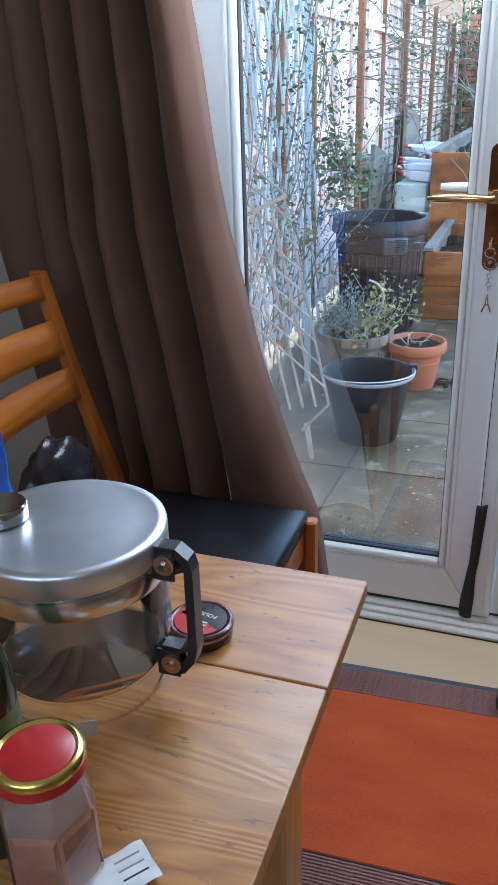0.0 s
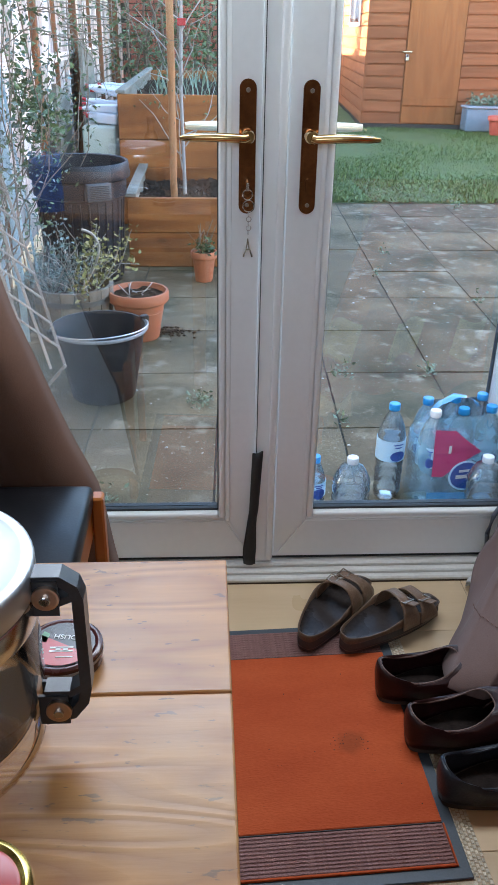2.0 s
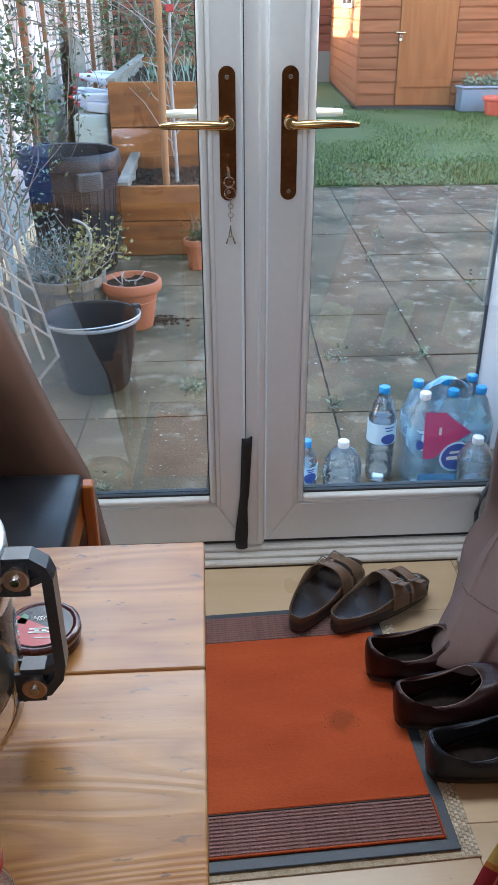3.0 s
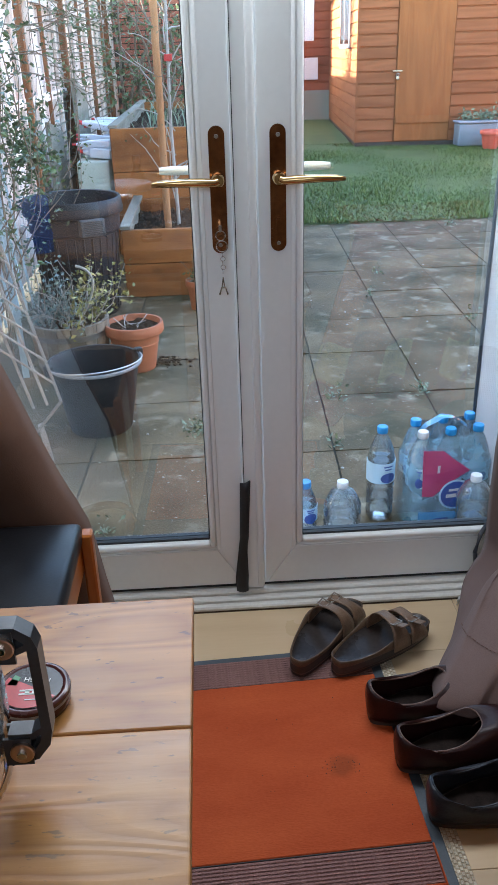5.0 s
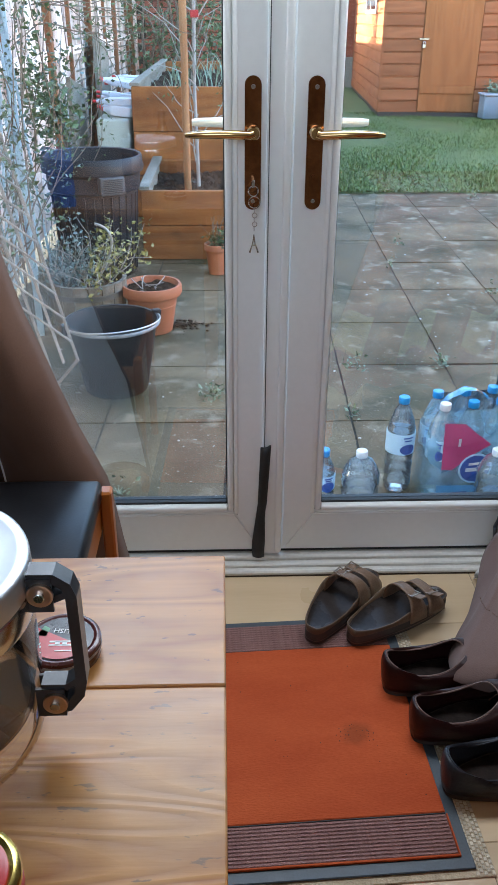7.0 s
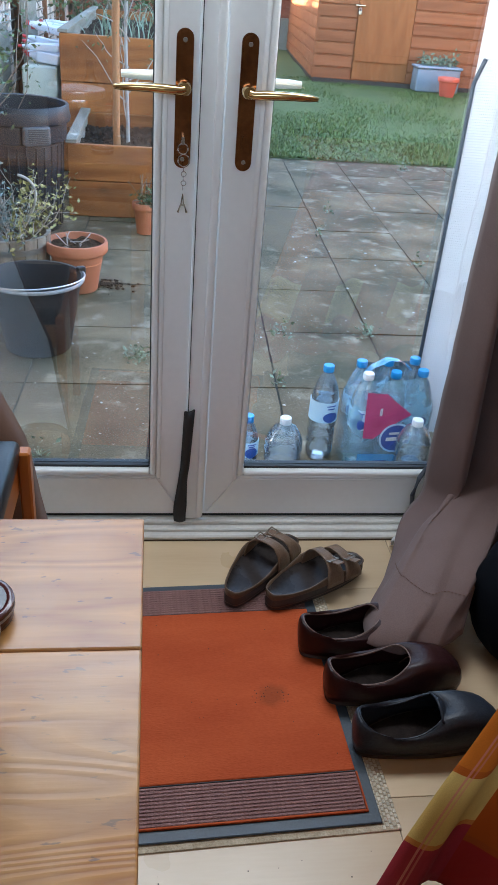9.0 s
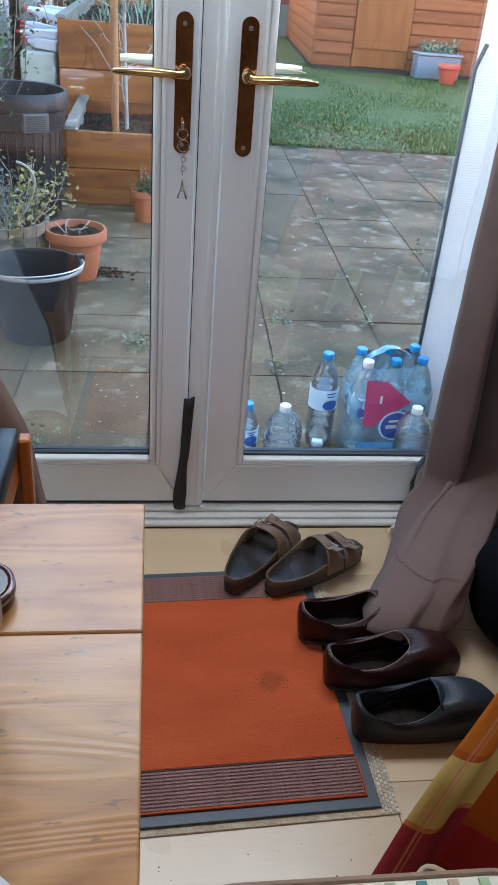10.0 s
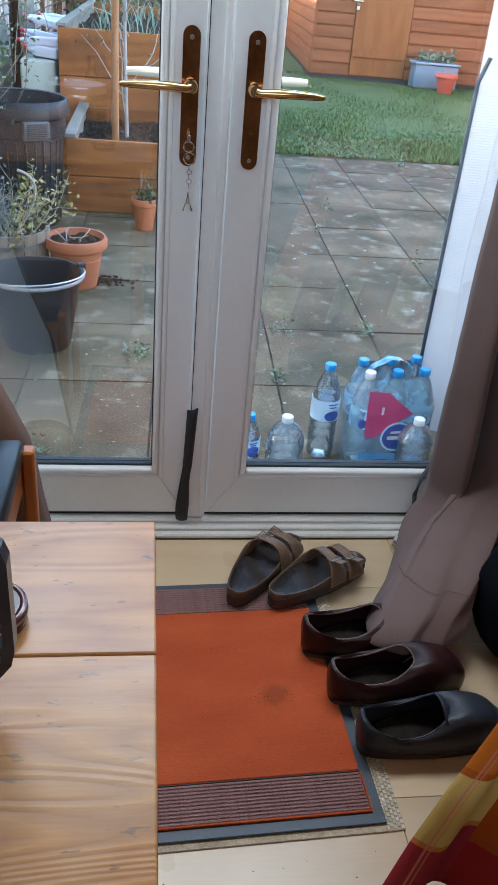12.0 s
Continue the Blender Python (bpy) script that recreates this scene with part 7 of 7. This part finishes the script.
HUTW = timber("red_brown_board", (0.40, 0.12, 0.06), (0.30, 0.08, 0.04), None, 0, 0.7, 8, 0.15, 0.2)
hbd = part("board", shiplap(3.8), HUTW, hut)
for k in range(15):
    m = pose(-0.2, 16.03, 0.55 + BHT * k)
    if k == 0:
        hbd.matrix_world = m
    else:
        o = new("board", hbd.data)
        o.parent = hut
        o.matrix_world = m
part("plinth", box(-0.2, 3.6, 16.0, 18.5, -0.05, 0.548), surface("plinth_render", (0.32, 0.27, 0.20), (0.42, 0.36, 0.28), 0.9, 4, 60, 0.3), hut, "sandy rendered plinth")
part("window", box(1.75, 2.20, 15.985, 16.01, 1.45, 2.3, 0.004), UPVC, hut)
part("notice_board", box(1.95, 2.28, 15.96, 15.985, 0.75, 1.15, 0.004), INK_W, hut, "pale board on the wall")
part("roof", box(-0.5, 3.9, 15.7, 18.8, 2.9, 3.0), SOLE, hut)
rfence = empty("fence", "tall brown garden fence on the far side", "fence")
for k in range(60):
    yy = 0.4 + 0.3 * k
    o = part("board", box(5.9, 5.92, yy, yy + 0.29, G, 1.85, 0.003), FENCE_POST, rfence) if k == 0 else new("board", bpy.data.objects[rf_name].data)
    if k == 0:
        rf_name = o.name
    else:
        o.parent = rfence
        o.matrix_world = pose(0, 0.3 * k, 0)
hedge = empty("hedge", "dense dark evergreen hedge behind the beds", "hedge")
rnd2 = random.Random(9)
cen = [(rnd2.uniform(-1.2, 0.6), rnd2.uniform(8.4, 10.2), rnd2.uniform(0.2, 2.6)) for _ in range(90)]
part("foliage", leaf_cloud(bmesh.new(), cen, 3600, 0.16, 0.07, 31), LEAF, hedge, "dark green leaves")
b = bmesh.new()
for k in range(16):
    tube(wander((rnd2.uniform(-1.1, 0.5), rnd2.uniform(8.6, 9.9), G - 0.02), (rnd2.uniform(-0.3, 0.3), rnd2.uniform(-0.3, 0.3), 1), 2.3, 8, 0.2, rnd2), [0.03 - 0.003 * i for i in range(9)], 6, b)
part("trunk", b, TWIG, hedge)
bw = empty("garden_wall", "red brick boundary wall far down the garden", "wall")
part("wall_core", box(-1.25, 0.9, 10.60, 10.80, G, 2.2), JOINT, bw)
bmh = box(0, 0.215, -0.005, 0.05, 0, 0.065, 0.003)
BRICKM = surface("red_brick", (0.25, 0.075, 0.045), (0.36, 0.12, 0.07), 0.85, 14, 160, 0.4, rand=0.25)
br0 = part("brick", bmh, BRICKM, bw)
for r_ in range(28):
    for c_ in range(9):
        m = pose(-1.25 + 0.225 * c_ + (0.11 if r_ % 2 else 0), 10.595, G + 0.03 + 0.076 * r_)
        if r_ == 0 and c_ == 0:
            br0.matrix_world = m
        else:
            o = new("brick", br0.data)
            o.parent = bw
            o.matrix_world = m
tree = empty("tree", "bare branching tree beyond the garden with few leaves", "tree")
b = bmesh.new()
tps = []
tube([(-0.6, 12.5, G - 0.02), (-0.55, 12.5, 1.2), (-0.62, 12.5, 2.6)], [0.11, 0.09, 0.06], 10, b)
for k in range(40):
    z = rnd2.uniform(0.9, 2.6)
    pts = wander((-0.58, 12.5, z), (rnd2.uniform(-1, 1), rnd2.uniform(-1, 1), 0.6), rnd2.uniform(0.8, 1.8), 8, 0.3, rnd2)
    tube(pts, [0.03 - 0.003 * i for i in range(9)], 5, b)
    tps += pts[3:]
part("trunk", b, TWIG, tree)
part("crown", leaf_cloud(bmesh.new(), tps, 3000, 0.16, 0.06, 33), LEAF, tree)
house = empty("far_house", "pale rendered house beyond the gardens", "house")
part("wall", box(-14, 16, 34, 42, G - 0.1, 6), surface("far_brick", (0.36, 0.22, 0.15), (0.46, 0.30, 0.22), 0.9, 3, 40, 0.3), house)
part("roof", prism([(-14.5, 33.5), (16.5, 33.5), (16.5, 42.5), (-14.5, 42.5)], 6, 6.3), SOLE, house)
for k in range(9):
    for z in (1.0, 3.8):
        w_ = part("window", box(-12.5 + 3.1 * k, -11.2 + 3.1 * k, 33.93, 33.99, z, z + 1.3), UPVC, house)
        part("pane", box(-12.42 + 3.1 * k, -11.28 + 3.1 * k, 33.90, 33.925, z + 0.08, z + 1.22), GASKET, w_)

# --- weeds and bits in the joints
b = bmesh.new()
wd = [(-0.162, 1.12, 90, 0.035), (0.80, 1.41, 50, 0.03), (0.42, 1.40, 40, 0.03), (1.9, 4.9, 60, 0.05), (1.0, 3.45, 25, 0.03), (1.3, 2.4, 30, 0.03), (0.86, 2.9, 20, 0.03), (-0.45, 0.40, 30, 0.03), (1.75, 2.9, 30, 0.03), (0.35, 0.92, 14, 0.02)]
for x, y, n_, s_ in wd:
    leaf_cloud(b, [(x, y, G + 0.012)], n_, s_ * 0.7, 0.022, int(n_ * 7), -0.4)
for v in b.verts:
    v.co.z = max(v.co.z, G + 0.001)
tagged(part("joint_weeds", b, LEAF_PALE), "small pale weeds growing in paving joints", "weeds", kind="stuff")
b = bmesh.new()
for k in range(130):
    s_ = rnd.uniform(0.002, 0.008)
    lathe([(0, 0), (s_, 0), (s_ * 0.6, s_ * 0.4), (0, s_ * 0.5)], 5, b, (rnd.uniform(-0.9, 2.6), rnd.uniform(0.3, 4.9), G))
tagged(part("paving_grit", b, surface("pale_grit", (0.35, 0.33, 0.28), (0.62, 0.60, 0.55), 0.8, 20, 100, 0.2)), "pale grit and petals scattered on paving", "grit", kind="stuff")

# ---------------------------------------------------------------- pieces of floor and paving
pk_len, pk_w = 1.21, 0.19
plank_me = None
row = 0
y = -0.0565
while y - pk_w > YB:
    x = XL - [0.35, 0.75, 0.05, 1.02, 0.55][row % 5]
    if row == 0:
        x = 0.502 - 2 * pk_len
    while x < XR:
        x0 = max(x, XL)
        if plank_me is None:
            b = box(0, pk_len - 0.0012, -pk_w + 0.001, 0, -0.0028, 0, 0.0008)
            o = part("floor_plank", b, LAMINATE, floor)
            plank_me = o.data
        else:
            o = new("floor_plank", plank_me)
            o.parent = floor
        x1 = min(x + pk_len, XR)
        o.matrix_world = pose(x0, y, 0.0) @ Matrix.Diagonal(((x1 - x0) / pk_len, 1, 1, 1))
        x += pk_len
    y -= pk_w
    row += 1
patio = empty("patio", "worn grey concrete slab patio with dirty joints", "patio", kind="structure")
sw_, sd_ = 0.450, 0.529
SHEAR = 0.036
def slab(seed):
    """A concrete slab with rounded, chipped and slightly wavy edges."""
    q = sheet(lambda u, v: (0.0038 + u * (sw_ - 0.0076), 0.0042 + v * (sd_ - 0.0084), 0.0), 8, 8)
    for v in q.verts:
        u_, v_ = v.co.x / sw_, v.co.y / sd_
        e = min(u_, 1 - u_, v_, 1 - v_)
        v.co.z -= 0.0035 * max(0, 1 - e / 0.05) + 0.0012 * noise.noise((u_ * 5, v_ * 5, seed))
        if e < 0.03:
            v.co.x += 0.0035 * noise.noise((u_ * 7, v_ * 7, seed + 3.3))
            v.co.y += 0.0035 * noise.noise((u_ * 7, v_ * 7, seed + 8.1))
    rim = [e for e in q.edges if e.is_boundary]
    ex = bmesh.ops.extrude_edge_only(q, edges=rim)
    for v in ex["geom"]:
        if isinstance(v, bmesh.types.BMVert):
            v.co.z = -0.035
    for v in q.verts:
        v.co.x += SHEAR * v.co.y
    bmesh.ops.recalc_face_normals(q, faces=q.faces)
    return q


slab_mes = []
for j in range(10):
    for i in range(-3, 12):
        yy = 0.371 + sd_ * (j - 1)
        xx = 0.340 + sw_ * i + SHEAR * (yy - 0.9)
        if len(slab_mes) < 5:
            o = part("slab", slab(len(slab_mes) * 11.7), PAVING, patio, smooth=True)
            slab_mes.append(o.data)
        else:
            o = new("slab", slab_mes[(3 * i + 7 * j) % 5])
            o.parent = patio
        o.matrix_world = pose(xx, yy, G + random.uniform(-0.003, 0.001), random.uniform(-0.25, 0.25), random.uniform(-0.25, 0.25), 0)
        if j == 0:
            o.matrix_world = pose(xx, 0.266, G - 0.002) @ Matrix.Diagonal((1, (0.369 - 0.266) / sd_, 1, 1))
